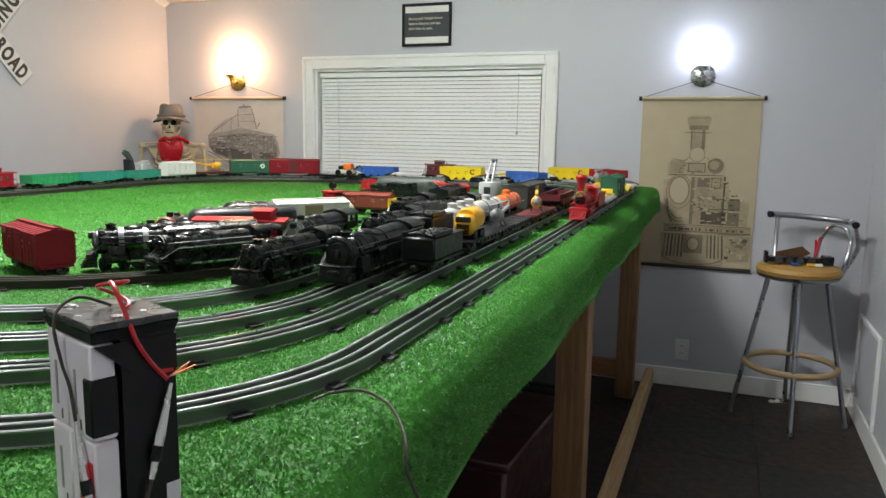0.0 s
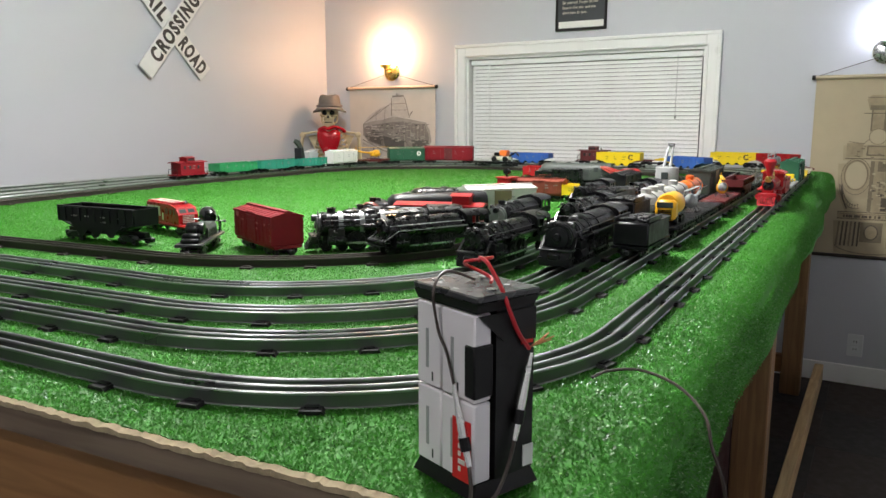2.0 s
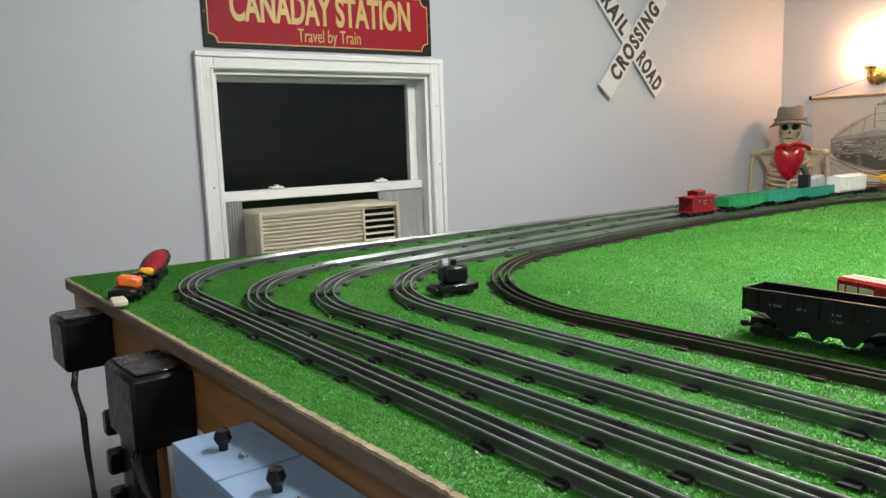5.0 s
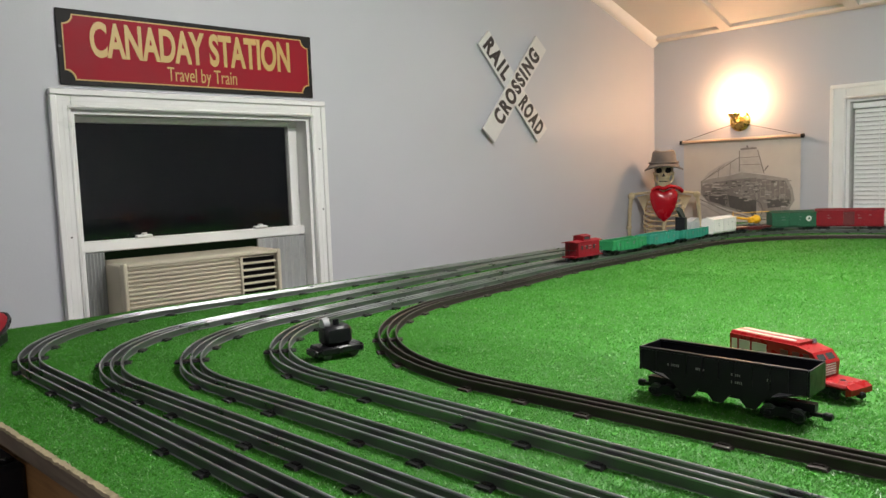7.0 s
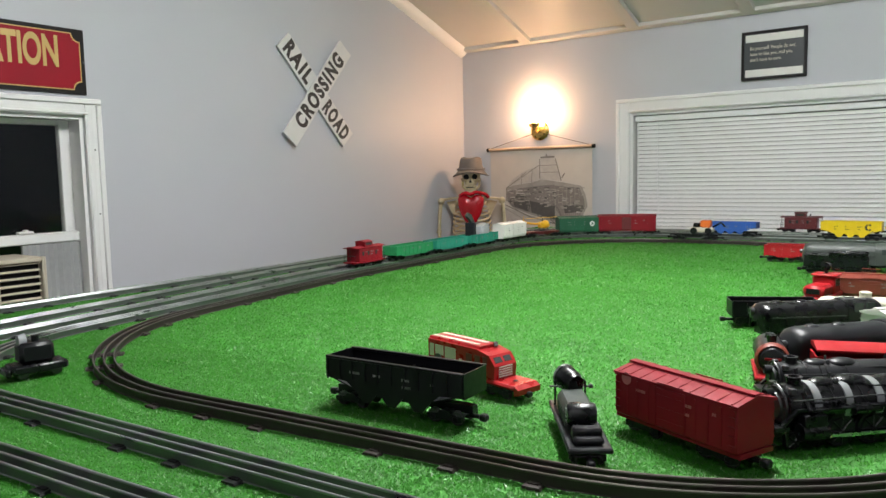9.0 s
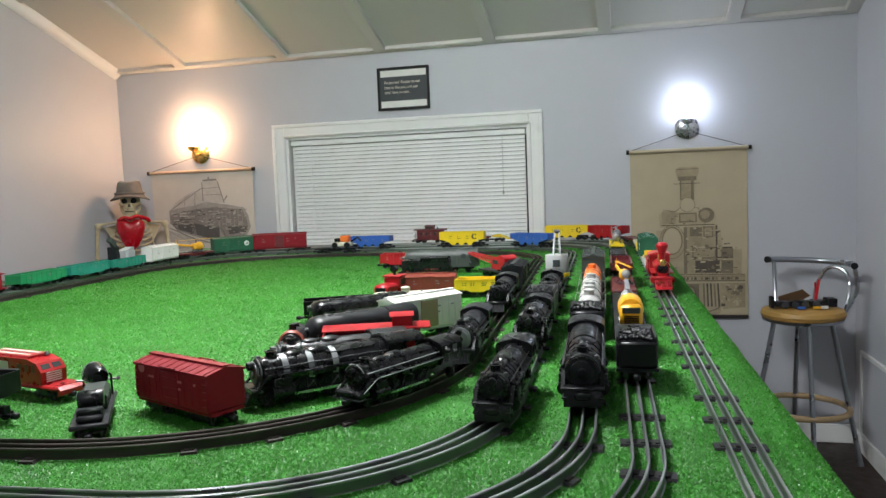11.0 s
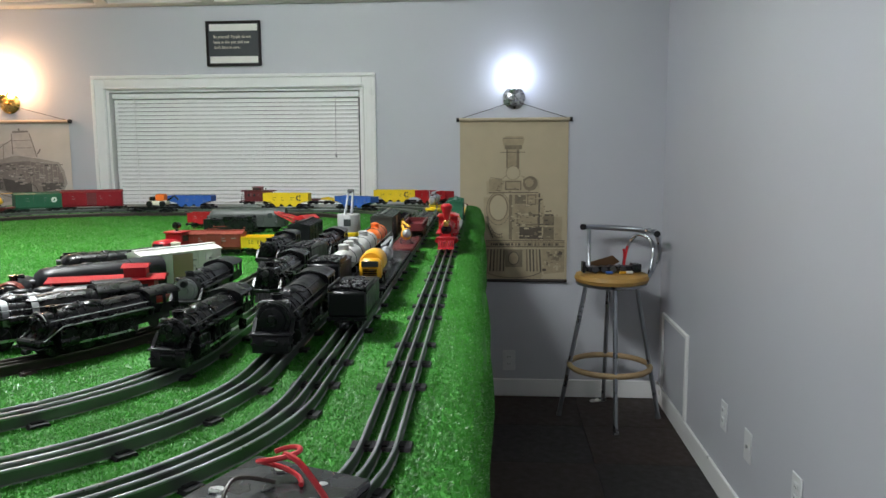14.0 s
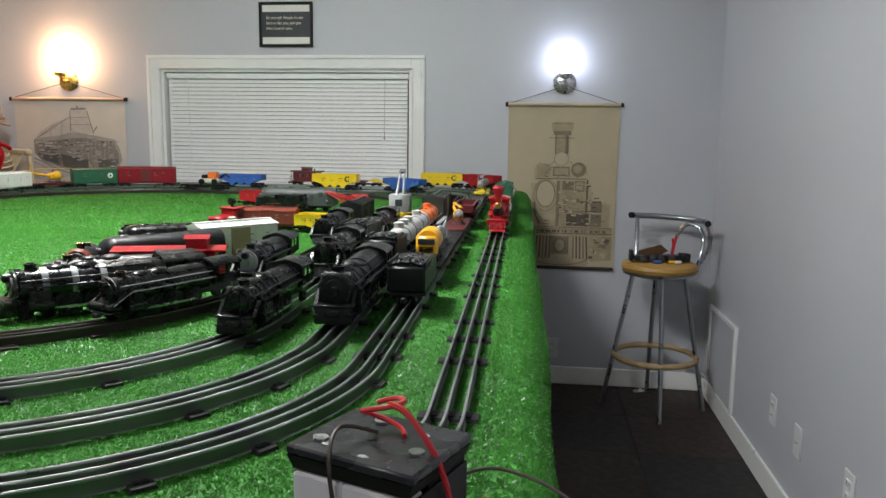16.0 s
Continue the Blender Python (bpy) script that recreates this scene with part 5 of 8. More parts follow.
    B().box(back + 0.006, f - 0.012, -0.012, 0.012, 0.018, 0.040).box(back + 0.006, back + cab, -0.026, 0.026, 0.032, 0.037).done("chassis", M_BLACK_SATIN, o)
    if nose == "beam":
        b = B().box(f - 0.012, f + 0.014, -0.029, 0.029, 0.020, 0.031, 0.003).box(f - 0.012, f + 0.017, -0.031, 0.031, 0.0175, 0.020, 0.0008)
        b.box(f + 0.010, f + 0.022, -0.005, 0.005, 0.010, 0.0175, 0.001).prism([(f - 0.010, 0.031), (f + 0.006, 0.031), (f - 0.010, 0.040)], "y", -0.016, 0.016)
        b.done("pilot", color, o)
        return o
    if nose == "closed":
        b = B().prism([(f - 0.008, 0.030), (f + 0.008, 0.028), (f + 0.013, 0.012), (f + 0.011, 0.005), (f - 0.006, 0.005)], "y", -0.025, 0.025)
        b.box(f - 0.010, f + 0.012, -0.029, 0.029, 0.0285, 0.0315, 0.001).box(f + 0.008, f + 0.015, -0.011, 0.011, 0.014, 0.026, 0.003)
        for sy in (-1, 1):
            b.box(f - 0.012, f + 0.014, sy * 0.023 - 0.004, sy * 0.023 + 0.004, 0.016, 0.019, 0.0008)
        b.done("pilot", color, o)
        return o
    b = B().prism([(f - 0.006, 0.026), (f + 0.008, 0.024), (f + 0.018, 0.006), (f - 0.004, 0.006)], "y", -0.018, 0.018)
    b.box(f - 0.008, f + 0.010, -0.028, 0.028, 0.024, 0.030, 0.001)
    pilot = b.done("pilot", color, o)
    for k in range(7):
        y = -0.0165 + k * 0.0055
        B().prism([(f + 0.008, 0.024), (f + 0.0095, 0.024), (f + 0.0200, 0.006), (f + 0.0185, 0.006)], "y", y - 0.001, y + 0.001).done("slat", color, pilot)
    return o


def streamliner(m, L, color, label, hz=0.030):
    """A steam engine under a smooth casing with a bullet nose and a flush cab."""
    o = thing("toy_steam_engine", m, label, "toy locomotive", "toy locomotives")
    b = B()
    n = 18
    rings = []
    stations = [(0.5, 0.05, 0.040), (0.494, 0.45, 0.046), (0.475, 0.78, 0.052), (0.44, 0.95, 0.055), (0.38, 1.0, 0.056), (-0.22, 1.0, 0.056), (-0.225, 1.07, 0.056), (-0.46, 1.07, 0.056), (-0.5, 1.04, 0.056)]
    for x, k, zc in stations:
        ring = []
        for i in range(n + 1):
            a = math.pi * i / n
            y, z = 0.0285 * k * math.cos(a), zc - (0.030 - hz) * 0.5 + hz * k * (max(0.0, math.sin(a)) ** (0.6 if hz < 0.028 else 1.0))
            ring.append(b.bm.verts.new((x * L, y, z)))
        low = 0.020 if k > 0.6 else zc - 0.02 * k
        ring = [b.bm.verts.new((x * L, 0.0285 * k, low))] + ring + [b.bm.verts.new((x * L, -0.0285 * k, low))]
        rings.append(ring)
    for r0, r1 in zip(rings, rings[1:]):
        for i in range(len(r0) - 1):
            b.bm.faces.new((r0[i], r0[i + 1], r1[i + 1], r1[i]))
    b.bm.faces.new(rings[-1])
    b.bm.faces.new(rings[0][::-1])
    b.done("casing", color, o)
    B().box(-0.44 * L, 0.44 * L, -0.020, 0.020, 0.012, 0.030).done("chassis", M_BLACK_SATIN, o)
    for x in (0.30, 0.10):
        B().ball((x * L, 0, 0.085 - 1.5 * (0.030 - hz)), 0.009, (1.3, 1, 0.4), 12).done("dome", color, o)
    for sy in (-1, 1):
        for x in (-0.44, -0.34):
            B().box(x * L, x * L + 0.016, sy * 0.0306 - 0.0008, sy * 0.0306 + 0.0008, 0.052, 0.068).done("cab_window", M_CLEAR, o)
        B().box(-0.21 * L, 0.40 * L, sy * 0.0288 - 0.0006, sy * 0.0288 + 0.0006, 0.044, 0.0465).done("side_strip", M_STEEL_DK, o)
        for x in (0.16, 0.0, -0.16):
            share("driver", DRIVER, o, pose(x * L, sy * 0.0225, 0.0187, 0, 0, 0 if sy < 0 else 180))
        for x in (0.34, -0.36):
            share("pilot_wheel", PILOTWHEEL, o, pose(x * L, sy * 0.0200, 0.0097, 0, 0, 0 if sy < 0 else 180))
    B().lathe([(0.006, 0), (0.006, 0.008), (0.0045, 0.008), (0, 0.006)], (0.492 * L, 0, 0.054), "x", 14).done("headlight", M_STEEL_DK, o)
    return o


def work_caboose(m, L, label):
    """A long red deck with low sides, a cabin at one end and a small cupola."""
    o = thing("toy_caboose", m, label, "toy caboose", "toy rail cars")
    b = B().box(-L / 2, L / 2, -0.029, 0.029, 0.020, 0.027, 0.0015)
    for sy in (-1, 1):
        b.box(-L / 2 + 0.004, 0.005, sy * 0.0275 - 0.0012, sy * 0.0275 + 0.0012, 0.027, 0.052, 0.0006)
    b.box(-L / 2 + 0.003, -L / 2 + 0.006, -0.027, 0.027, 0.027, 0.052)
    b.done("deck", M_RED, o)
    c = B().box(0.006, L / 2 - 0.018, -0.0285, 0.0285, 0.027, 0.060, 0.001).done("cabin", M_RED, o)
    B().prism([(-0.033, 0.060), (-0.033, 0.0625), (0, 0.068), (0.033, 0.0625), (0.033, 0.060)], "x", -L / 2 + 0.004, L / 2).done("roof", M_RED, o)
    B().box(0.030, 0.066, -0.021, 0.021, 0.064, 0.082, 0.001).prism([(-0.024, 0.082), (0, 0.087), (0.024, 0.082)], "x", 0.026, 0.070).done("cupola", M_RED, o)
    for sy in (-1, 1):
        for x in (0.022, 0.058):
            B().box(x, x + 0.012, sy * 0.0285 - 0.0012, sy * 0.0285 + 0.0012, 0.040, 0.054).done("window", M_CLEAR, c)
    running_gear(o, L)
    return o


def tender(m, L, label, color=None, H=0.050, seed=5, ink=None):
    color = color or M_BLACK
    o = thing("toy_tender", m, label, "toy tender", "toy rail cars")
    z0, w = 0.020, 0.029
    b = B().box(-L / 2 + 0.008, L / 2 - 0.008, -w, w, z0, z0 + H, 0.003)
    b.box(-L / 2 + 0.004, L / 2 - 0.004, -w - 0.001, w + 0.001, z0 - 0.004, z0)
    for sy in (-1, 1):
        b.box(-L * 0.1, L / 2 - 0.010, sy * (w - 0.002) - 0.002, sy * (w - 0.002) + 0.002, z0 + H, z0 + H + 0.008, 0.001)
        b.box(-L / 2 + 0.010, L / 2 - 0.010, sy * w - 0.0013, sy * w + 0.0013, z0 + H * 0.92, z0 + H * 0.97)
    b.done("body", color, o)
    r = random.Random(seed)
    b = B()
    for i in range(110):
        x, y = r.uniform(-L * 0.08, L / 2 - 0.016), r.uniform(-w + 0.006, w - 0.006)
        b.ball((x, y, z0 + H + 0.005 * (1 - (y / w) ** 2)), r.uniform(0.0025, 0.0045), (1, 1, 0.8), 5)
    b.done("coal_load", M_BLACK_SATIN, o)
    B().lathe([(0.009, 0), (0.009, 0.003), (0, 0.004)], (-L * 0.3, 0, z0 + H), seg=16).done("water_hatch", color, o)
    B().box(-L / 2 + 0.0065, -L / 2 + 0.009, -0.005, 0.005, z0 + 0.008, z0 + 0.018, 0.001).done("lamp_plate", M_SILVER, o)
    if ink:
        marks(o, L, H, z0, ink, seed, 0.0296, 3)
    running_gear(o, L)
    return o


def old_timer(m):
    """Red 4-4-0 with a balloon stack and brass domes."""
    o = thing("toy_locomotive", m, "bright red old-time toy locomotive with balloon stack and brass domes", "toy locomotive", "toy locomotives")
    L = 0.195
    f, back = L / 2, -L / 2
    zc, r = 0.052, 0.0175
    B().lathe([(r, back + 0.055), (r * 1.12, back + 0.06), (r * 1.1, back + 0.08), (r, back + 0.095), (r, f - 0.035), (r * 0.9, f - 0.031), (0, f - 0.031)], (0, 0, zc), "x", 24).done("boiler", M_RED, o)
    B().lathe([(r * 0.8, f - 0.031), (r * 0.5, f - 0.028), (0, f - 0.026)], (0, 0, zc), "x", 20).done("smokebox_door", M_BLACK, o)
    B().lathe([(0.008, r - 0.002), (0.0075, r + 0.012), (0.010, r + 0.026), (0.0165, r + 0.044), (0.0165, r + 0.047), (0.011, r + 0.053), (0.006, r + 0.053), (0, r + 0.050)], (f - 0.043, 0, zc), "z", 22).done("smokestack", M_RED, o)
    for x in (f - 0.072, f - 0.100):
        B().lathe([(0.0085, r - 0.003), (0.0075, r + 0.004), (0.0075, r + 0.010), (0.009, r + 0.012), (0.006, r + 0.017), (0.002, r + 0.020), (0, r + 0.020)], (x, 0, zc), "z", 16).done("dome", M_BRASS, o)
    B().box(f - 0.030, f - 0.012, -0.0075, 0.0075, zc + 0.010, zc + 0.026, 0.002).lathe([(0.006, 0), (0.006, 0.003), (0, 0.003)], (f - 0.012, 0, zc + 0.018), "x", 14).done("headlamp", M_BRASS, o)
    zt = 0.040
    b = B()
    for sy in (-1, 1):
        s = sy * 0.026
        b.box(back + 0.004, back + 0.056, s - 0.001, s + 0.001, zt, zt + 0.018)
        for x0, x1 in ((back + 0.004, back + 0.010), (back + 0.026, back + 0.031), (back + 0.050, back + 0.056)):
            b.box(x0, x1, s - 0.001, s + 0.001, zt + 0.018, zt + 0.040)
    b.box(back + 0.054, back + 0.056, -0.026, 0.026, zt, zt + 0.040)
    b.box(back, f - 0.03, -0.014, 0.014, 0.020, 0.040)
    b.done("cab", M_RED, o)
    B().prism([(-0.031, zt + 0.039), (-0.031, zt + 0.0415), (-0.015, zt + 0.047), (0.015, zt + 0.047), (0.031, zt + 0.0415), (0.031, zt + 0.039)], "x", back - 0.012, back + 0.062).done("cab_roof", M_RED2, o)
    big = _driver(0.0205)
    big.materials[0] = M_RED
    for sy in (-1, 1):
        for x in (back + 0.040, back + 0.088):
            share("driver", big, o, pose(x, sy * 0.0225, 0.0207, 0, 0, 0 if sy < 0 else 180))
        for x in (f - 0.030, f - 0.058):
            share("pilot_wheel", PILOTWHEEL, o, pose(x, sy * 0.0200, 0.0097, 0, 0, 0 if sy < 0 else 180))
        B().box(back + 0.038, back + 0.092, sy * 0.0265 - 0.001, sy * 0.0265 + 0.001, 0.017, 0.0205).done("side_rod", M_STEEL, o)
        B().cyl((f - 0.060, sy * 0.024, 0.022), (f - 0.032, sy * 0.024, 0.022), 0.008, seg=14).done("cylinder", M_RED, o)
        B().box(back + 0.054, f - 0.028, sy * 0.023 - 0.006, sy * 0.023 + 0.006, 0.040, 0.0425).done("running_board", M_RED, o)
        B().tube([(back + 0.056, sy * (r + 0.003), zc + 0.008), (f - 0.034, sy * (r + 0.003), zc + 0.008)], 0.0008, 5).done("handrail", M_BRASS, o)
    b = B().box(f - 0.032, f - 0.006, -0.024, 0.024, 0.026, 0.033, 0.001)
    b.done("pilot_beam", M_RED, o)
    b = B()
    for k in range(9):
        y = -0.020 + k * 0.005
        b.prism([(f - 0.010, 0.027), (f - 0.007, 0.027), (f + 0.022 - abs(y) * 0.35, 0.004), (f + 0.018 - abs(y) * 0.35, 0.004)], "y", y - 0.0013, y + 0.0013)
    b.prism([(f - 0.008, 0.006), (f + 0.016, 0.006), (f + 0.018, 0.003), (f - 0.008, 0.003)], "y", -0.021, 0.021)
    b.done("pilot", M_RED, o, "red slatted cowcatcher")
    return o


def wood_tender(m):
    o = thing("toy_tender", m, "red toy tender piled with split firewood", "toy tender", "toy rail cars")
    L, z0, w, H = 0.150, 0.020, 0.027, 0.034
    b = B()
    b.box(-L / 2 + 0.006, L / 2 - 0.006, -w, w, z0 - 0.003, z0 + H, 0.002)
    for sy in (-1, 1):
        b.prism([(-L / 2 + 0.006, z0 + H), (L / 2 - 0.006, z0 + H), (L / 2 - 0.006, z0 + H + 0.006), (-L / 2 + 0.006, z0 + H + 0.006)], "y", sy * (w + 0.001) - 0.0015, sy * (w + 0.001) + 0.0015)
        b.box(-L / 2 + 0.018, L / 2 - 0.018, sy * w - 0.0014, sy * w + 0.0014, z0 + 0.005, z0 + 0.007).box(-L / 2 + 0.018, L / 2 - 0.018, sy * w - 0.0014, sy * w + 0.0014, z0 + H - 0.006, z0 + H - 0.004)
    b.done("body", M_RED, o)
    r = random.Random(9)
    b = B()
    for i in range(190):
        x, y = r.uniform(-L / 2 + 0.012, L / 2 - 0.012), r.uniform(-w + 0.003, w - 0.003)
        top = 0.012 * (1 - (y / w) ** 2) * (1 - (2 * x / L) ** 4)
        a, l = r.gauss(0.15, 0.35), r.uniform(0.008, 0.016)
        dx, dy = math.cos(a + 1.57 * (i % 5 == 0)) * l / 2, math.sin(a + 1.57 * (i % 5 == 0)) * l / 2
        z = z0 + H + 0.001 + top * r.uniform(0.7, 1.05)
        b.cyl((x - dx, y - dy, z), (x + dx, y + dy, z + r.uniform(-0.001, 0.002)), 0.0019, seg=5)
    tagged(b.done("firewood", M_TIMBER, o, "pile of split brown firewood", smooth=False), kind="stuff")
    running_gear(o, L, 0.036)
    return o


# ---- loads and odd vehicles ----
def helicopter(m, color, label, s=1.0):
    o = thing("toy_helicopter", m @ Matrix.Scale(s, 4), label, "toy helicopter")
    B().ball((0.020, 0, 0.024), 0.017, (1.35, 0.85, 0.95), 16).box(-0.01, 0.01, -0.009, 0.009, 0.012, 0.034, 0.003).done("cabin", color, o)
    B().ball((0.031, 0, 0.026), 0.0135, (1.0, 0.9, 0.95), 14).done("canopy", M_SMOKEGLASS, o, "clear plastic bubble canopy")
    B().tube([(-0.005, 0, 0.026), (-0.045, 0, 0.030), (-0.075, 0, 0.036)], 0.0042, 8).prism([(-0.085, 0.050), (-0.070, 0.034), (-0.080, 0.034)], "y", -0.001, 0.001).done("tail_boom", color, o)
    B().cyl((0.008, 0, 0.034), (0.008, 0, 0.050), 0.0022, seg=8).done("mast", M_STEEL_DK, o)
    b = B().box(-0.070, 0.086, -0.004, 0.004, 0.049, 0.0505)
    b.done("rotor", color, o)
    B().box(-0.080, -0.078, 0.0015, 0.003, 0.022, 0.058).done("tail_rotor", color, o)
    for sy in (-1, 1):
        B().tube([(-0.020, sy * 0.015, 0.002), (0.036, sy * 0.015, 0.002), (0.044, sy * 0.015, 0.006)], 0.0016, 6).tube([(0.0, sy * 0.015, 0.002), (0.004, sy * 0.007, 0.016)], 0.0013, 5).tube([(0.026, sy * 0.015, 0.002), (0.024, sy * 0.007, 0.014)], 0.0013, 5).done("skid", M_STEEL_DK, o)
    return o


def tank_truck_load(m):
    o = thing("toy_tank_truck", m, "amber yellow toy tank truck on a flatcar", "toy truck")
    B().lathe([(0, -0.045), (0.022, -0.043), (0.025, -0.036), (0.025, 0.020), (0.021, 0.026), (0, 0.027)], (0, 0, 0.040), "x", 22).done("tank", M_AMBER, o)
    B().box(-0.062, -0.030, -0.022, 0.022, 0.008, 0.052, 0.007).done("cab", M_AMBER, o)
    B().box(-0.0635, -0.061, -0.017, 0.017, 0.036, 0.048, 0.0015).done("windshield", M_CLEAR, o)
    b = B()
    for k in range(6):
        b.box(-0.0640, -0.0610, -0.014, 0.014, 0.012 + k * 0.0035, 0.0140 + k * 0.0035)
    b.done("grille", M_BLACK, o)
    B().box(-0.052, 0.026, -0.018, 0.018, 0.006, 0.016).done("chassis", M_BLACK, o)
    wm = B().lathe([(0, -0.004), (0.008, -0.004), (0.009, -0.002), (0.009, 0.002), (0.008, 0.004), (0, 0.004)], axis="y", seg=14).mesh("wheel", M_BLACK)
    for x in (-0.046, -0.002, 0.018):
        for sy in (-1, 1):
            share("wheel", wm, o, pose(x, sy * 0.020, 0.009))
    return o


def red_trackmobile(m, label, color):
    """A bus-like motor car on a long red deck."""
    o = thing("toy_maintenance_car", m, label, "toy rail vehicle", "toy rail cars")
    L = 0.240
    dk = B().box(-L / 2, L / 2, -0.027, 0.027, 0.018, 0.025, 0.003).prism([(L / 2 - 0.002, 0.025), (L / 2 + 0.006, 0.020), (L / 2 + 0.006, 0.012), (L / 2 - 0.002, 0.010)], "y", -0.024, 0.024).done("deck", color, o)
    for x in (-0.100, 0.098):
        B().cyl((x, 0, 0.0248), (x, 0, 0.0256), 0.004, seg=12).done("deck_hole", M_DARK, dk)
    cab = B().prism([(-0.078, 0.025), (0.076, 0.025), (0.078, 0.046), (0.066, 0.061), (0.040, 0.067), (-0.078, 0.067)], "y", -0.0235, 0.0235).done("cab", color, o)
    B().prism([(-0.021, 0.0), (-0.018, 0.004), (0.018, 0.004), (0.021, 0.0)], "x", -0.079, 0.042).done("roof", color, o).matrix_basis = pose(0, 0, 0.0668)
    for y in (-0.013, 0.006):
        B().box(-0.077, 0.030, y, y + 0.007, 0.0705, 0.0716, 0.0004).done("roof_stripe", M_CREAM, o, "pale roof stripe")
    for sy in (-1, 1):
        for x, w, z0 in ((-0.074, 0.010, 0.040), (-0.060, 0.020, 0.044), (-0.036, 0.026, 0.038)):
            B().box(x, x + w, sy * 0.0235 - 0.0009, sy * 0.0235 + 0.0009, z0, 0.060, 0.0005).done("window", M_CREAM, cab, "cream window")
        B().box(-0.001, 0.005, sy * 0.0235 - 0.0009, sy * 0.0235 + 0.0009, 0.030, 0.046).done("door_strip", M_CREAM, cab, "cream upright strip")
        for x, w in ((0.014, 0.014), (0.034, 0.012), (0.052, 0.010)):
            B().box(x, x + w, sy * 0.0235 - 0.0006, sy * 0.0235 + 0.0006, 0.045, 0.058, 0.0005).done("window", M_MAROON, cab, "dark red side window")
        B().lathe([(0, -0.002), (0.009, -0.002), (0.010, 0), (0.009, 0.002), (0, 0.002)], axis="y", seg=16).done("spare_wheel", M_OLIVE, cab).matrix_basis = pose(-0.052, sy * 0.0245, 0.036)
        B().box(0.0700, 0.0722, sy * 0.010 - 0.0085, sy * 0.010 + 0.0085, 0.0478, 0.0590, 0.001, Euler((0, -0.68, 0))).done("windshield", M_CLEAR, cab)
    for k in range(5):
        B().box(0.0772, 0.0786, -0.014, 0.014, 0.0285 + k * 0.0036, 0.0303 + k * 0.0036).done("grille_bar", M_WHITE, cab)
    B().cyl((0.045, 0.012, 0.068), (0.045, 0.012, 0.074), 0.004, 0.003, 10).done("beacon", M_STEEL, cab)
    running_gear(o, L)
    return o


def drum_nose(m, label):
    """A short engine: drum boiler, round face with a red ring, red front deck."""
    o = thing("toy_steam_engine", m, label, "toy engine", "toy rail cars")
    B().lathe([(0, -0.055), (0.019, -0.053), (0.0215, -0.048), (0.0215, 0.030), (0.0200, 0.036), (0, 0.037)], (0, 0, 0.043), "x", 26).done("boiler", M_DKGREY, o)
    B().lathe([(0.0225, 0.022), (0.0235, 0.026), (0.0235, 0.034), (0.0205, 0.038), (0.0190, 0.037), (0.0190, 0.030)], (0, 0, 0.043), "x", 26).done("nose_ring", M_RUST, o, "dull red ring")
    B().lathe([(0.0185, 0.0365), (0.016, 0.0405), (0.006, 0.0430), (0, 0.0432)], (0, 0, 0.043), "x", 24).done("smokebox_face", M_DKGREY, o)
    B().box(0.0425, 0.0440, -0.011, 0.011, 0.044, 0.0475, 0.001).done("name_bar", M_RED, o)
    B().cyl((0.012, 0, 0.062), (0.012, 0, 0.074), 0.006, 0.007, 14).done("stack", M_BLACK, o)
    B().cyl((-0.022, 0, 0.062), (-0.022, 0, 0.070), 0.008, 0.006, 14).done("dome", M_BLACK, o)
    B().box(-0.055, 0.058, -0.024, 0.024, 0.017, 0.023, 0.002).done("deck", M_RED, o)
    running_gear(o, 0.112, 0.030)
    return o


def small_switcher(m, label):
    """A short red motor car: hood, cab and a lamp on the roof."""
    o = thing("toy_maintenance_car", m, label, "toy rail vehicle", "toy rail cars")
    L = 0.14
    B().box(-L / 2, L / 2, -0.026, 0.026, 0.018, 0.027, 0.003).done("deck", M_RED, o)
    B().box(-0.010, 0.060, -0.022, 0.022, 0.027, 0.052, 0.006).done("hood", M_RED, o)
    B().box(-0.052, -0.010, -0.024, 0.024, 0.027, 0.066, 0.003).done("cab", M_RED, o)
    B().box(-0.056, -0.006, -0.027, 0.027, 0.066, 0.071, 0.002).done("roof", M_RED, o)
    for sy in (-1, 1):
        B().box(-0.044, -0.018, sy * 0.024 - 0.0008, sy * 0.024 + 0.0008, 0.044, 0.060).done("window", M_CLEAR, o)
    B().box(0.0597, 0.0607, -0.014, 0.014, 0.034, 0.046).done("grille", M_BLACK_SATIN, o)
    B().cyl((-0.030, 0, 0.071), (-0.030, 0, 0.078), 0.004, seg=8).lathe([(0, -0.009), (0.009, -0.008), (0.010, 0.006), (0, 0.007)], (-0.030, 0, 0.086), "x", 14).done("lamp", M_BLACK, o)
    running_gear(o, L, 0.035)
    return o


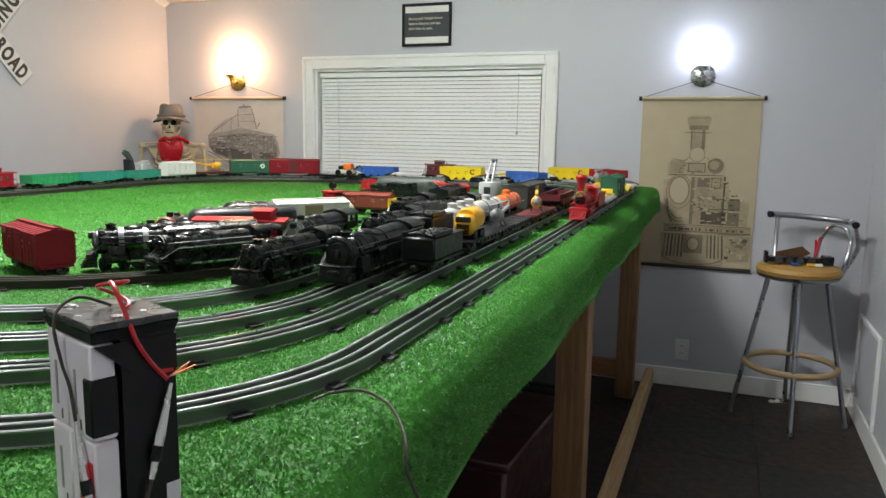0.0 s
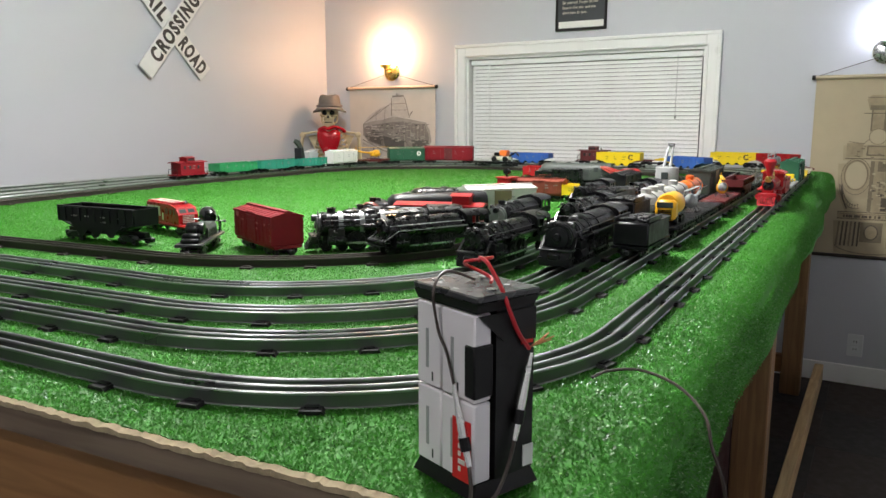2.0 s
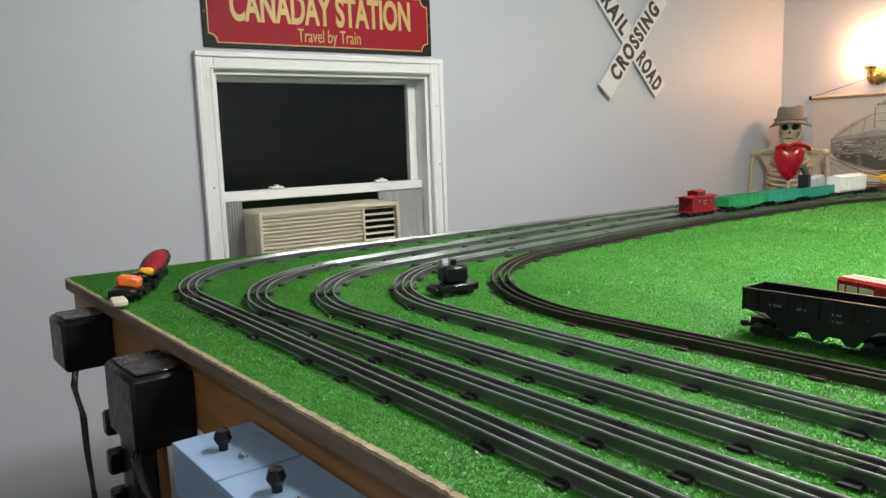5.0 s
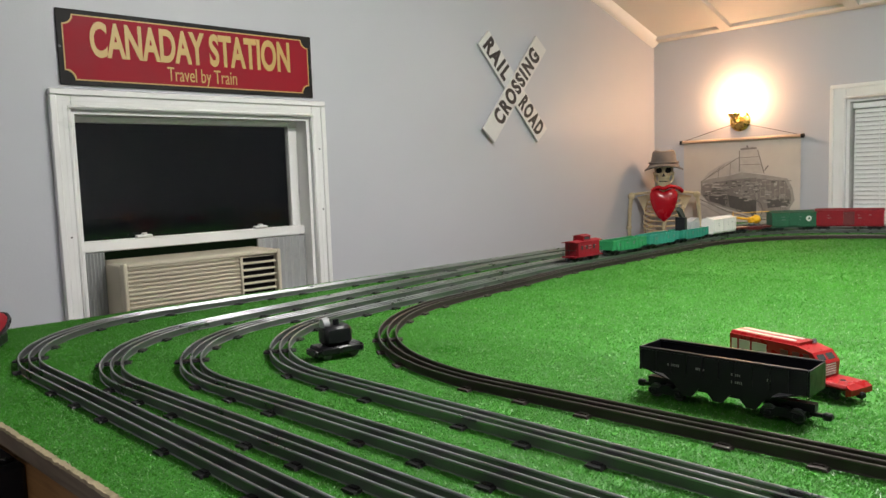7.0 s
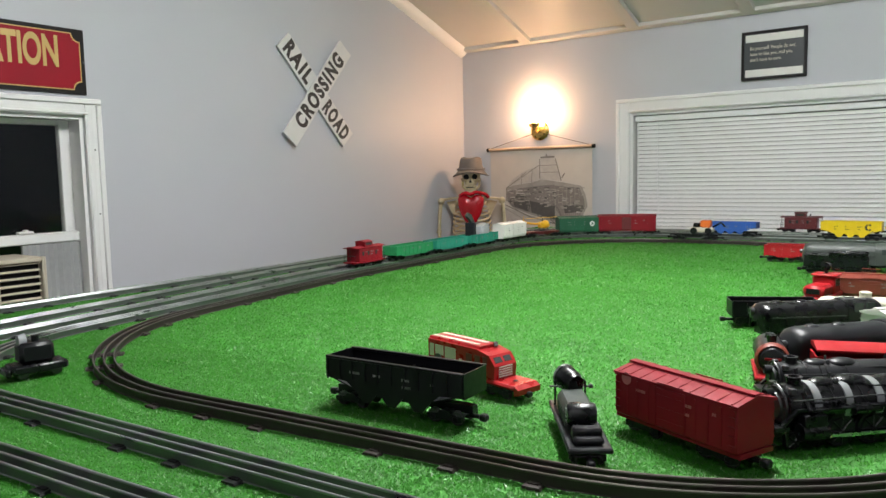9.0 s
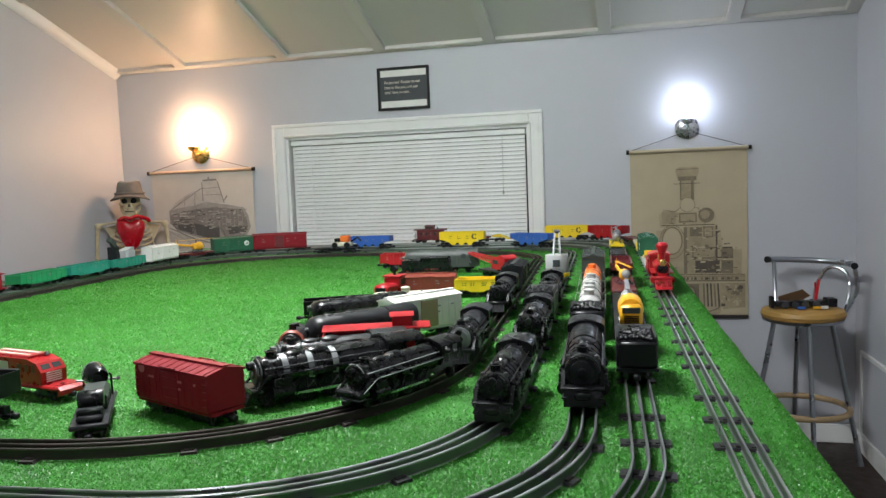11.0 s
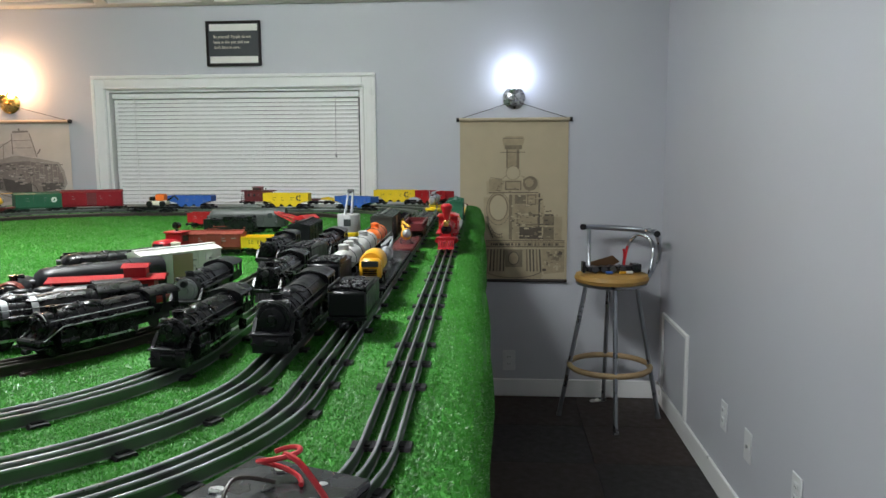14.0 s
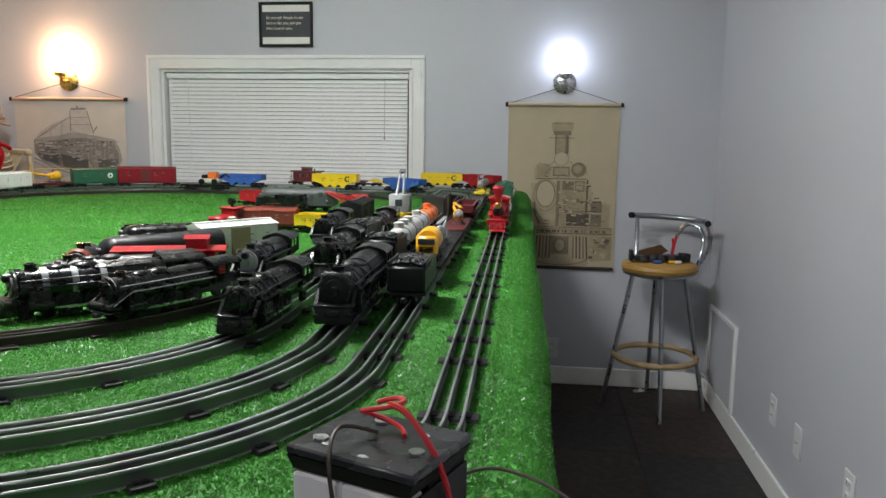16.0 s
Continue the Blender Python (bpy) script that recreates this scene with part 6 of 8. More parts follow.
def searchlight_car(m, label):
    o = thing("toy_searchlight_car", m, label, "toy flatcar", "toy rail cars")
    L = 0.200
    B().box(-L / 2, L / 2, -0.027, 0.027, 0.020, 0.027, 0.002).done("deck", M_DKGREY, o)
    gen = B().prism([(-0.020, 0.027), (-0.020, 0.046), (-0.014, 0.054), (0.014, 0.054), (0.020, 0.046), (0.020, 0.027)], "x", -0.058, 0.018).done("generator", M_OLIVE, o, "dark grey ribbed generator housing")
    for k in range(8):
        B().box(-0.054 + k * 0.0085, -0.050 + k * 0.0085, -0.0208, 0.0208, 0.029, 0.045, 0.0005).done("rib", M_OLIVE, gen)
    dr = B().lathe([(0, -0.020), (0.012, -0.0195), (0.0145, -0.016), (0.0145, 0.014), (0.013, 0.017), (0, 0.018)], (0, 0, 0), "y", 20).done("cable_drum", M_BLACK, o)
    dr.matrix_basis = pose(0.032, 0, 0.048)
    for k in range(4):
        B().box(-0.003, 0.003, -0.0205, -0.0192, -0.010 + k * 0.0055, -0.0075 + k * 0.0055).done("front_bar", M_SILVER, dr)
    for x0, x1, z in ((0.055, 0.090, 0.036), (0.060, 0.078, 0.044)):
        B().box(x0, x1, -0.018, 0.018, 0.027, z, 0.003).done("tool_box", M_BLACK_SATIN, o)
    B().tube([(-0.075, -0.021, 0.027), (-0.075, -0.021, 0.060), (-0.075, -0.018, 0.063)], 0.0018, 6).tube([(-0.075, 0.021, 0.027), (-0.075, 0.021, 0.060), (-0.075, 0.018, 0.063)], 0.0018, 6).done("yoke", M_BLACK_SATIN, o)
    lamp = B().lathe([(0, -0.017), (0.012, -0.016), (0.0155, -0.008), (0.0175, 0.012), (0.0170, 0.015), (0.0150, 0.015), (0.0145, 0.011), (0, 0.010)], (0, 0, 0), "x", 24).done("searchlight", M_BLACK, o)
    lamp.matrix_basis = pose(-0.075, 0, 0.062, 0, -8, 205)
    B().lathe([(0.0165, 0.0130), (0.0182, 0.0130), (0.0182, 0.0165), (0.0165, 0.0165)], (0, 0, 0), "x", 24).done("rim", M_STEEL, lamp, "bright metal rim")
    B().cyl((-0.085, 0.030, 0.050), (-0.060, -0.030, 0.058), 0.0014, seg=6).ball((-0.086, 0.031, 0.050), 0.0035, (1, 1, 1), 8).done("control_rod", M_STEEL_DK, o)
    B().tube([(-0.095, 0.02, 0.027), (-0.095, 0.02, 0.048)], 0.0013, 5).lathe([(0.0040, -0.0008), (0.0058, -0.0008), (0.0058, 0.0008), (0.0040, 0.0008)], (-0.095, 0.02, 0.049), "z", 12).done("brake_wheel", M_BLACK, o)
    running_gear(o, L)
    return o


def crane_car(m, color, cab_color, label, boom=0.16, up=0.35):
    o = thing("toy_crane_car", m, label, "toy crane", "toy rail cars")
    L = 0.20
    B().box(-L / 2, L / 2, -0.028, 0.028, 0.020, 0.027, 0.002).done("deck", M_DKGREY, o)
    B().prism([(-0.075, 0.032), (0.015, 0.032), (0.015, 0.066), (-0.045, 0.080), (-0.075, 0.070)], "y", -0.026, 0.026).done("cab", cab_color, o)
    B().cyl((-0.02, 0, 0.026), (-0.02, 0, 0.033), 0.022, seg=18).done("turntable", M_BLACK, o)
    c, s = math.cos(up), math.sin(up)
    p0 = Vector((0.010, 0, 0.045))
    b = B()
    for sy in (-1, 1):
        e = p0 + Vector((boom * c, 0, boom * s))
        b.tube([p0 + Vector((0, sy * 0.014, 0)), e + Vector((0, sy * 0.006, 0))], 0.0028, 6)
        b.tube([p0 + Vector((-0.004 * s, sy * 0.014, 0.016 * c)), e + Vector((0, sy * 0.006, 0.004))], 0.0028, 6)
        for k in range(7):
            u, v = k / 7, (k + 0.6) / 7
            b.tube([p0 + (e - p0) * u + Vector((0, sy * (0.014 - 0.008 * u), 0)), p0 + (e - p0) * v + Vector((0, sy * (0.014 - 0.008 * v), 0.016 * (1 - v)))], 0.0014, 5)
    b.done("boom", color, o)
    e = p0 + Vector((boom * c, 0, boom * s))
    B().tube([e, e + Vector((0.003, 0, -0.03))], 0.0008, 4).ball(e + Vector((0.003, 0, -0.034)), 0.006, (0.8, 0.6, 1), 10).done("hook_block", M_STEEL_DK, o)
    for sy in (-1, 1):
        B().box(-0.030, 0.002, sy * 0.026 - 0.001, sy * 0.026 + 0.001, 0.050, 0.062).done("window", M_CLEAR, o)
    running_gear(o, L)
    return o



def drum_crane(m, label):
    """A crane car whose house is a round drum, with a latticed boom leaning up."""
    o = thing("toy_crane_car", m, label, "toy crane", "toy rail cars")
    L = 0.17
    B().box(-L / 2, L / 2, -0.027, 0.027, 0.020, 0.027, 0.002).done("deck", M_DKGREY, o)
    B().lathe([(0.036, 0.027), (0.036, 0.036), (0.033, 0.038), (0, 0.038)], seg=26).done("base_ring", M_YELLOW, o, "yellow round base")
    B().lathe([(0.033, 0.038), (0.033, 0.086), (0.031, 0.089), (0.012, 0.090), (0, 0.090)], seg=28).done("drum", M_GREY, o)
    B().box(0.030, 0.034, -0.010, 0.010, 0.056, 0.076, 0.001).done("window", M_CLEAR, o)
    p, e = Vector((0.006, 0, 0.080)), Vector((-0.040, 0, 0.152))
    for sy in (-1, 1):
        q = Vector((0, sy * 0.010, 0))
        b = B().tube([p + q, e + q * 0.6], 0.0030, 6).tube([p + q + Vector((0.016, 0, 0.004)), e + q * 0.6], 0.0026, 6)
        for k in range(5):
            u = p + (e - p) * (k / 5)
            v = p + Vector((0.016, 0, 0.004)) + (e - p - Vector((0.016, 0, 0.004))) * ((k + 0.5) / 5)
            b.tube([u + q * (1 - 0.08 * k), v + q * (1 - 0.08 * k)], 0.0014, 5)
        b.done("boom_side", M_SILVER, o)
    B().cyl(e + Vector((0, -0.009, 0)), e + Vector((0, 0.009, 0)), 0.006, seg=12).done("pulley", M_STEEL_DK, o)
    running_gear(o, L, 0.036)
    return o


# ---- where the rail cars stand ----
R1, R2, R3, R4, R5 = ROUTES


def on(route, x, y, base=0.075, turn=False):
    return route.stand(route.near(x, y), base, turn)


def lay(x, y, heading, z=TURF + 0.003, roll=0):
    return pose(x, y, z, roll, 0, heading)


# the running train, engine first
s0 = R1.near(-0.375, 2.15) - 0.105
s = s0
old_timer(R1.stand(s, 0.05))
s -= 0.187
wood_tender(R1.stand(s, 0.04))
s -= 0.075 + 0.150
bracket_flat(R1.stand(s, 0.10), 0.285)
s -= 0.145 + 0.130
boxcar(R1.stand(s, 0.08), 0.262, M_GREEN, "dark green toy boxcar with a round white emblem", logo=M_WHITE, seed=11)
s -= 0.131 + 0.138
flatcar(R1.stand(s, 0.09), 0.27, M_YELLOW, "yellow depressed-centre toy flatcar", depressed=True)
s -= 0.135 + 0.125
flatcar(R1.stand(s, 0.08), 0.245, M_CREAM, "cream toy flatcar with an empty deck")
s -= 0.123 + 0.118
flatcar(R1.stand(s, 0.08), 0.235, M_MAROON, "maroon toy flatcar with an empty deck")
s -= 0.118 + 0.118
hopper(R1.stand(s, 0.08), 0.235, M_RED, "bright red toy hopper car, empty", seed=12)
s -= 0.118 + 0.118
hopper(R1.stand(s, 0.08), 0.235, M_YELLOW, "yellow toy hopper car with a black ring mark", seed=13, ink=M_LETTER, mark=M_LETTER)
s -= 0.118 + 0.140
flatcar(R1.stand(s, 0.09), 0.275, M_YELLOW, "yellow depressed-centre toy flatcar", depressed=True)
s -= 0.138 + 0.118
flatcar(R1.stand(s, 0.08), 0.235, M_MAROON, "maroon toy flatcar with an empty deck")
s -= 0.118 + 0.095
caboose(R1.stand(s, 0.06), 0.190, M_MAROON, "dark maroon toy caboose", seed=14)

# the standing train on the fourth loop
caboose(on(R4, -2.49, 2.082, 0.055) @ Matrix.Scale(0.93, 4), 0.185, M_TUSCAN, "dark red toy caboose with a cupola", seed=15)
gondola(on(R4, -2.50, 2.330), 0.245, M_KELLY, "kelly green toy gondola, empty", seed=16)
gondola(on(R4, -2.51, 2.592), 0.245, M_TEAL, "teal toy gondola, empty", seed=17)
gondola(on(R4, -2.52, 2.855), 0.245, M_TEAL, "teal toy gondola with a grey load", seed=18)
boxcar(on(R4, -2.53, 3.110) @ Matrix.Scale(0.95, 4), 0.225, M_WHITE, "white toy boxcar with plain sides", H=0.058, seed=19, ink=M_GREY)
m = on(R4, -2.53, 3.350)
flatcar(m, 0.225, M_MAROON, "brown toy flatcar carrying a yellow helicopter")
helicopter(m @ pose(0.0, 0, 0.0268), M_AMBER, "yellow toy helicopter standing on a flatcar", 1.25)
boxcar(on(R4, -2.445, 3.565), 0.215, M_GREEN, "dark green toy boxcar with a round white emblem", H=0.060, logo=M_WHITE, seed=20)
boxcar(on(R4, -2.205, 3.68), 0.285, M_TUSCAN, "long dark red toy boxcar with black centre doors", H=0.064, door=M_MAROON, seed=21)
m = on(R5, -1.80, 3.44)
flatcar(m, 0.215, M_BLACK_SATIN, "black toy flatcar with an orange and white load")
hopper(on(R4, -1.70, 3.67), 0.235, M_BLUE, "blue toy hopper car, empty", H=0.040, seed=22)
hopper(on(R4, -1.245, 3.66), 0.235, M_YELLOW, "yellow toy hopper car with a black ring mark", H=0.052, seed=23, ink=M_LETTER, mark=M_LETTER)
hopper(on(R4, -0.86, 3.63), 0.235, M_BLUE, "blue toy hopper car, empty", H=0.040, seed=24)

# a small loader on the black flatcar
ld = thing("toy_loader", on(R5, -1.80, 3.44) @ pose(0.03, 0, 0.0268) @ Matrix.Scale(1.5, 4), "orange and white toy loader on a flatcar", "toy vehicle")
B().box(-0.03, 0.03, -0.016, 0.016, 0.004, 0.018, 0.003).done("body", M_CREAM, ld)
B().box(-0.004, 0.024, -0.014, 0.014, 0.018, 0.038, 0.003).done("cab", M_ORANGE, ld)
B().box(-0.024, -0.006, -0.012, 0.012, 0.018, 0.030, 0.003).done("hood", M_BLACK, ld)
B().tube([(0.028, 0, 0.018), (0.050, 0, 0.032), (0.062, 0, 0.020)], 0.003, 6).done("arm", M_BLACK, ld)
for x in (-0.02, 0.02):
    for sy in (-1, 1):
        B().lathe([(0, -0.004), (0.009, -0.004), (0.009, 0.004), (0, 0.004)], axis="y", seg=12).done("wheel", M_BLACK, ld).matrix_basis = pose(x, sy * 0.018, 0.009)

# second loop, right side: tender and flatcars with loads, rear towards the near end
tender(on(R2, -0.455, 1.300), 0.165, "black toy tender heaped with coal", M_BLACK_SATIN, H=0.038)
m = on(R2, -0.46, 1.520, turn=True)
flatcar(m, 0.26, M_BLACK_SATIN, "dark grey toy flatcar carrying a yellow tank truck")
tank_truck_load(m @ pose(-0.035, 0, 0.0268) @ Matrix.Scale(0.90, 4))
m = on(R2, -0.47, 1.80)
flatcar(m, 0.28, M_BLACK_SATIN, "dark grey toy flatcar carrying a silver helicopter")
helicopter(m @ pose(0.08, 0, 0.0268), M_SILVER, "silver toy helicopter standing on a flatcar")
m = on(R2, -0.48, 2.10)
flatcar(m, 0.28, M_MAROON, "maroon toy flatcar carrying a yellow helicopter")
helicopter(m @ pose(0.0, 0, 0.0268, 0, 0, 12), M_AMBER, "yellow toy helicopter standing on a flatcar")
m = on(R2, -0.485, 2.40)
hopper(m, 0.25, M_MAROON, "maroon toy hopper car, empty", H=0.034, seed=31)
m = on(R2, -0.49, 2.70)
flatcar(m, 0.28, M_OLIVE, "olive toy flatcar with steel stakes", stakes=True)
m = on(R2, -0.50, 3.00)
flatcar(m, 0.28, M_BLACK_SATIN, "dark grey toy flatcar with steel stakes", stakes=True)
m = on(R2, -0.52, 3.38)
flatcar(m, 0.27, M_YELLOW, "yellow toy flatcar carrying silver helicopters", depressed=True)
helicopter(m @ pose(0.06, 0, 0.0335), M_SILVER, "silver toy helicopter standing on a flatcar", 1.2)
helicopter(m @ pose(-0.08, 0, 0.0335, 0, 0, 170), M_SILVER, "silver toy helicopter standing on a flatcar", 1.2)

# third loop, right side: big engine, tender, tank cars, boxcar
steam_engine(on(R3, -0.525, 1.235, 0.06) @ Matrix.Scale(0.96, 4), 0.300, "large black die-cast toy steam engine", M_BLACK_SATIN, r=0.0265, drivers=4, nose="closed")
tender(on(R3, -0.54, 1.462), 0.140, "long black toy tender with a plain deck", M_BLACK_SATIN, H=0.050)
tank_car(on(R3, -0.545, 1.650), 0.215, M_PALETANK, "pale grey toy tank car with three domes", 3)
tank_car(on(R3, -0.55, 1.868), 0.215, M_PALETANK, "pale grey toy tank car with a single dome", 1)
tank_car(on(R3, -0.555, 2.085), 0.205, M_ORANGE, "orange toy tank car with a single dome", 1)
boxcar(on(R3, -0.565, 2.335), 0.25, M_OLIVE, "dark olive toy boxcar with tan doors", door=M_TAN, seed=33)
gondola(on(R3, -0.575, 2.64), 0.25, M_BLACK_SATIN, "black toy gondola, empty", seed=34)

# fourth loop, right side: engines, a tender and a drum crane nose to tail
steam_engine(on(R4, -0.636, 1.122, 0.055) @ Matrix.Scale(0.88, 4), 0.262, "black die-cast toy steam engine with a low cab", M_BLACK, r=0.0235, nose="closed")
steam_engine(on(R4, -0.645, 1.490, 0.06) @ Matrix.Scale(0.92, 4), 0.255, "black die-cast toy steam engine with pale smokestack", M_BLACK, r=0.0235, trim=M_STEEL_DK)
tender(on(R4, -0.652, 1.725), 0.185, "dark grey rounded toy tender", M_DKGREY, H=0.046)
steam_engine(on(R4, -0.660, 1.975, 0.06) @ Matrix.Scale(0.92, 4), 0.255, "black die-cast toy steam engine", M_BLACK, r=0.0235)
drum_crane(on(R4, -0.672, 2.285), "grey drum toy crane car, yellow base and silver boom")

# inner loop: white-striped engine, silver-faced engine, dark engine, boxcar
steam_engine(on(R5, -0.782, 1.130, 0.045) @ Matrix.Scale(0.84, 4), 0.255, "black toy steam engine with white-striped running boards", M_BLACK, r=0.0235, rail=M_GREY, nose="beam")
steam_engine(on(R5, -0.778, 1.420, 0.05) @ Matrix.Scale(0.90, 4), 0.245, "dark toy steam engine with a silver smokebox face", M_DKGREY, r=0.0245, face=M_SILVER, trim=M_DKGREY)
steam_engine(on(R5, -0.782, 1.910, 0.05) @ Matrix.Scale(0.90, 4), 0.255, "dark grey die-cast toy steam engine", M_BLACK_SATIN, r=0.0235)
boxcar(on(R5, -0.79, 2.215), 0.20, M_DKGREY, "dark grey toy boxcar on the inner loop", H=0.048, seed=48)

# on the turf
hopper(lay(-1.424, 0.952, 3.0) @ Matrix.Scale(0.98, 4), 0.238, M_BLACK_SATIN, "black toy hopper car standing on the turf", H=0.047, seed=41)
red_trackmobile(lay(-1.418, 1.104, -14) @ Matrix.Scale(0.93, 4), "red toy bus-shaped maintenance car on the turf", M_BUSRED)
searchlight_car(lay(-1.180, 0.968, 304) @ Matrix.Scale(0.88, 4), "black toy searchlight car on the turf")
bx = boxcar(lay(-1.071, 1.028, -24), 0.190, M_TUSCAN, "dark red toy boxcar standing on the turf", H=0.050, seed=42, ink=M_FADED)
B().lathe([(0, 0), (0.0075, 0), (0.0075, 0.0006), (0, 0.0006)], axis="y", seg=20).done("emblem", M_FADED, bx, "faded round emblem").matrix_basis = pose(-0.068, -0.0312, 0.066)
steam_engine(lay(-0.902, 1.168, 226), 0.270, "black toy steam engine with silver boiler bands", M_BLACK, r=0.0245, face=M_STEEL_DK, bands=M_SILVER)
steam_engine(lay(-0.935, 1.262, 214) @ Matrix.Scale(0.92, 4), 0.235, "dark grey toy steam engine with a plain boiler", M_DKGREY, r=0.0235)
drum_nose(lay(-1.050, 1.333, 286), "short dark toy engine with a red-ringed round nose")
work_caboose(lay(-0.907, 1.368, 18), 0.195, "bright red toy work caboose with a low deck")
streamliner(lay(-0.962, 1.444, 228), 0.225, M_DKGREY, "dark grey toy engine with a smooth streamlined casing", 0.025)
boxcar(lay(-0.884, 1.594, 53), 0.190, M_WHITE, "white toy boxcar with a tan door", H=0.060, door=M_TAN, seed=44, ink=M_GREY)
streamliner(lay(-1.054, 1.682, 220), 0.225, M_BLACK, "black toy engine with a smooth rounded casing", 0.019)
gondola(lay(-1.140, 1.775, 25), 0.18, M_BLACK_SATIN, "black toy gondola with white canisters", seed=45)
tank_car(lay(-0.985, 1.825, 20), 0.190, M_CREAM, "pale grey toy tank car on the turf", 1, r=0.0175)
small_switcher(lay(-1.095, 2.045, 262), "small red toy motor car with a black lamp")
boxcar(lay(-1.010, 2.150, 5), 0.165, M_RUST, "faded red toy coach on the turf", H=0.036, seed=46)
gondola(lay(-0.872, 2.155, 4), 0.140, M_YELLOW, "yellow toy gondola on the turf", H=0.028, seed=47, ink=M_LETTER)
streamliner(lay(-1.120, 2.735, 185), 0.275, M_OLIVE, "dark olive toy car with a rounded humped casing", 0.028)
tender(lay(-1.150, 2.640, 5), 0.185, "black rounded toy tender on the turf", M_BLACK, H=0.036)
crane_car(lay(-0.872, 2.545, 130), M_RED, M_RED, "red toy crane car with a lowered boom", boom=0.20, up=0.12)
gondola(lay(-1.335, 2.905, 3), 0.15, M_RED, "red toy gondola on the turf", H=0.034, seed=50)

# ---- signs and pictures ----
# red tin station sign above the left window, local x runs along the wall, y up, z out of the wall
WEST = Matrix(((0, 0, 1, 0), (1, 0, 0, 0), (0, 1, 0, 0), (0, 0, 0, 1)))
NORTH = Matrix(((1, 0, 0, 0), (0, 0, -1, 0), (0, 1, 0, 0), (0, 0, 0, 1)))
sg = thing("station_sign", Matrix.Translation((XL + 0.003, 1.264, 1.840)) @ WEST, "red tin station sign with yellow lettering and black border", "sign")
W2, H2 = 0.466, 0.118


def notched(w, h, r):
    pts = []
    for cx, cy, a0 in ((w, -h, 180), (w, h, 270), (-w, h, 0), (-w, -h, 90)):
        for k in range(7):
            a = math.radians(a0 - k * 15)
            pts.append((cx + r * math.cos(a), cy + r * math.sin(a)))
    return pts


B().box(-W2, W2, -H2, H2, 0, 0.006, 0.0015).done("border", M_SIGNBLK, sg, "black scratched tin border")
B().prism(notched(W2 - 0.016, H2 - 0.015, 0.030), "z", 0.006, 0.0066).done("edge_line", M_SIGNYEL, sg)
B().prism(notched(W2 - 0.020, H2 - 0.019, 0.030), "z", 0.0066, 0.0072).done("field", M_SIGNRED, sg)
lettering("CANADAY STATION", 0.150, pose(0.0, 0.024, 0.0076), M_SIGNYEL, sg, squeeze=0.530, bold=0.0046)
lettering("Travel by Train", 0.068, pose(0.01, -0.066, 0.0076), M_SIGNYEL, sg, squeeze=0.62)
for x in (-W2 + 0.006, W2 - 0.006):
    B().cyl((x, 0, 0.005), (x, 0, 0.008), 0.004, seg=10).done("nail", M_STEEL_DK, sg)

top = thing("small_sign", Matrix.Translation((XL + 0.003, 1.343, 2.205)) @ WEST, "small red sign high on the wall", "sign")
B().box(-0.12, 0.12, -0.13, 0.13, 0, 0.006, 0.0015).done("plate", M_SIGNRED, top)
B().prism(notched(0.112, 0.122, 0.012), "z", 0.0061, 0.0066).done("edge_line", M_TUSCAN, top)

# railroad crossing crossbuck
xb = thing("crossing_sign", Matrix.Translation((XL + 0.003, 2.921, 1.824)) @ WEST, "white wooden railroad crossing crossbuck with black letters", "sign")
for ang, z, words in ((-47.3, 0.004, (("RAIL", -0.180), ("ROAD", 0.184))), (49.5, 0.016, (("CROSSING", 0.012),))):
    blade = B().box(-0.315, 0.315, -0.052, 0.052, 0, 0.011, 0.002).done("blade", M_SIGNWHT, xb)
    blade.matrix_basis = pose(0, 0, z, 0, 0, ang)
    for word, at in words:
        lettering(word, 0.108, pose(at, -0.001, 0.0118), M_LETTER, blade, bold=0.0052, spread=1.28, width=0.215 if len(word) == 4 else 0.47)

# framed saying
fr = thing("framed_print", Matrix.Translation((-1.675, YB - 0.003, 1.962)) @ NORTH, "black framed dark print with white bands and a short saying", "picture")
w, h = 0.152, 0.120
b = B()
b.box(-w, -w + 0.012, -h, h, 0, 0.016, 0.002).box(w - 0.012, w, -h, h, 0, 0.016, 0.002).box(-w + 0.012, w - 0.012, h - 0.012, h, 0, 0.016, 0.002).box(-w + 0.012, w - 0.012, -h, -h + 0.012, 0, 0.016, 0.002)
b.done("frame", M_SIGNBLK, fr)
B().box(-w + 0.012, w - 0.012, -h + 0.012, h - 0.012, 0, 0.006).done("print", M_SLATE, fr)
for z0 in (0.068, -0.104):
    B().box(-w + 0.018, w - 0.018, z0, z0 + 0.036, 0.006, 0.0068).done("band", M_WHITE, fr, "white printed band")
for k, line in enumerate(("Be yourself. People do not", "have to like you, and you", "don't have to care.")):
    lettering(line, 0.0235, pose(-0.112, 0.036 - k * 0.028, 0.0072), M_CREAM, fr, squeeze=0.83, align="LEFT")


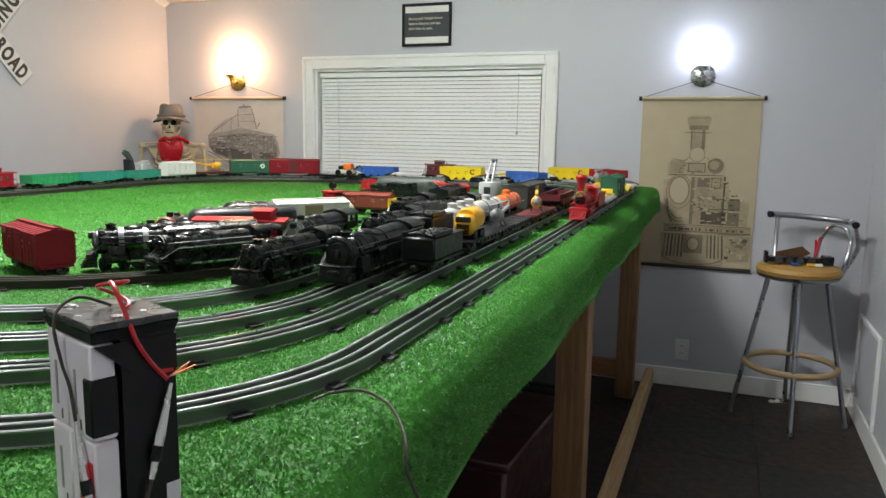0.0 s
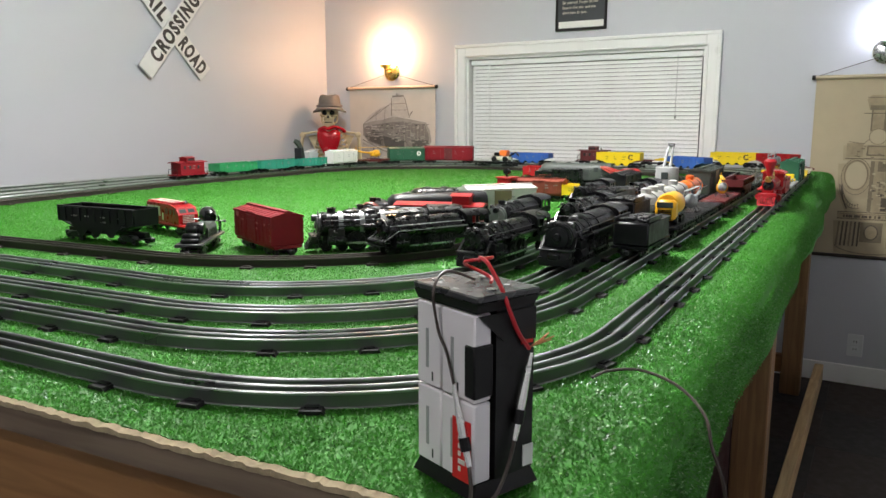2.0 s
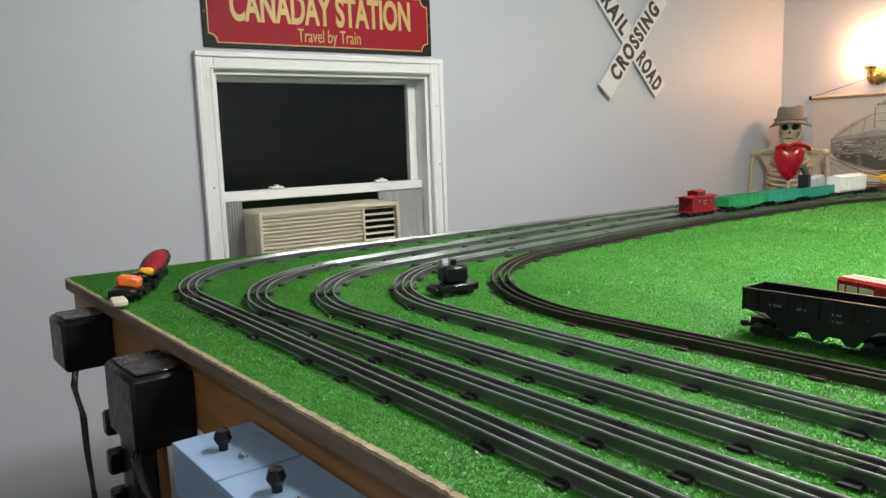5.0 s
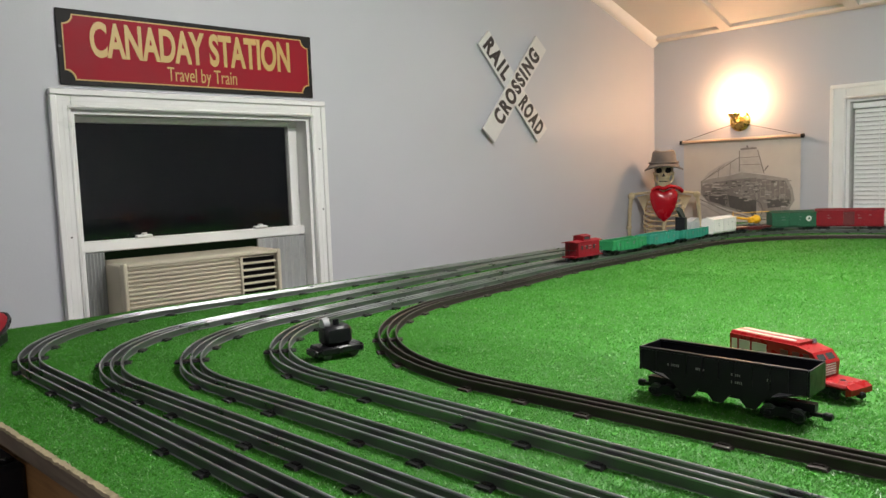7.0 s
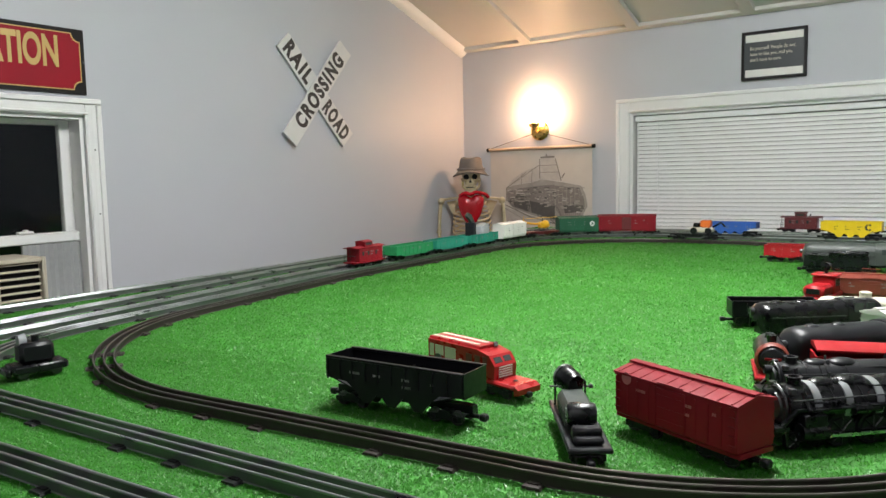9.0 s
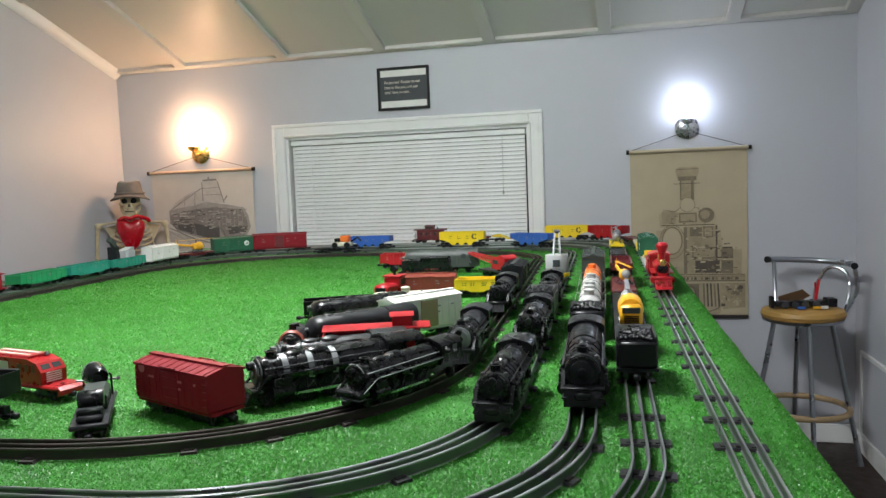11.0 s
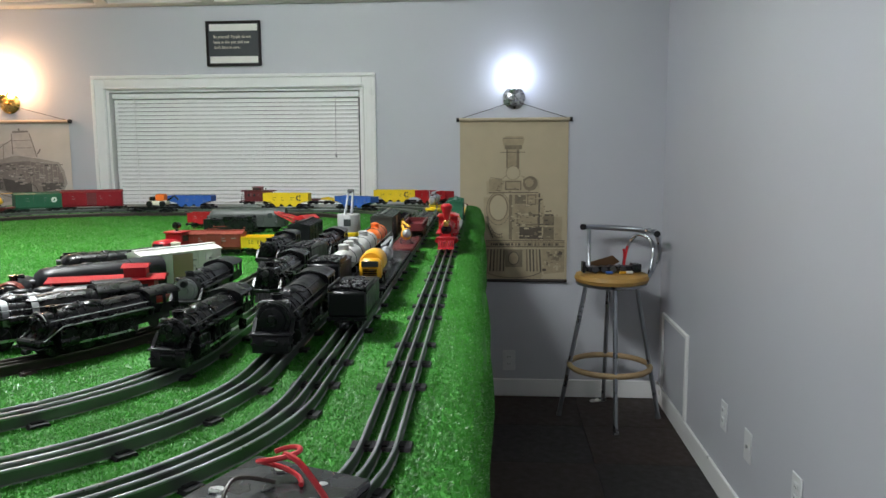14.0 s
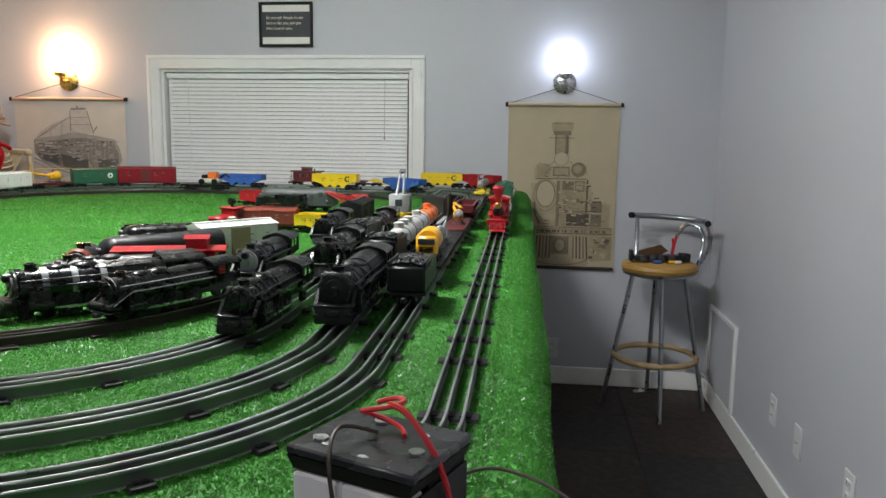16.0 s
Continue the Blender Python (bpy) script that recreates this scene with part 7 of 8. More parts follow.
# scroll posters: canvas, print in three inks, rod, bottom rod, cord
def poster(m, w, h, canvas, label, rod_mat):
    p = thing("scroll_poster", m, label, "poster")
    b = B()
    n = 14
    va = [[b.bm.verts.new((x, -h * k / n, 0.004 + 0.0025 * math.sin(k * 0.9 + (0.6 if x > 0 else 0)) * (k / n))) for x in (-w / 2, -w / 6, w / 6, w / 2)] for k in range(n + 1)]
    for r0, r1 in zip(va, va[1:]):
        for k in range(3):
            b.bm.faces.new((r0[k], r0[k + 1], r1[k + 1], r1[k]))
    ret = bmesh.ops.extrude_face_region(b.bm, geom=b.bm.faces[:])
    for v in ret["geom"]:
        if isinstance(v, bmesh.types.BMVert):
            v.co.z -= 0.0015
    b.done("canvas", canvas, p, smooth=False)
    B().cyl((-w / 2 - 0.004, 0.010, 0.010), (w / 2 + 0.004, 0.010, 0.010), 0.010, seg=14).done("rod", rod_mat, p)
    for s in (-1, 1):
        B().cyl((s * (w / 2 + 0.004), 0.010, 0.010), (s * (w / 2 + 0.019), 0.010, 0.010), 0.0115, seg=12).done("rod_cap", M_SIGNBLK, p)
    B().tube([(-w / 2 + 0.01, 0.018, 0.012), (-0.02, 0.100, 0.012), (0, 0.104, 0.012), (0.02, 0.100, 0.012), (w / 2 - 0.01, 0.018, 0.012)], 0.0018, 5).done("cord", M_WIRE_B, p)
    B().cyl((-w / 2, -h - 0.004, 0.008), (w / 2, -h - 0.004, 0.008), 0.009, seg=12).done("bottom_rod", M_BROWNEDGE, p)
    return p


class Ink:
    """Flat printed shapes on a poster, one mesh for each ink."""

    def __init__(self, p, z=0.0085):
        self.p, self.z, self.b = p, z, {}

    def _b(self, ink):
        return self.b.setdefault(ink, B())

    def poly(self, pts, ink, lift=0.0):
        b = self._b(ink)
        z = self.z + lift + {M_INK0: 0.0, M_INK1: 0.0, M_INK2: 0.0003, M_INK3: 0.0006, M_INKL0: -0.0002, M_INKL1: 0.0, M_INKL2: 0.0003, M_INKL3: 0.0006}.get(ink, 0.0009)
        b.bm.faces.new([b.bm.verts.new((x, y, z)) for x, y in pts])

    def rect(self, x0, x1, y0, y1, ink, lift=0.0):
        self.poly([(x0, y0), (x1, y0), (x1, y1), (x0, y1)], ink, lift)

    def disc(self, x, y, rx, ry, ink, a0=0, a1=360, lift=0.0):
        n = 22
        self.poly([(x + rx * math.cos(math.radians(a0 + (a1 - a0) * k / n)), y + ry * math.sin(math.radians(a0 + (a1 - a0) * k / n))) for k in range(n if a1 - a0 == 360 else n + 1)], ink, lift)

    def line(self, pts, t, ink, lift=0.0):
        for (x0, y0), (x1, y1) in zip(pts, pts[1:]):
            d = Vector((x1 - x0, y1 - y0)).normalized() * t / 2
            self.poly([(x0 - d.y, y0 + d.x), (x0 + d.y, y0 - d.x), (x1 + d.y, y1 - d.x), (x1 - d.y, y1 + d.x)], ink, lift)

    def ring(self, x, y, rx, ry, t, ink, a0=0, a1=360):
        n = 26
        self.line([(x + rx * math.cos(math.radians(a0 + (a1 - a0) * k / n)), y + ry * math.sin(math.radians(a0 + (a1 - a0) * k / n))) for k in range(n + 1)], t, ink)

    def finish(self, paper):
        for ink, b in self.b.items():
            b.done("printed_drawing", ink, self.p, smooth=False)


# right poster: an old engine seen from the front, drawn in sepia
PW, PH = 0.585, 0.865
po = poster(Matrix.Translation((-0.145, YB - 0.004, 1.530)) @ NORTH, PW, PH, M_CANVAS, "tall tan canvas scroll poster printed with an old steam engine", M_CANVAS)
k = Ink(po)
rk = random.Random(21)


def at(px, py):
    return ((px - 344) * 0.00104, -(py - 75) * 0.00106)


def box_(x0, y0, x1, y1, ink, lift=0.0):
    (a, b), (c, d) = at(x0, y0), at(x1, y1)
    k.rect(a, c, d, b, ink, lift)


def stroke(pts, t, ink, lift=0.0002):
    k.line([at(*p) for p in pts], t, ink, lift)


def oval(x, y, rx, ry, t, ink, a0=0, a1=360):
    c = at(x, y)
    k.ring(c[0], c[1], rx * 0.00104, ry * 0.00106, t, ink, a0, a1)


# soft tone under the engine
for pts in (((200, 376), (470, 366), (482, 440), (204, 446)), ((186, 462), (318, 458), (322, 690), (232, 690), (190, 590)), ((322, 450), (496, 450), (518, 690), (330, 690)), ((522, 560), (598, 560), (598, 690), (518, 690)), ((184, 728), (512, 728), (492, 880), (345, 896), (196, 880)), ((512, 728), (606, 728), (602, 850), (506, 860))):
    k.poly([at(*p) for p in pts], M_INK0, -0.0003)
# chimney, lamp, number plate
k.poly([at(*p) for p in ((283, 168), (300, 150), (388, 150), (397, 168), (386, 216), (296, 216))], M_INK1)
box_(298, 196, 384, 216, M_INK2)
stroke([(286, 160), (396, 160)], 0.004, M_INK2)
stroke([(274, 231), (402, 231)], 0.003, M_INK3)
box_(308, 216, 370, 312, M_INK1)
box_(358, 216, 372, 312, M_INK2)
box_(305, 216, 311, 312, M_INK2)
k.disc(*at(340, 336), 0.036, 0.036, M_CANVAS, lift=0.0003)
oval(340, 336, 36, 35, 0.003, M_INK2)
box_(215, 366, 284, 430, M_INK1)
k.disc(*at(430, 390), 0.040, 0.040, M_INK2)
k.disc(*at(424, 386), 0.024, 0.024, M_INK1, lift=0.0006)
box_(299, 376, 384, 424, M_INK2)
box_(305, 383, 378, 417, M_INK1, 0.0006)
stroke([(213, 437), (472, 437)], 0.004, M_INK3)
stroke([(222, 360), (284, 368), (300, 352), (390, 352), (400, 366)], 0.003, M_INK2)
# smokebox and curved braces
box_(322, 445, 480, 682, M_INK1, -0.0002)
k.disc(*at(262, 520), 0.060, 0.085, M_INK1)
k.disc(*at(264, 514), 0.046, 0.066, M_CANVAS, lift=0.0003)
oval(264, 514, 48, 68, 0.004, M_INK2)
oval(264, 520, 62, 84, 0.003, M_INK2)
oval(270, 545, 72, 125, 0.005, M_INK2, 185, 285)
oval(270, 545, 60, 108, 0.003, M_INK3, 185, 285)
for i in range(10):
    a_ = math.radians(190 + i * 10)
    c_ = at(270, 545)
    k.line([(c_[0] + 0.060 * math.cos(a_), c_[1] + 0.108 * math.sin(a_)), (c_[0] + 0.074 * math.cos(a_), c_[1] + 0.130 * math.sin(a_))], 0.003, M_INK2)
stroke([(205, 560), (216, 625), (236, 672)], 0.006, M_INK3)
# machinery
for x0, y0, x1, y1, ink in ((350, 450, 408, 494, M_INK2), (415, 446, 462, 500, M_INK2), (421, 452, 456, 494, M_INK1), (320, 448, 336, 680, M_INK2), (375, 615, 492, 676, M_INK3), (360, 548, 476, 606, M_INK2), (368, 556, 468, 598, M_INK1), (500, 556, 556, 606, M_INK2), (500, 615, 556, 680, M_INK2), (560, 622, 592, 686, M_INK1), (474, 440, 482, 680, M_INK3), (506, 548, 552, 556, M_INK3)):
    box_(x0, y0, x1, y1, ink, 0.0007 if ink is M_INK1 else 0.0)
for i in range(90):
    x, y = rk.uniform(325, 490), rk.uniform(445, 670)
    w_, h_ = rk.uniform(3, 26), rk.uniform(2, 9)
    box_(x, y, x + w_, y + h_, rk.choice((M_INK1, M_CANVAS, M_INK2, M_INK2, M_INK3)), rk.uniform(0.0004, 0.0010))
for i in range(26):
    x, y = rk.uniform(482, 575), rk.uniform(500, 675)
    box_(x, y, x + rk.uniform(3, 24), y + rk.uniform(2, 8), rk.choice((M_INK1, M_INK2, M_INK3)), rk.uniform(0.0004, 0.0010))
for i in range(20):
    x, y = rk.uniform(218, 460), rk.uniform(368, 428)
    box_(x, y, x + rk.uniform(3, 16), y + rk.uniform(2, 6), rk.choice((M_INK1, M_INK2, M_INK2)), rk.uniform(0.0004, 0.0010))
# beam, pilot bars, wheels
box_(198, 684, 612, 722, M_INK1)
for y in (685, 694, 716):
    stroke([(198, y), (612, y)], 0.003, M_INK2 if y == 694 else M_INK3)
for i in range(60):
    x = rk.uniform(215, 590)
    box_(x, 699, x + rk.uniform(2, 10), 711, rk.choice((M_INK2, M_INK3)))
for i in range(17):
    x = 206 + i * 17
    if not 292 < x < 400:
        k.poly([at(x, 730), at(x + 8, 730), at(x + 8 + (x - 345) * 0.05, 846), at(x + (x - 345) * 0.05, 846)], M_INK3 if i % 3 else M_INK2)
box_(300, 732, 392, 824, M_INK2)
k.disc(*at(346, 778), 0.026, 0.032, M_INK1, lift=0.0006)
oval(346, 778, 28, 34, 0.004, M_INK3)
box_(492, 728, 612, 850, M_INK1)
for i in range(34):
    x, y = rk.uniform(494, 590), rk.uniform(735, 835)
    box_(x, y, x + rk.uniform(4, 20), y + rk.uniform(4, 20), rk.choice((M_INK2, M_INK2, M_INK3, M_CANVAS)), rk.uniform(0.0002, 0.0006))
oval(345, 836, 150, 44, 0.006, M_INK2, 190, 350)
stroke([(200, 872), (345, 886), (500, 868)], 0.004, M_INK1)
k.finish(M_CANVAS)

# left poster: a long engine in three-quarter view, warm grey
PW, PH = 0.690, 0.560
po = poster(Matrix.Translation((-2.990, YB - 0.004, 1.540)) @ NORTH, PW, PH, M_CANVAS_L, "wide pale canvas scroll poster printed with a large steam engine", M_ROD)
k = Ink(po)
rk = random.Random(22)
# roof line and smoke, long dark side, stack and dome, front, wheels, rails


def lp(px, py):
    return ((px - 686) * 0.00143, -(py - 85) * 0.00143)


def wash(pts, ink, lift=0.0):
    k.poly([lp(*q) for q in pts], ink, lift)


def run(pts, t, ink, lift=0.0):
    k.line([lp(*q) for q in pts], t, ink, lift)


wash([(524, 246), (560, 205), (620, 172), (690, 150), (690, 212), (600, 232)], M_INKL0)
wash([(690, 124), (704, 112), (744, 108), (762, 122), (776, 160), (790, 216), (690, 214)], M_INKL0)
wash([(520, 330), (560, 340), (660, 366), (720, 384), (560, 410), (505, 398)], M_INKL0)
wash([(524, 246), (560, 234), (640, 224), (700, 210), (790, 222), (880, 238), (900, 275), (908, 322), (890, 352), (892, 392), (760, 388), (650, 360), (560, 334), (526, 300)], M_INKL1)
wash([(530, 262), (600, 246), (690, 236), (760, 232), (760, 380), (650, 352), (560, 328), (530, 298)], M_INKL2)
wash([(762, 236), (872, 246), (892, 290), (896, 322), (880, 346), (880, 372), (800, 376), (766, 340)], M_INKL2, 0.0002)
wash([(640, 300), (760, 322), (760, 378), (650, 350)], M_INKL3)
wash([(560, 300), (630, 302), (630, 342), (565, 326)], M_INKL3)
wash([(800, 318), (890, 318), (884, 344), (806, 352)], M_INKL3)
for a_, b_, t_ in (((524, 246), (690, 148), 0.004), ((546, 232), (628, 176), 0.003), ((690, 124), (690, 206), 0.006), ((764, 124), (790, 216), 0.006), ((694, 118), (760, 116), 0.010), ((722, 104), (722, 120), 0.010), ((690, 152), (770, 150), 0.003), ((690, 180), (780, 180), 0.003), ((792, 205), (806, 186), 0.008), ((526, 246), (526, 300), 0.005), ((600, 232), (604, 180), 0.003), ((650, 224), (654, 164), 0.003)):
    run([a_, b_], t_, M_INKL2, 0.0004)
for i in range(7):
    c_ = lp(556 + i * 34, 304 + i * 9)
    k.ring(c_[0], c_[1], 0.016 + 0.003 * i, 0.024 + 0.004 * i, 0.004, M_INKL1 if i % 2 else M_INKL3)
for i in range(200):
    t = rk.random()
    x = 532 + 350 * t
    y = 246 - 14 * t + rk.random() * (60 + 60 * t)
    w_, h_ = rk.uniform(4, 26), rk.uniform(1.5, 7)
    (x0, y0), (x1, y1) = lp(x, y), lp(min(x + w_, 900), y + h_)
    k.rect(x0, x1, y1, y0, rk.choice((M_INKL0, M_INKL1, M_INKL1, M_INKL2, M_INKL3)), rk.uniform(0.0005, 0.0009))
for i in range(9):
    run([(806 + i * 9, 352 - i), (802 + i * 9, 386 - i)], 0.003, M_INKL1, 0.001)
for i in range(10):
    run([(700 + i * 19, 246), (700 + i * 19, 300 + i * 3)], 0.0025, M_INKL1, 0.001)
run([(520, 318), (640, 368), (760, 396), (905, 400)], 0.006, M_INKL2)
run([(515, 332), (620, 384)], 0.004, M_INKL1)
k.finish(M_CANVAS_L)

# ---- seated skeleton decoration, one plain shape ----
b = B()
b.ball((0, 0.006, 0.322), 0.060, (0.84, 1.08, 0.98), 22)
b.ball((0, -0.034, 0.276), 0.032, (1.0, 0.80, 0.95), 14)
b.prism([(-0.031, 0.262), (-0.026, 0.234), (-0.014, 0.222), (0.014, 0.222), (0.026, 0.234), (0.031, 0.262), (0.022, 0.262), (0.016, 0.246), (-0.016, 0.246), (-0.022, 0.262)], "y", -0.060, -0.030)
for s_ in (-1, 1):
    b.ball((s_ * 0.0215, -0.051, 0.310), 0.0165, (1.0, 0.55, 0.95), 12, mi=3)
    b.tube([(s_ * 0.006, -0.060, 0.328), (s_ * 0.022, -0.061, 0.331), (s_ * 0.042, -0.044, 0.322)], 0.006, 6)
    b.tube([(s_ * 0.018, -0.058, 0.290), (s_ * 0.038, -0.046, 0.290), (s_ * 0.050, -0.015, 0.297)], 0.0065, 6)
    b.tube([(s_ * 0.027, -0.045, 0.240), (s_ * 0.044, -0.012, 0.258), (s_ * 0.046, 0.000, 0.290)], 0.0068, 6)
b.prism([(-0.0075, 0.278), (0.0075, 0.278), (0, 0.298)], "y", -0.0640, -0.052, mi=3)
b.box(-0.023, 0.023, -0.0600, -0.0540, 0.2500, 0.2548, mi=3)
for k in range(7):
    b.box(-0.0215 + k * 0.0063, -0.0167 + k * 0.0063, -0.0628, -0.0560, 0.2552, 0.2650).box(-0.0205 + k * 0.0060, -0.0160 + k * 0.0060, -0.0622, -0.0560, 0.2400, 0.2495)
b.tube([(0, 0.01, 0.25), (0, 0.015, 0.20), (0, 0.03, 0.05), (0, 0.03, -0.15)], 0.014, 8)
for i in range(9):
    z = 0.170 - i * 0.026
    r = 0.070 + 0.034 * math.sin((i + 1) / 9 * 2.3)
    b.tube([(r * math.sin(a), 0.03 - r * 0.72 * math.cos(a), z - 0.024 * math.cos(a)) for a in np.linspace(-2.8, 2.8, 20)], 0.0052, 6)
b.box(-0.011, 0.011, -0.050, -0.040, -0.02, 0.17, 0.004)
for s_ in (-1, 1):
    b.tube([(0, -0.035, 0.180), (s_ * 0.06, -0.020, 0.196), (s_ * 0.115, 0.0, 0.192), (s_ * 0.158, 0.01, 0.186)], 0.0075, 7)
    b.ball((s_ * 0.166, 0.008, 0.178), 0.0200, (1.0, 0.9, 0.95), 10)
    b.prism([(s_ * 0.070, 0.185), (s_ * 0.140, 0.172), (s_ * 0.100, 0.090)], "y", 0.035, 0.042)
    b.tube([(s_ * 0.168, 0.008, 0.176), (s_ * 0.176, 0.002, 0.10), (s_ * 0.180, -0.005, 0.02), (s_ * 0.174, -0.01, -0.10)], 0.0105, 8)
    b.ball((s_ * 0.180, -0.005, 0.010), 0.0150, (1, 1, 0.8), 8)
# hat with a pinched crown, red satin bib
n = 28
prof = [(0.098, 0.318), (0.100, 0.324), (0.086, 0.334), (0.072, 0.342), (0.071, 0.366), (0.067, 0.392), (0.060, 0.408), (0.044, 0.414), (0.020, 0.404), (0.0, 0.400)]
rings = []
for r, z in prof:
    ring = []
    for k in range(n):
        a = k * math.tau / n
        pinch = 1 - (0.10 * max(0, math.cos(2 * a)) if z > 0.36 else 0)
        dip = (-0.010 * math.cos(2 * a) if r > 0.08 else 0.004 * math.cos(2 * a + 0.4) if z > 0.38 else 0)
        ring.append(b.bm.verts.new((r * math.cos(a) * pinch, 0.004 + r * 1.08 * math.sin(a), z + dip)))
    rings.append(ring)
for r0, r1 in zip(rings, rings[1:]):
    for k in range(n):
        b.bm.faces.new((r0[k], r0[(k + 1) % n], r1[(k + 1) % n], r1[k])).material_index = 1
b.tube([(0.0725 * math.cos(a), 0.004 + 0.078 * math.sin(a), 0.350) for a in np.linspace(0, math.tau, 24)[:-1]], 0.0065, 6, True, mi=1)
heart = [(0.0, 0.040), (0.030, 0.066), (0.055, 0.110), (0.068, 0.155), (0.070, 0.190), (0.054, 0.212), (0.026, 0.212), (0.0, 0.196), (-0.026, 0.212), (-0.054, 0.212), (-0.070, 0.190), (-0.068, 0.155), (-0.055, 0.110), (-0.030, 0.066)]
for k, (scale_, y_) in enumerate(((1.0, -0.056), (0.93, -0.064), (0.72, -0.071), (0.40, -0.074))):
    ring = [b.bm.verts.new((x * scale_, y_ + 0.003 * math.sin(9 * z), 0.140 + (z - 0.140) * scale_)) for x, z in heart]
    if k:
        for i in range(len(heart)):
            b.bm.faces.new((last[i], last[(i + 1) % len(heart)], ring[(i + 1) % len(heart)], ring[i])).material_index = 2
    last = ring
b.bm.faces.new(last).material_index = 2
b.tube(bend([(-0.060, -0.052, 0.205), (-0.030, -0.066, 0.222), (0.0, -0.070, 0.216), (0.034, -0.062, 0.226), (0.075, -0.040, 0.214), (0.092, -0.020, 0.198)]), 0.0105, 7, mi=2)
b.box(-0.11, 0.11, -0.03, 0.09, -0.20, -0.10, 0.02)
sk = b.done("skeleton_decoration", [M_BONE, M_HAT, M_SHINYRED, M_DARK])
sk.matrix_basis = pose(-3.350, 4.035, 1.040, 0, 0, 30) @ Matrix.Diagonal((1.12, 1.12, 1.12, 1))
tagged(sk, "plastic skeleton decoration wearing a grey hat and red bib", "skeleton")
st = thing("corner_stand", pose(-3.345, 4.035, 0), "dark stand in the corner under the skeleton", "stand")
B().box(-0.16, 0.16, -0.14, 0.14, 0.786, 0.814, 0.004).done("top", M_DARK, st)
for x in (-0.14, 0.14):
    for y in (-0.12, 0.12):
        B().box(x - 0.015, x + 0.015, y - 0.015, y + 0.015, 0, 0.786).done("leg", M_DARK, st)

# grey scoop load riding in the third gondola
ch = thing("toy_scoop", on(R4, -2.52, 2.855) @ pose(0, 0, 0.030), "grey plastic toy scoop with a curved arm in a gondola", "toy load")
B().prism([(-0.100, 0.098), (-0.088, 0.112), (-0.066, 0.104), (-0.044, 0.078), (-0.032, 0.042), (-0.026, 0.0), (-0.046, 0.0), (-0.052, 0.036), (-0.064, 0.066), (-0.080, 0.084)], "y", -0.006, 0.006).done("arm", M_OLIVE, ch, "dark grey curved arm")
B().prism([(-0.020, 0.0), (-0.014, 0.050), (0.052, 0.062), (0.060, 0.0)], "y", -0.019, 0.019).done("bucket", M_GREY, ch)
for x in (-0.004, 0.016, 0.036):
    B().box(x, x + 0.006, -0.0205, 0.0205, 0.002, 0.050, 0.001).done("rib", M_GREY, ch)
B().box(0.0, 0.055, -0.022, 0.022, 0.003, 0.050, 0.003).done("bin", M_GREY, ch)
B().box(-0.075, -0.055, -0.02, 0.02, 0.003, 0.07).done("support", M_DKGREY, ch)

# ---- bar stool with clutter ----
sx, sy_ = 0.345, 3.93
stool = thing("bar_stool", pose(sx, sy_, 0, 0, 0, 8), "chrome bar stool with mustard cushion and tan foot ring", "stool")
SH = 0.705
B().lathe([(0, SH), (0.150, SH), (0.178, SH + 0.010), (0.186, SH + 0.028), (0.178, SH + 0.045), (0.13, SH + 0.056), (0, SH + 0.060)], seg=32).done("seat_cushion", M_CUSHION, stool, "mustard yellow vinyl cushion")
B().lathe([(0, SH - 0.012), (0.155, SH - 0.012), (0.178, SH - 0.004), (0.182, SH + 0.008), (0.15, SH + 0.002), (0, SH + 0.001)], seg=32).done("seat_rim", M_CHROME, stool)
for a in (-10, 80, 170, 262):
    c, s_ = math.cos(math.radians(a)), math.sin(math.radians(a))
    B().tube([(0.125 * c, 0.125 * s_, SH - 0.012), (0.252 * c, 0.252 * s_, 0.012)], 0.0115, 10).cyl((0.252 * c, 0.252 * s_, 0.0), (0.252 * c, 0.252 * s_, 0.014), 0.014, seg=10).done("leg", M_CHROME, stool)
B().tube([(0.203 * math.cos(a), 0.203 * math.sin(a), 0.275) for a in np.linspace(0, math.tau, 40)[:-1]], 0.0145, 10, True).done("foot_ring", M_TANRING, stool, "tan wrapped foot ring")
back = [(0.030 + 0.205 * math.cos(a), 0.03 + 0.175 * math.sin(a), SH + 0.262 - 0.012 * math.cos(a)) for a in np.linspace(math.radians(-26), math.radians(132), 20)]
rail_ = B().tube(back, 0.0150, 10).done("back_rail", M_CHROME, stool)
for p_, q_ in ((back[0], back[1]), (back[-1], back[-2])):
    p_, q_ = Vector(p_), Vector(q_)
    d_ = (p_ - q_).normalized()
    B().cyl(p_ - d_ * 0.006, p_ + d_ * 0.010, 0.0160, seg=12).done("end_cap", M_BLACK_SATIN, rail_, "black plastic end cap")
B().tube(bend([(-0.085, 0.100, SH), (-0.078, 0.150, SH + 0.13), (-0.074, 0.174, SH + 0.258)]), 0.0095, 8).done("back_post", M_CHROME, stool)
B().tube(bend([(0.095, 0.120, SH + 0.05), (0.112, 0.110, SH + 0.16), (0.150, 0.080, SH + 0.232), (0.198, 0.030, SH + 0.222), (0.213, 0.000, SH + 0.165), (0.196, -0.020, SH + 0.085), (0.178, -0.025, SH + 0.01)]), 0.0095, 8).done("back_loop", M_CHROME, stool)
B().tube(bend([(0.212, -0.046, SH + 0.250), (0.236, -0.030, SH + 0.150), (0.205, -0.015, SH + 0.060), (0.172, -0.005, SH)]), 0.0095, 8).done("back_post", M_CHROME, stool)
sc = thing("paper_scrap", pose(0.310, 4.172, 0.0005, 0, 0, 25), "small white crumpled paper scrap on the dark floor", "paper scrap")
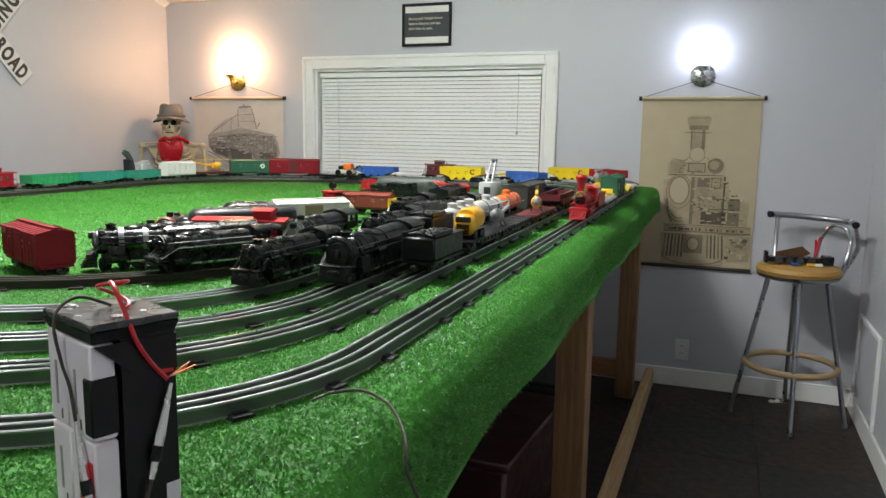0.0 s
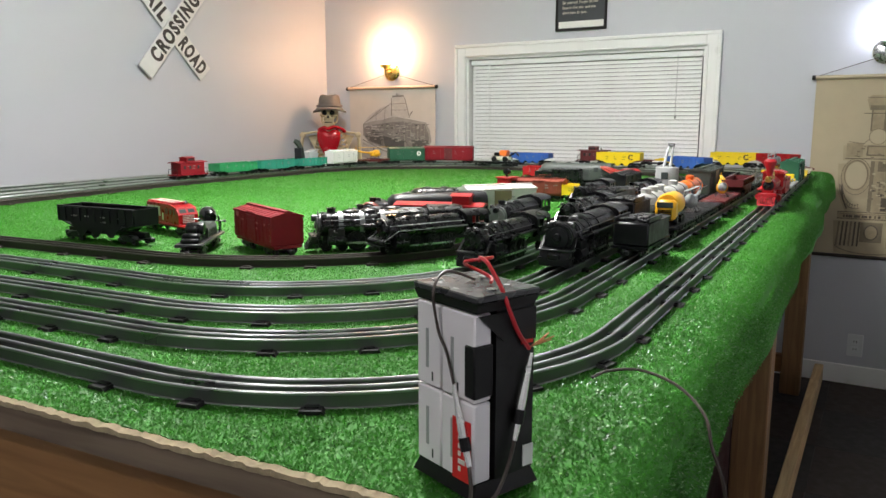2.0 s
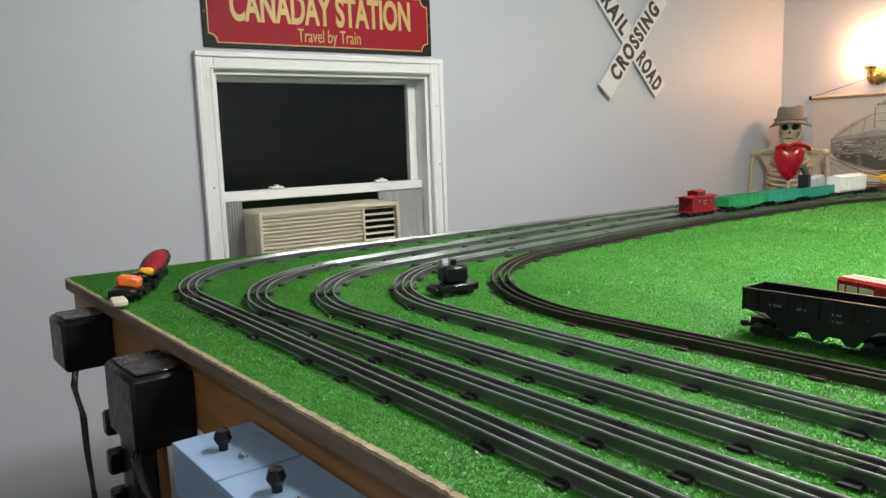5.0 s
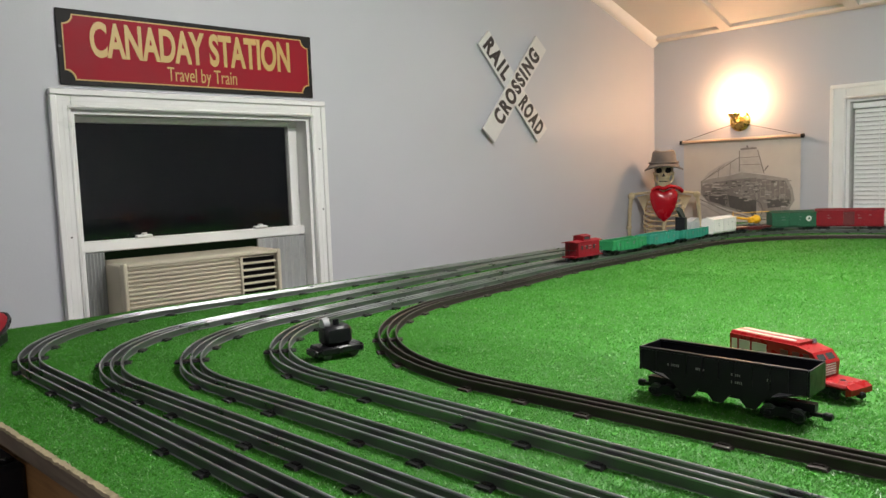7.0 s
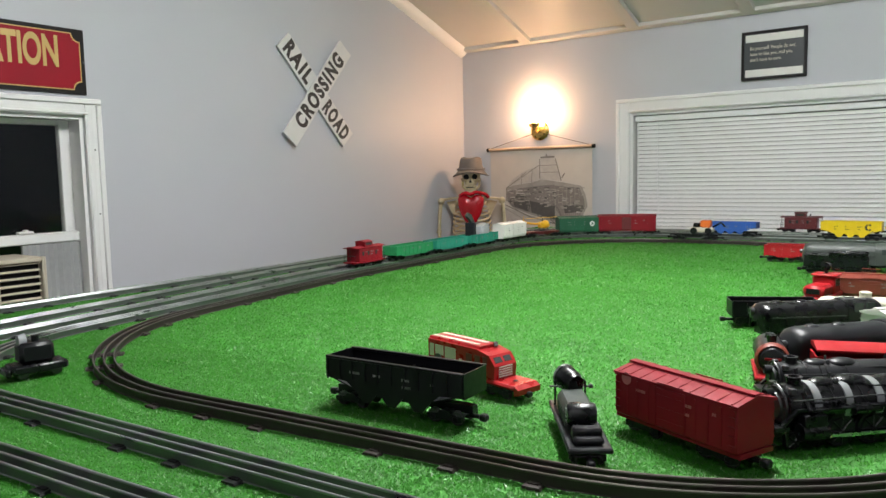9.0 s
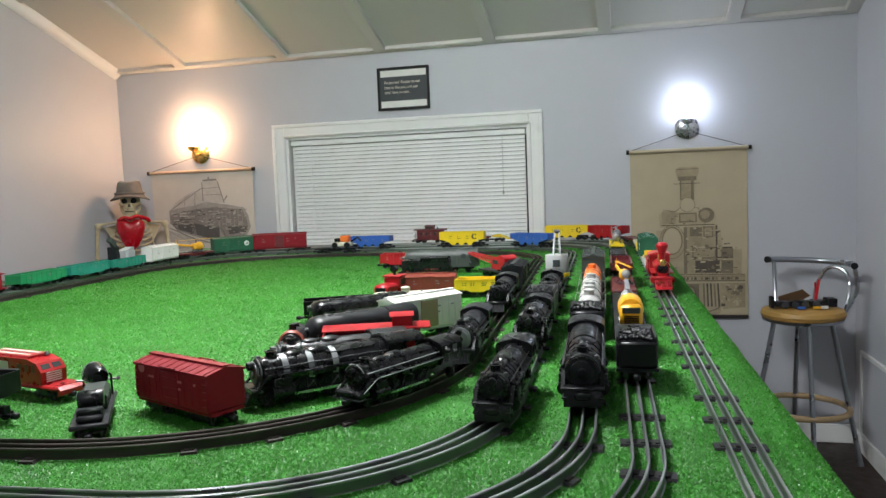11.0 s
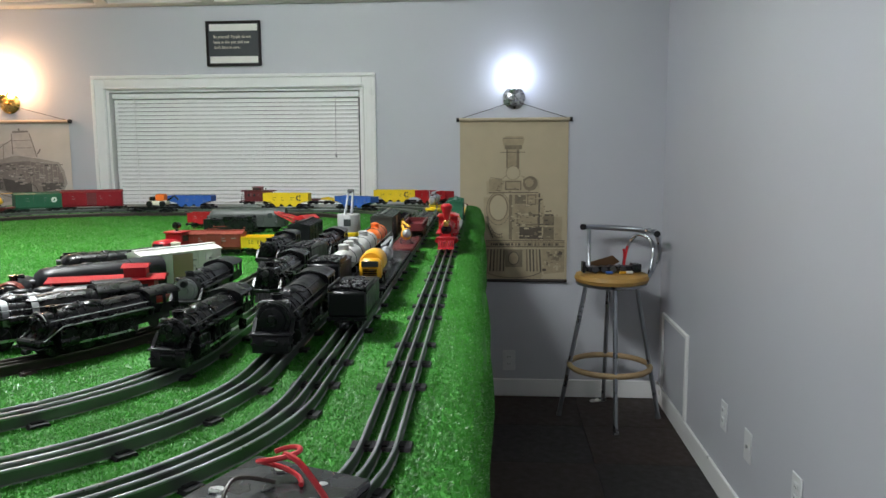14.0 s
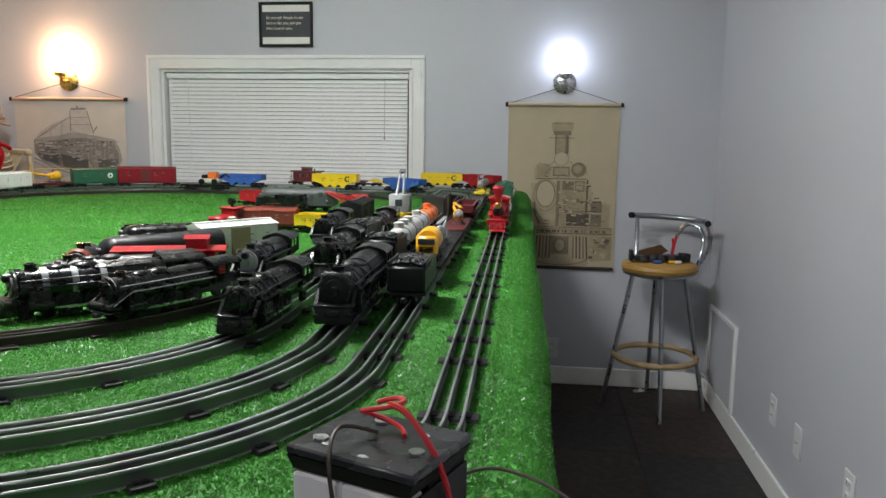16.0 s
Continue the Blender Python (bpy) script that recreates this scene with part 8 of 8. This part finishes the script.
B().prism([(-0.030, 0.0), (-0.014, 0.010), (0.004, 0.004), (0.018, 0.014), (0.032, 0.002), (0.010, -0.001)], "y", -0.014, 0.014).done("sheet", M_WHITE, sc)
tz = SH + 0.0615
ST = pose(sx, sy_, tz, 0, 0, 8)
tr = thing("toy_chassis", ST @ pose(-0.01, -0.03, 0), "black toy locomotive chassis lying on the stool", "toy part")
B().box(-0.135, 0.135, -0.028, 0.028, 0.006, 0.030, 0.004).box(-0.150, -0.135, -0.02, 0.02, 0.0, 0.055, 0.003).box(0.10, 0.145, -0.03, 0.03, 0.0, 0.040, 0.003).done("frame", M_BLACK, tr)
for x in (-0.09, -0.045, 0.0, 0.05):
    for s in (-1, 1):
        B().lathe([(0, -0.003), (0.016, -0.003), (0.016, 0.003), (0, 0.003)], axis="y", seg=14).done("wheel", M_STEEL_DK, tr).matrix_basis = pose(x, s * 0.031, 0.016)
pl = thing("pliers", ST @ pose(0.075, 0.045, 0.002, 0, 0, 30), "pliers with red grips standing among the clutter", "pliers")
B().tube([(0, 0, 0), (0.012, 0, 0.055), (0.026, 0, 0.115)], 0.006, 6).tube([(0.012, 0.01, 0), (0.018, 0.012, 0.05), (0.012, 0.012, 0.10)], 0.006, 6).done("grips", M_WIRE_R, pl)
pc = thing("cardboard_scrap", ST @ pose(-0.02, 0.085, 0.0, 20, -12, 15), "bent scrap of brown cardboard on the stool", "cardboard")
B().box(-0.075, 0.055, -0.002, 0.001, 0.0, 0.062, 0.0005).prism([(0.055, 0.0), (0.100, 0.012), (0.055, 0.062)], "y", -0.002, 0.001).done("sheet", M_BROWNBOX, pc)
for x, c in ((-0.04, M_BLUE), (0.03, M_AMBER), (0.06, M_WHITE)):
    bt = thing("small_part", ST @ pose(x, -0.095, 0), "small loose plastic part on the stool cushion", "toy part")
    B().box(-0.018, 0.018, -0.008, 0.008, 0.0, 0.012, 0.002).done("piece", c, bt)

# ---- battery tower at the near corner ----
bt = thing("battery_pack", pose(-0.326, 0.4345, TURF + 0.003, 0, 0, -21.4), "homemade battery pack of white cartons between black boards", "battery pack")
BH = 0.125


def frustum(x0, y0, z0, x1, y1, z1):
    b = B()
    lo = [b.bm.verts.new((sx * x0, sy * y0, z0)) for sx, sy in ((-1, -1), (1, -1), (1, 1), (-1, 1))]
    hi = [b.bm.verts.new((sx * x1, sy * y1, z1)) for sx, sy in ((-1, -1), (1, -1), (1, 1), (-1, 1))]
    b.bm.faces.new(lo)
    b.bm.faces.new(hi[::-1])
    for i in range(4):
        b.bm.faces.new((lo[i], hi[i], hi[(i + 1) % 4], lo[(i + 1) % 4]))
    return b


B().box(-0.0322, 0.0322, -0.0260, 0.0260, BH, BH + 0.0045, 0.001).done("top_board", M_BOARDTOP, bt, "worn dark grey board")
frustum(0.0292, 0.0240, BH - 0.0065, 0.0318, 0.0256, BH).done("upper_skirt", M_CARTON, bt, smooth=False)
frustum(0.0325, 0.0262, 0.0, 0.0285, 0.0232, 0.010).done("bottom_board", M_CARTON, bt, smooth=False)
B().prism([(0.0295, -0.0085), (0.0295, 0.0235), (-0.0285, 0.0235), (-0.0285, 0.0180), (0.0050, -0.0085)], "z", 0.010, BH - 0.0058).done("black_carton", M_CARTON, bt)
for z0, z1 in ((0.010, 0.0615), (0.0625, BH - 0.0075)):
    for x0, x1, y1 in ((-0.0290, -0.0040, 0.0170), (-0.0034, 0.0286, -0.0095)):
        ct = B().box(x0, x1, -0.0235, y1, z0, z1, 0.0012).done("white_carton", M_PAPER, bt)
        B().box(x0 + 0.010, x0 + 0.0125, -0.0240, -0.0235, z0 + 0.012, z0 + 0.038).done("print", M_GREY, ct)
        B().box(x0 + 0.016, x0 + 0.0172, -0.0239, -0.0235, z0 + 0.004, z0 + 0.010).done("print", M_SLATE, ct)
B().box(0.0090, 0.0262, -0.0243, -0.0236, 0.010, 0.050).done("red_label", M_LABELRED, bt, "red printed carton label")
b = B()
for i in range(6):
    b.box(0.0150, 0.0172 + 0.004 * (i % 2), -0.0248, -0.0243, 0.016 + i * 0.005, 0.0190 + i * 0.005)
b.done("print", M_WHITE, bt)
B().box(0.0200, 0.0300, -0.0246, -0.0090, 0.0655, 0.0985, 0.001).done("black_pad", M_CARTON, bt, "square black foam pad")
B().prism([(-0.0236, BH - 0.008), (0.0240, BH - 0.008), (0.0240, 0.096), (-0.0030, 0.0985)], "x", 0.0297, 0.0307).done("black_flap", M_CARTON, bt)
B().box(0.0296, 0.0304, 0.014, 0.0236, 0.094, 0.108).done("red_label", M_LABELRED, bt)
B().box(0.0296, 0.0304, 0.015, 0.0236, 0.012, 0.026).done("paper_tab", M_PAPER, bt)
loop = [(0.000 + 0.010 * math.cos(a), 0.002 + 0.008 * math.sin(a), BH + 0.006 + 0.008 * (1 - math.cos(a * 0.5))) for a in np.linspace(0.3, 8.6, 32)]
b = B().tube(loop, 0.0012, 6)
b.tube(bend([(0.006, -0.002, BH + 0.022), (0.016, -0.004, BH + 0.020), (0.029, -0.004, BH + 0.006), (0.0335, -0.001, BH - 0.008), (0.0325, 0.007, 0.103), (0.0325, 0.0165, 0.091)]), 0.0014, 6)
b.done("red_wire", M_WIRE_R, bt)
b = B().tube(bend([(-0.003, 0.004, BH + 0.006), (-0.012, -0.012, BH + 0.012), (-0.006, -0.0275, BH + 0.003), (-0.003, -0.0262, BH - 0.022), (0.004, -0.0252, 0.090), (0.0125, -0.0262, 0.072)]), 0.0010, 6)
b.done("dark_wire", M_WIRE_B, bt)
b = B().tube(bend([(0.0285, -0.0270, 0.024), (0.034, -0.030, 0.010), (0.040, -0.038, 0.002), (0.044, -0.046, 0.001)]), 0.0013, 6)
b.done("clip_lead", M_WIRE_B, bt)
b = B().tube(bend([(0.0335, 0.006, 0.034), (0.0340, 0.000, 0.018), (0.0365, -0.012, 0.004), (0.041, -0.030, 0.002), (0.046, -0.045, 0.001)]), 0.0013, 6)
b.done("clip_lead", M_WIRE_B, bt)
for p, q in (((0.0125, -0.0262, 0.072), (0.0285, -0.0270, 0.024)), ((0.0325, 0.0205, 0.088), (0.0335, 0.006, 0.034))):
    p, q = Vector(p), Vector(q)
    mid = p + (q - p) * 0.55
    cl = B().cyl(p, mid, 0.0012, 0.0030, 8).cyl(mid, q, 0.0030, 0.0018, 8).done("alligator_clip", M_CLIP, bt, "steel alligator clip")
    B().cyl(mid + (q - p) * 0.10, mid + (q - p) * 0.26, 0.0034, seg=8).done("grip_band", M_CARTON, cl)
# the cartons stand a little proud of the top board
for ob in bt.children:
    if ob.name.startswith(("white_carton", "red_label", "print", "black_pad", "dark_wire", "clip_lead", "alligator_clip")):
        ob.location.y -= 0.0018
# small irregular pale patches on the top board
rs = random.Random(31)
for x, y, r_ in ((-0.022, -0.012, 0.0055), (-0.016, -0.017, 0.0035), (0.016, 0.012, 0.0030), (0.004, -0.020, 0.0028)):
    pts = [(x + r_ * rs.uniform(0.6, 1.3) * math.cos(a), y + r_ * 0.5 * rs.uniform(0.6, 1.3) * math.sin(a)) for a in np.linspace(0, math.tau, 12)[:-1]]
    B().prism(pts, "z", BH + 0.0044, BH + 0.0048).done("pale_patch", M_GREY, bt, "small pale patch on the board")
for k in range(5):
    B().tube([(0.0325, 0.0175, 0.092), (0.036 + 0.001 * k, 0.026 + 0.0012 * k, 0.096 + 0.0022 * (k % 3))], 0.0004, 4).done("copper_strand", M_COPPER, bt)
for x, y in ((-0.022, -0.014), (0.022, -0.006), (-0.010, 0.016)):
    B().cyl((x, y, BH + 0.0045), (x, y, BH + 0.0057), 0.0035, seg=10).done("screw", M_STEEL, bt)

wi = thing("track_wire", pose(0, 0, 0), "thin brown wire from the track over the table edge", "wire")
B().tube(bend([(-0.322, 0.655, TURF + 0.004), (-0.312, 0.672, TURF + 0.007), (-0.285, 0.680, TURF + 0.010), (-0.245, 0.650, TURF + 0.012), (-0.214, 0.610, TURF + 0.006), (-0.203, 0.590, TURF - 0.012), (-0.194, 0.598, TURF - 0.045), (-0.190, 0.606, TURF - 0.09), (-0.190, 0.610, TURF - 0.16), (-0.20, 0.60, TURF - 0.30)]), 0.0014, 6).done("strand", M_WIRE_B, wi)

# ---- control gear at the table front ----
fr_ang = math.degrees(fa)
cb = thing("control_box", pose(-1.538, front_y(-1.538) - 0.0435, 0.9512, 0, 0, fr_ang), "blue-grey metal control box with four hinged lids and switches", "control box")
B().box(-0.288, 0.288, -0.052, 0.052, 0.0, 0.066, 0.003).done("case", M_BLUEBOX, cb)
for i in range(4):
    x = -0.216 + i * 0.144
    lid = B().box(x - 0.0705, x + 0.0705, -0.0525, 0.0525, 0.0662, 0.0702, 0.0012).done("lid", M_BLUEBOX, cb)
    B().cyl((x - 0.005, -0.012, 0.070), (x - 0.005, -0.012, 0.079), 0.006, seg=10).lathe([(0.008, 0.079), (0.011, 0.085), (0.008, 0.095), (0, 0.096)], (x - 0.005, -0.012, 0), seg=12).done("switch_knob", M_BLACK if i < 3 else M_TUSCAN, lid, "dark round switch knob")
    B().cyl((x + 0.030, -0.004, 0.070), (x + 0.030, -0.004, 0.0735), 0.004, seg=8).box(x + 0.028, x + 0.044, -0.0055, -0.0025, 0.0735, 0.0755).done("latch", M_STEEL, lid, "steel latch")
cab_ = thing("black_cabinet", pose(-1.52, front_y(-1.52) - 0.140, 0, 0, 0, fr_ang), "black low cabinet standing against the table front", "cabinet")
B().box(-0.265, 0.285, -0.035, 0.145, 0.918, 0.9455, 0.003).done("top", M_DARK, cab_)
B().box(-0.265, 0.285, -0.040, -0.0355, 0.916, 0.9445, 0.001).box(0.2855, 0.290, -0.035, 0.145, 0.916, 0.9445, 0.001).done("edge_band", M_BROWNEDGE, cab_)
B().box(-0.260, 0.275, -0.025, 0.14, 0.06, 0.9175, 0.002).done("body", M_DARK, cab_)
for x in (-0.125, 0.1375):
    d = B().box(x - 0.133, x + 0.133, -0.033, -0.0255, 0.08, 0.90, 0.002).done("door", M_DARK, cab_)
    B().cyl((x + 0.09, -0.033, 0.6), (x + 0.09, -0.045, 0.6), 0.008, seg=10).done("handle", M_STEEL_DK, d)
for x in (-0.25, 0.25):
    for y in (-0.008, 0.12):
        B().box(x - 0.015, x + 0.015, y - 0.015, y + 0.015, 0, 0.06).done("foot", M_DARK, cab_)


def power_unit(x, w, h, z, label, red=False):
    o = thing("power_supply", pose(x, front_y(x) + 0.0115, z, 0, 0, fr_ang), label, "power supply")
    B().box(-w / 2, w / 2, -0.095, -0.001, -h, 0, 0.006).done("case", M_BLACK_SATIN, o)
    B().box(-w / 2 + 0.012, w / 2 - 0.012, -0.085, -0.010, 0.0, 0.005, 0.002).done("top_plate", M_BLACK, o)
    if red:
        B().box(-w / 2 - 0.050, -w / 2 - 0.002, -0.050, -0.010, -h * 1.15, -h * 0.22, 0.002).done("side_module", M_REDOR, o, "red-orange plastic side module")
    b = B()
    for k in range(3):
        x0 = -w / 2 + 0.02 + k * 0.02
        b.tube([(x0, -0.06, -h), (x0 - 0.02, -0.065, -h - 0.06), (x0 + 0.015, -0.06, -h - 0.11), (x0 - 0.01, -0.055, -h - 0.20), (x0 + 0.005, -0.05, -h - 0.34)], 0.003, 6)
    b.done("cable", M_WIRE_B, o)
    return o


power_unit(-2.115, 0.15, 0.115, 1.045, "black boxy train power supply hung on the table front", True)
power_unit(-2.56, 0.12, 0.10, 1.05, "small black train power supply hung on the table front")
ps = thing("plug_strip", pose(-2.30, front_y(-2.30) + 0.0115, 0.90, 0, 0, fr_ang), "dark plug strip with plugs hanging under the table edge", "plug strip")
B().box(-0.030, 0.030, -0.045, -0.001, -0.30, 0.06, 0.004).done("strip", M_DKGREY, ps)
for k in range(4):
    B().box(-0.055, -0.028, -0.070, -0.040, -0.26 + k * 0.075, -0.215 + k * 0.075, 0.004).done("plug", M_BLACK, ps)

# wrecked toy in the front left corner of the turf
wk = thing("toy_wreck", pose(-2.57, 0.335, TURF + 0.004, 0, 0, 152), "heap of broken black, orange and red toy parts on the turf", "toy part")
B().box(-0.16, 0.02, -0.024, 0.024, 0.004, 0.020, 0.004, Euler((0.06, 0.05, 0.0))).done("chassis", M_BLACK_SATIN, wk)
B().box(-0.135, -0.085, -0.022, 0.022, 0.020, 0.044, 0.006, Euler((0.2, 0.1, 0.15))).done("cab", M_ORANGE, wk)
B().box(-0.065, -0.010, -0.020, 0.020, 0.018, 0.040, 0.008, Euler((-0.15, 0.0, -0.1))).done("engine_block", M_BLACK, wk)
B().box(-0.050, -0.022, -0.027, 0.000, 0.030, 0.046, 0.004, Euler((0.1, 0.3, 0.2))).done("cover", M_AMBER, wk)
B().ball((0.085, 0.0, 0.040), 0.030, (2.3, 0.75, 0.60), 16, Euler((0.2, -0.22, 0.0))).done("shell", M_TUSCAN, wk, "dark red plastic shell")
B().tube([(0.085 + 0.074 * math.cos(a), 0.024 * math.sin(a), 0.040 + 0.016 * math.cos(a) + 0.004 * math.sin(a)) for a in np.linspace(0, math.tau, 24)[:-1]], 0.0045, 6, True).done("rim", M_BLACK, wk)
B().box(0.04, 0.12, -0.018, 0.018, 0.003, 0.026, 0.004).done("frame", M_BLACK_SATIN, wk)
B().box(-0.215, -0.165, -0.016, 0.012, 0.002, 0.014, 0.003, Euler((0, 0, 0.4))).done("scrap", M_CREAM, wk)
for x in (-0.14, -0.10, -0.03):
    for sy in (-1, 1):
        B().lathe([(0, -0.004), (0.011, -0.004), (0.011, 0.004), (0, 0.004)], axis="y", seg=12).done("wheel", M_BLACK, wk).matrix_basis = pose(x, sy * 0.026, 0.011)
B().tube(bend([(0.02, 0.01, 0.02), (0.06, 0.03, 0.012), (0.10, 0.02, 0.006), (0.13, 0.04, 0.004)]), 0.002, 6).done("rod", M_AMBER, wk)

# little black engine between the loops
searchlight = thing("toy_handcar", lay(-2.056, 0.782, 80), "small black toy work car with a lamp on the turf", "toy rail vehicle")
B().box(-0.042, 0.042, -0.024, 0.024, 0.008, 0.022, 0.003).done("deck", M_BLACK, searchlight)
B().box(-0.028, 0.024, -0.018, 0.018, 0.022, 0.056, 0.006).cyl((0.0, 0, 0.045), (0.0, 0, 0.066), 0.006, seg=10).done("engine_housing", M_BLACK_SATIN, searchlight)
B().lathe([(0, -0.008), (0.010, -0.007), (0.012, 0.004), (0, 0.005)], (-0.018, 0.004, 0.058), "x", 14).done("lamp", M_SILVER, searchlight)
for x in (-0.025, 0.025):
    share("wheelset", WHEELSET, searchlight, pose(x, 0, 0.0087))
B().box(-0.050, -0.042, -0.020, 0.020, 0.006, 0.018, 0.002).done("bumper", M_BLACK, searchlight)

# ---- under the table ----
def storage_bin(m, w, d, h, color, label):
    o = thing("storage_bin", m, label, "storage bin")
    b = B()
    b.box(-w / 2, w / 2, -d / 2, d / 2, 0, h, 0.012)
    b.done("tub", color, o)
    B().box(-w / 2 - 0.012, w / 2 + 0.012, -d / 2 - 0.012, d / 2 + 0.012, h, h + 0.025, 0.006).done("lid", color, o)
    return o


cbx = thing("cardboard_box", pose(-0.74, 1.50, 0, 0, 0, 8), "brown cardboard box with loose flaps under the table", "box")
B().box(-0.22, 0.22, -0.28, 0.28, 0, 0.30, 0.006).done("carton", M_BROWNBOX, cbx)
for sy, a_ in ((-1, -18), (1, 24)):
    B().box(-0.22, 0.22, -0.13, 0.13, 0, 0.004).done("flap", M_BROWNBOX, cbx).matrix_basis = pose(0, sy * 0.17, 0.325, a_ * sy * -1, 0, 0)
storage_bin(pose(-0.71, 2.32, 0, 0, 0, -3), 0.42, 0.60, 0.40, M_BIN, "dark red plastic storage bin on the floor under the table")
storage_bin(pose(-0.80, 3.35, 0, 0, 0, 2), 0.42, 0.60, 0.30, M_DKGREY, "dark grey plastic storage bin on the floor under the table")
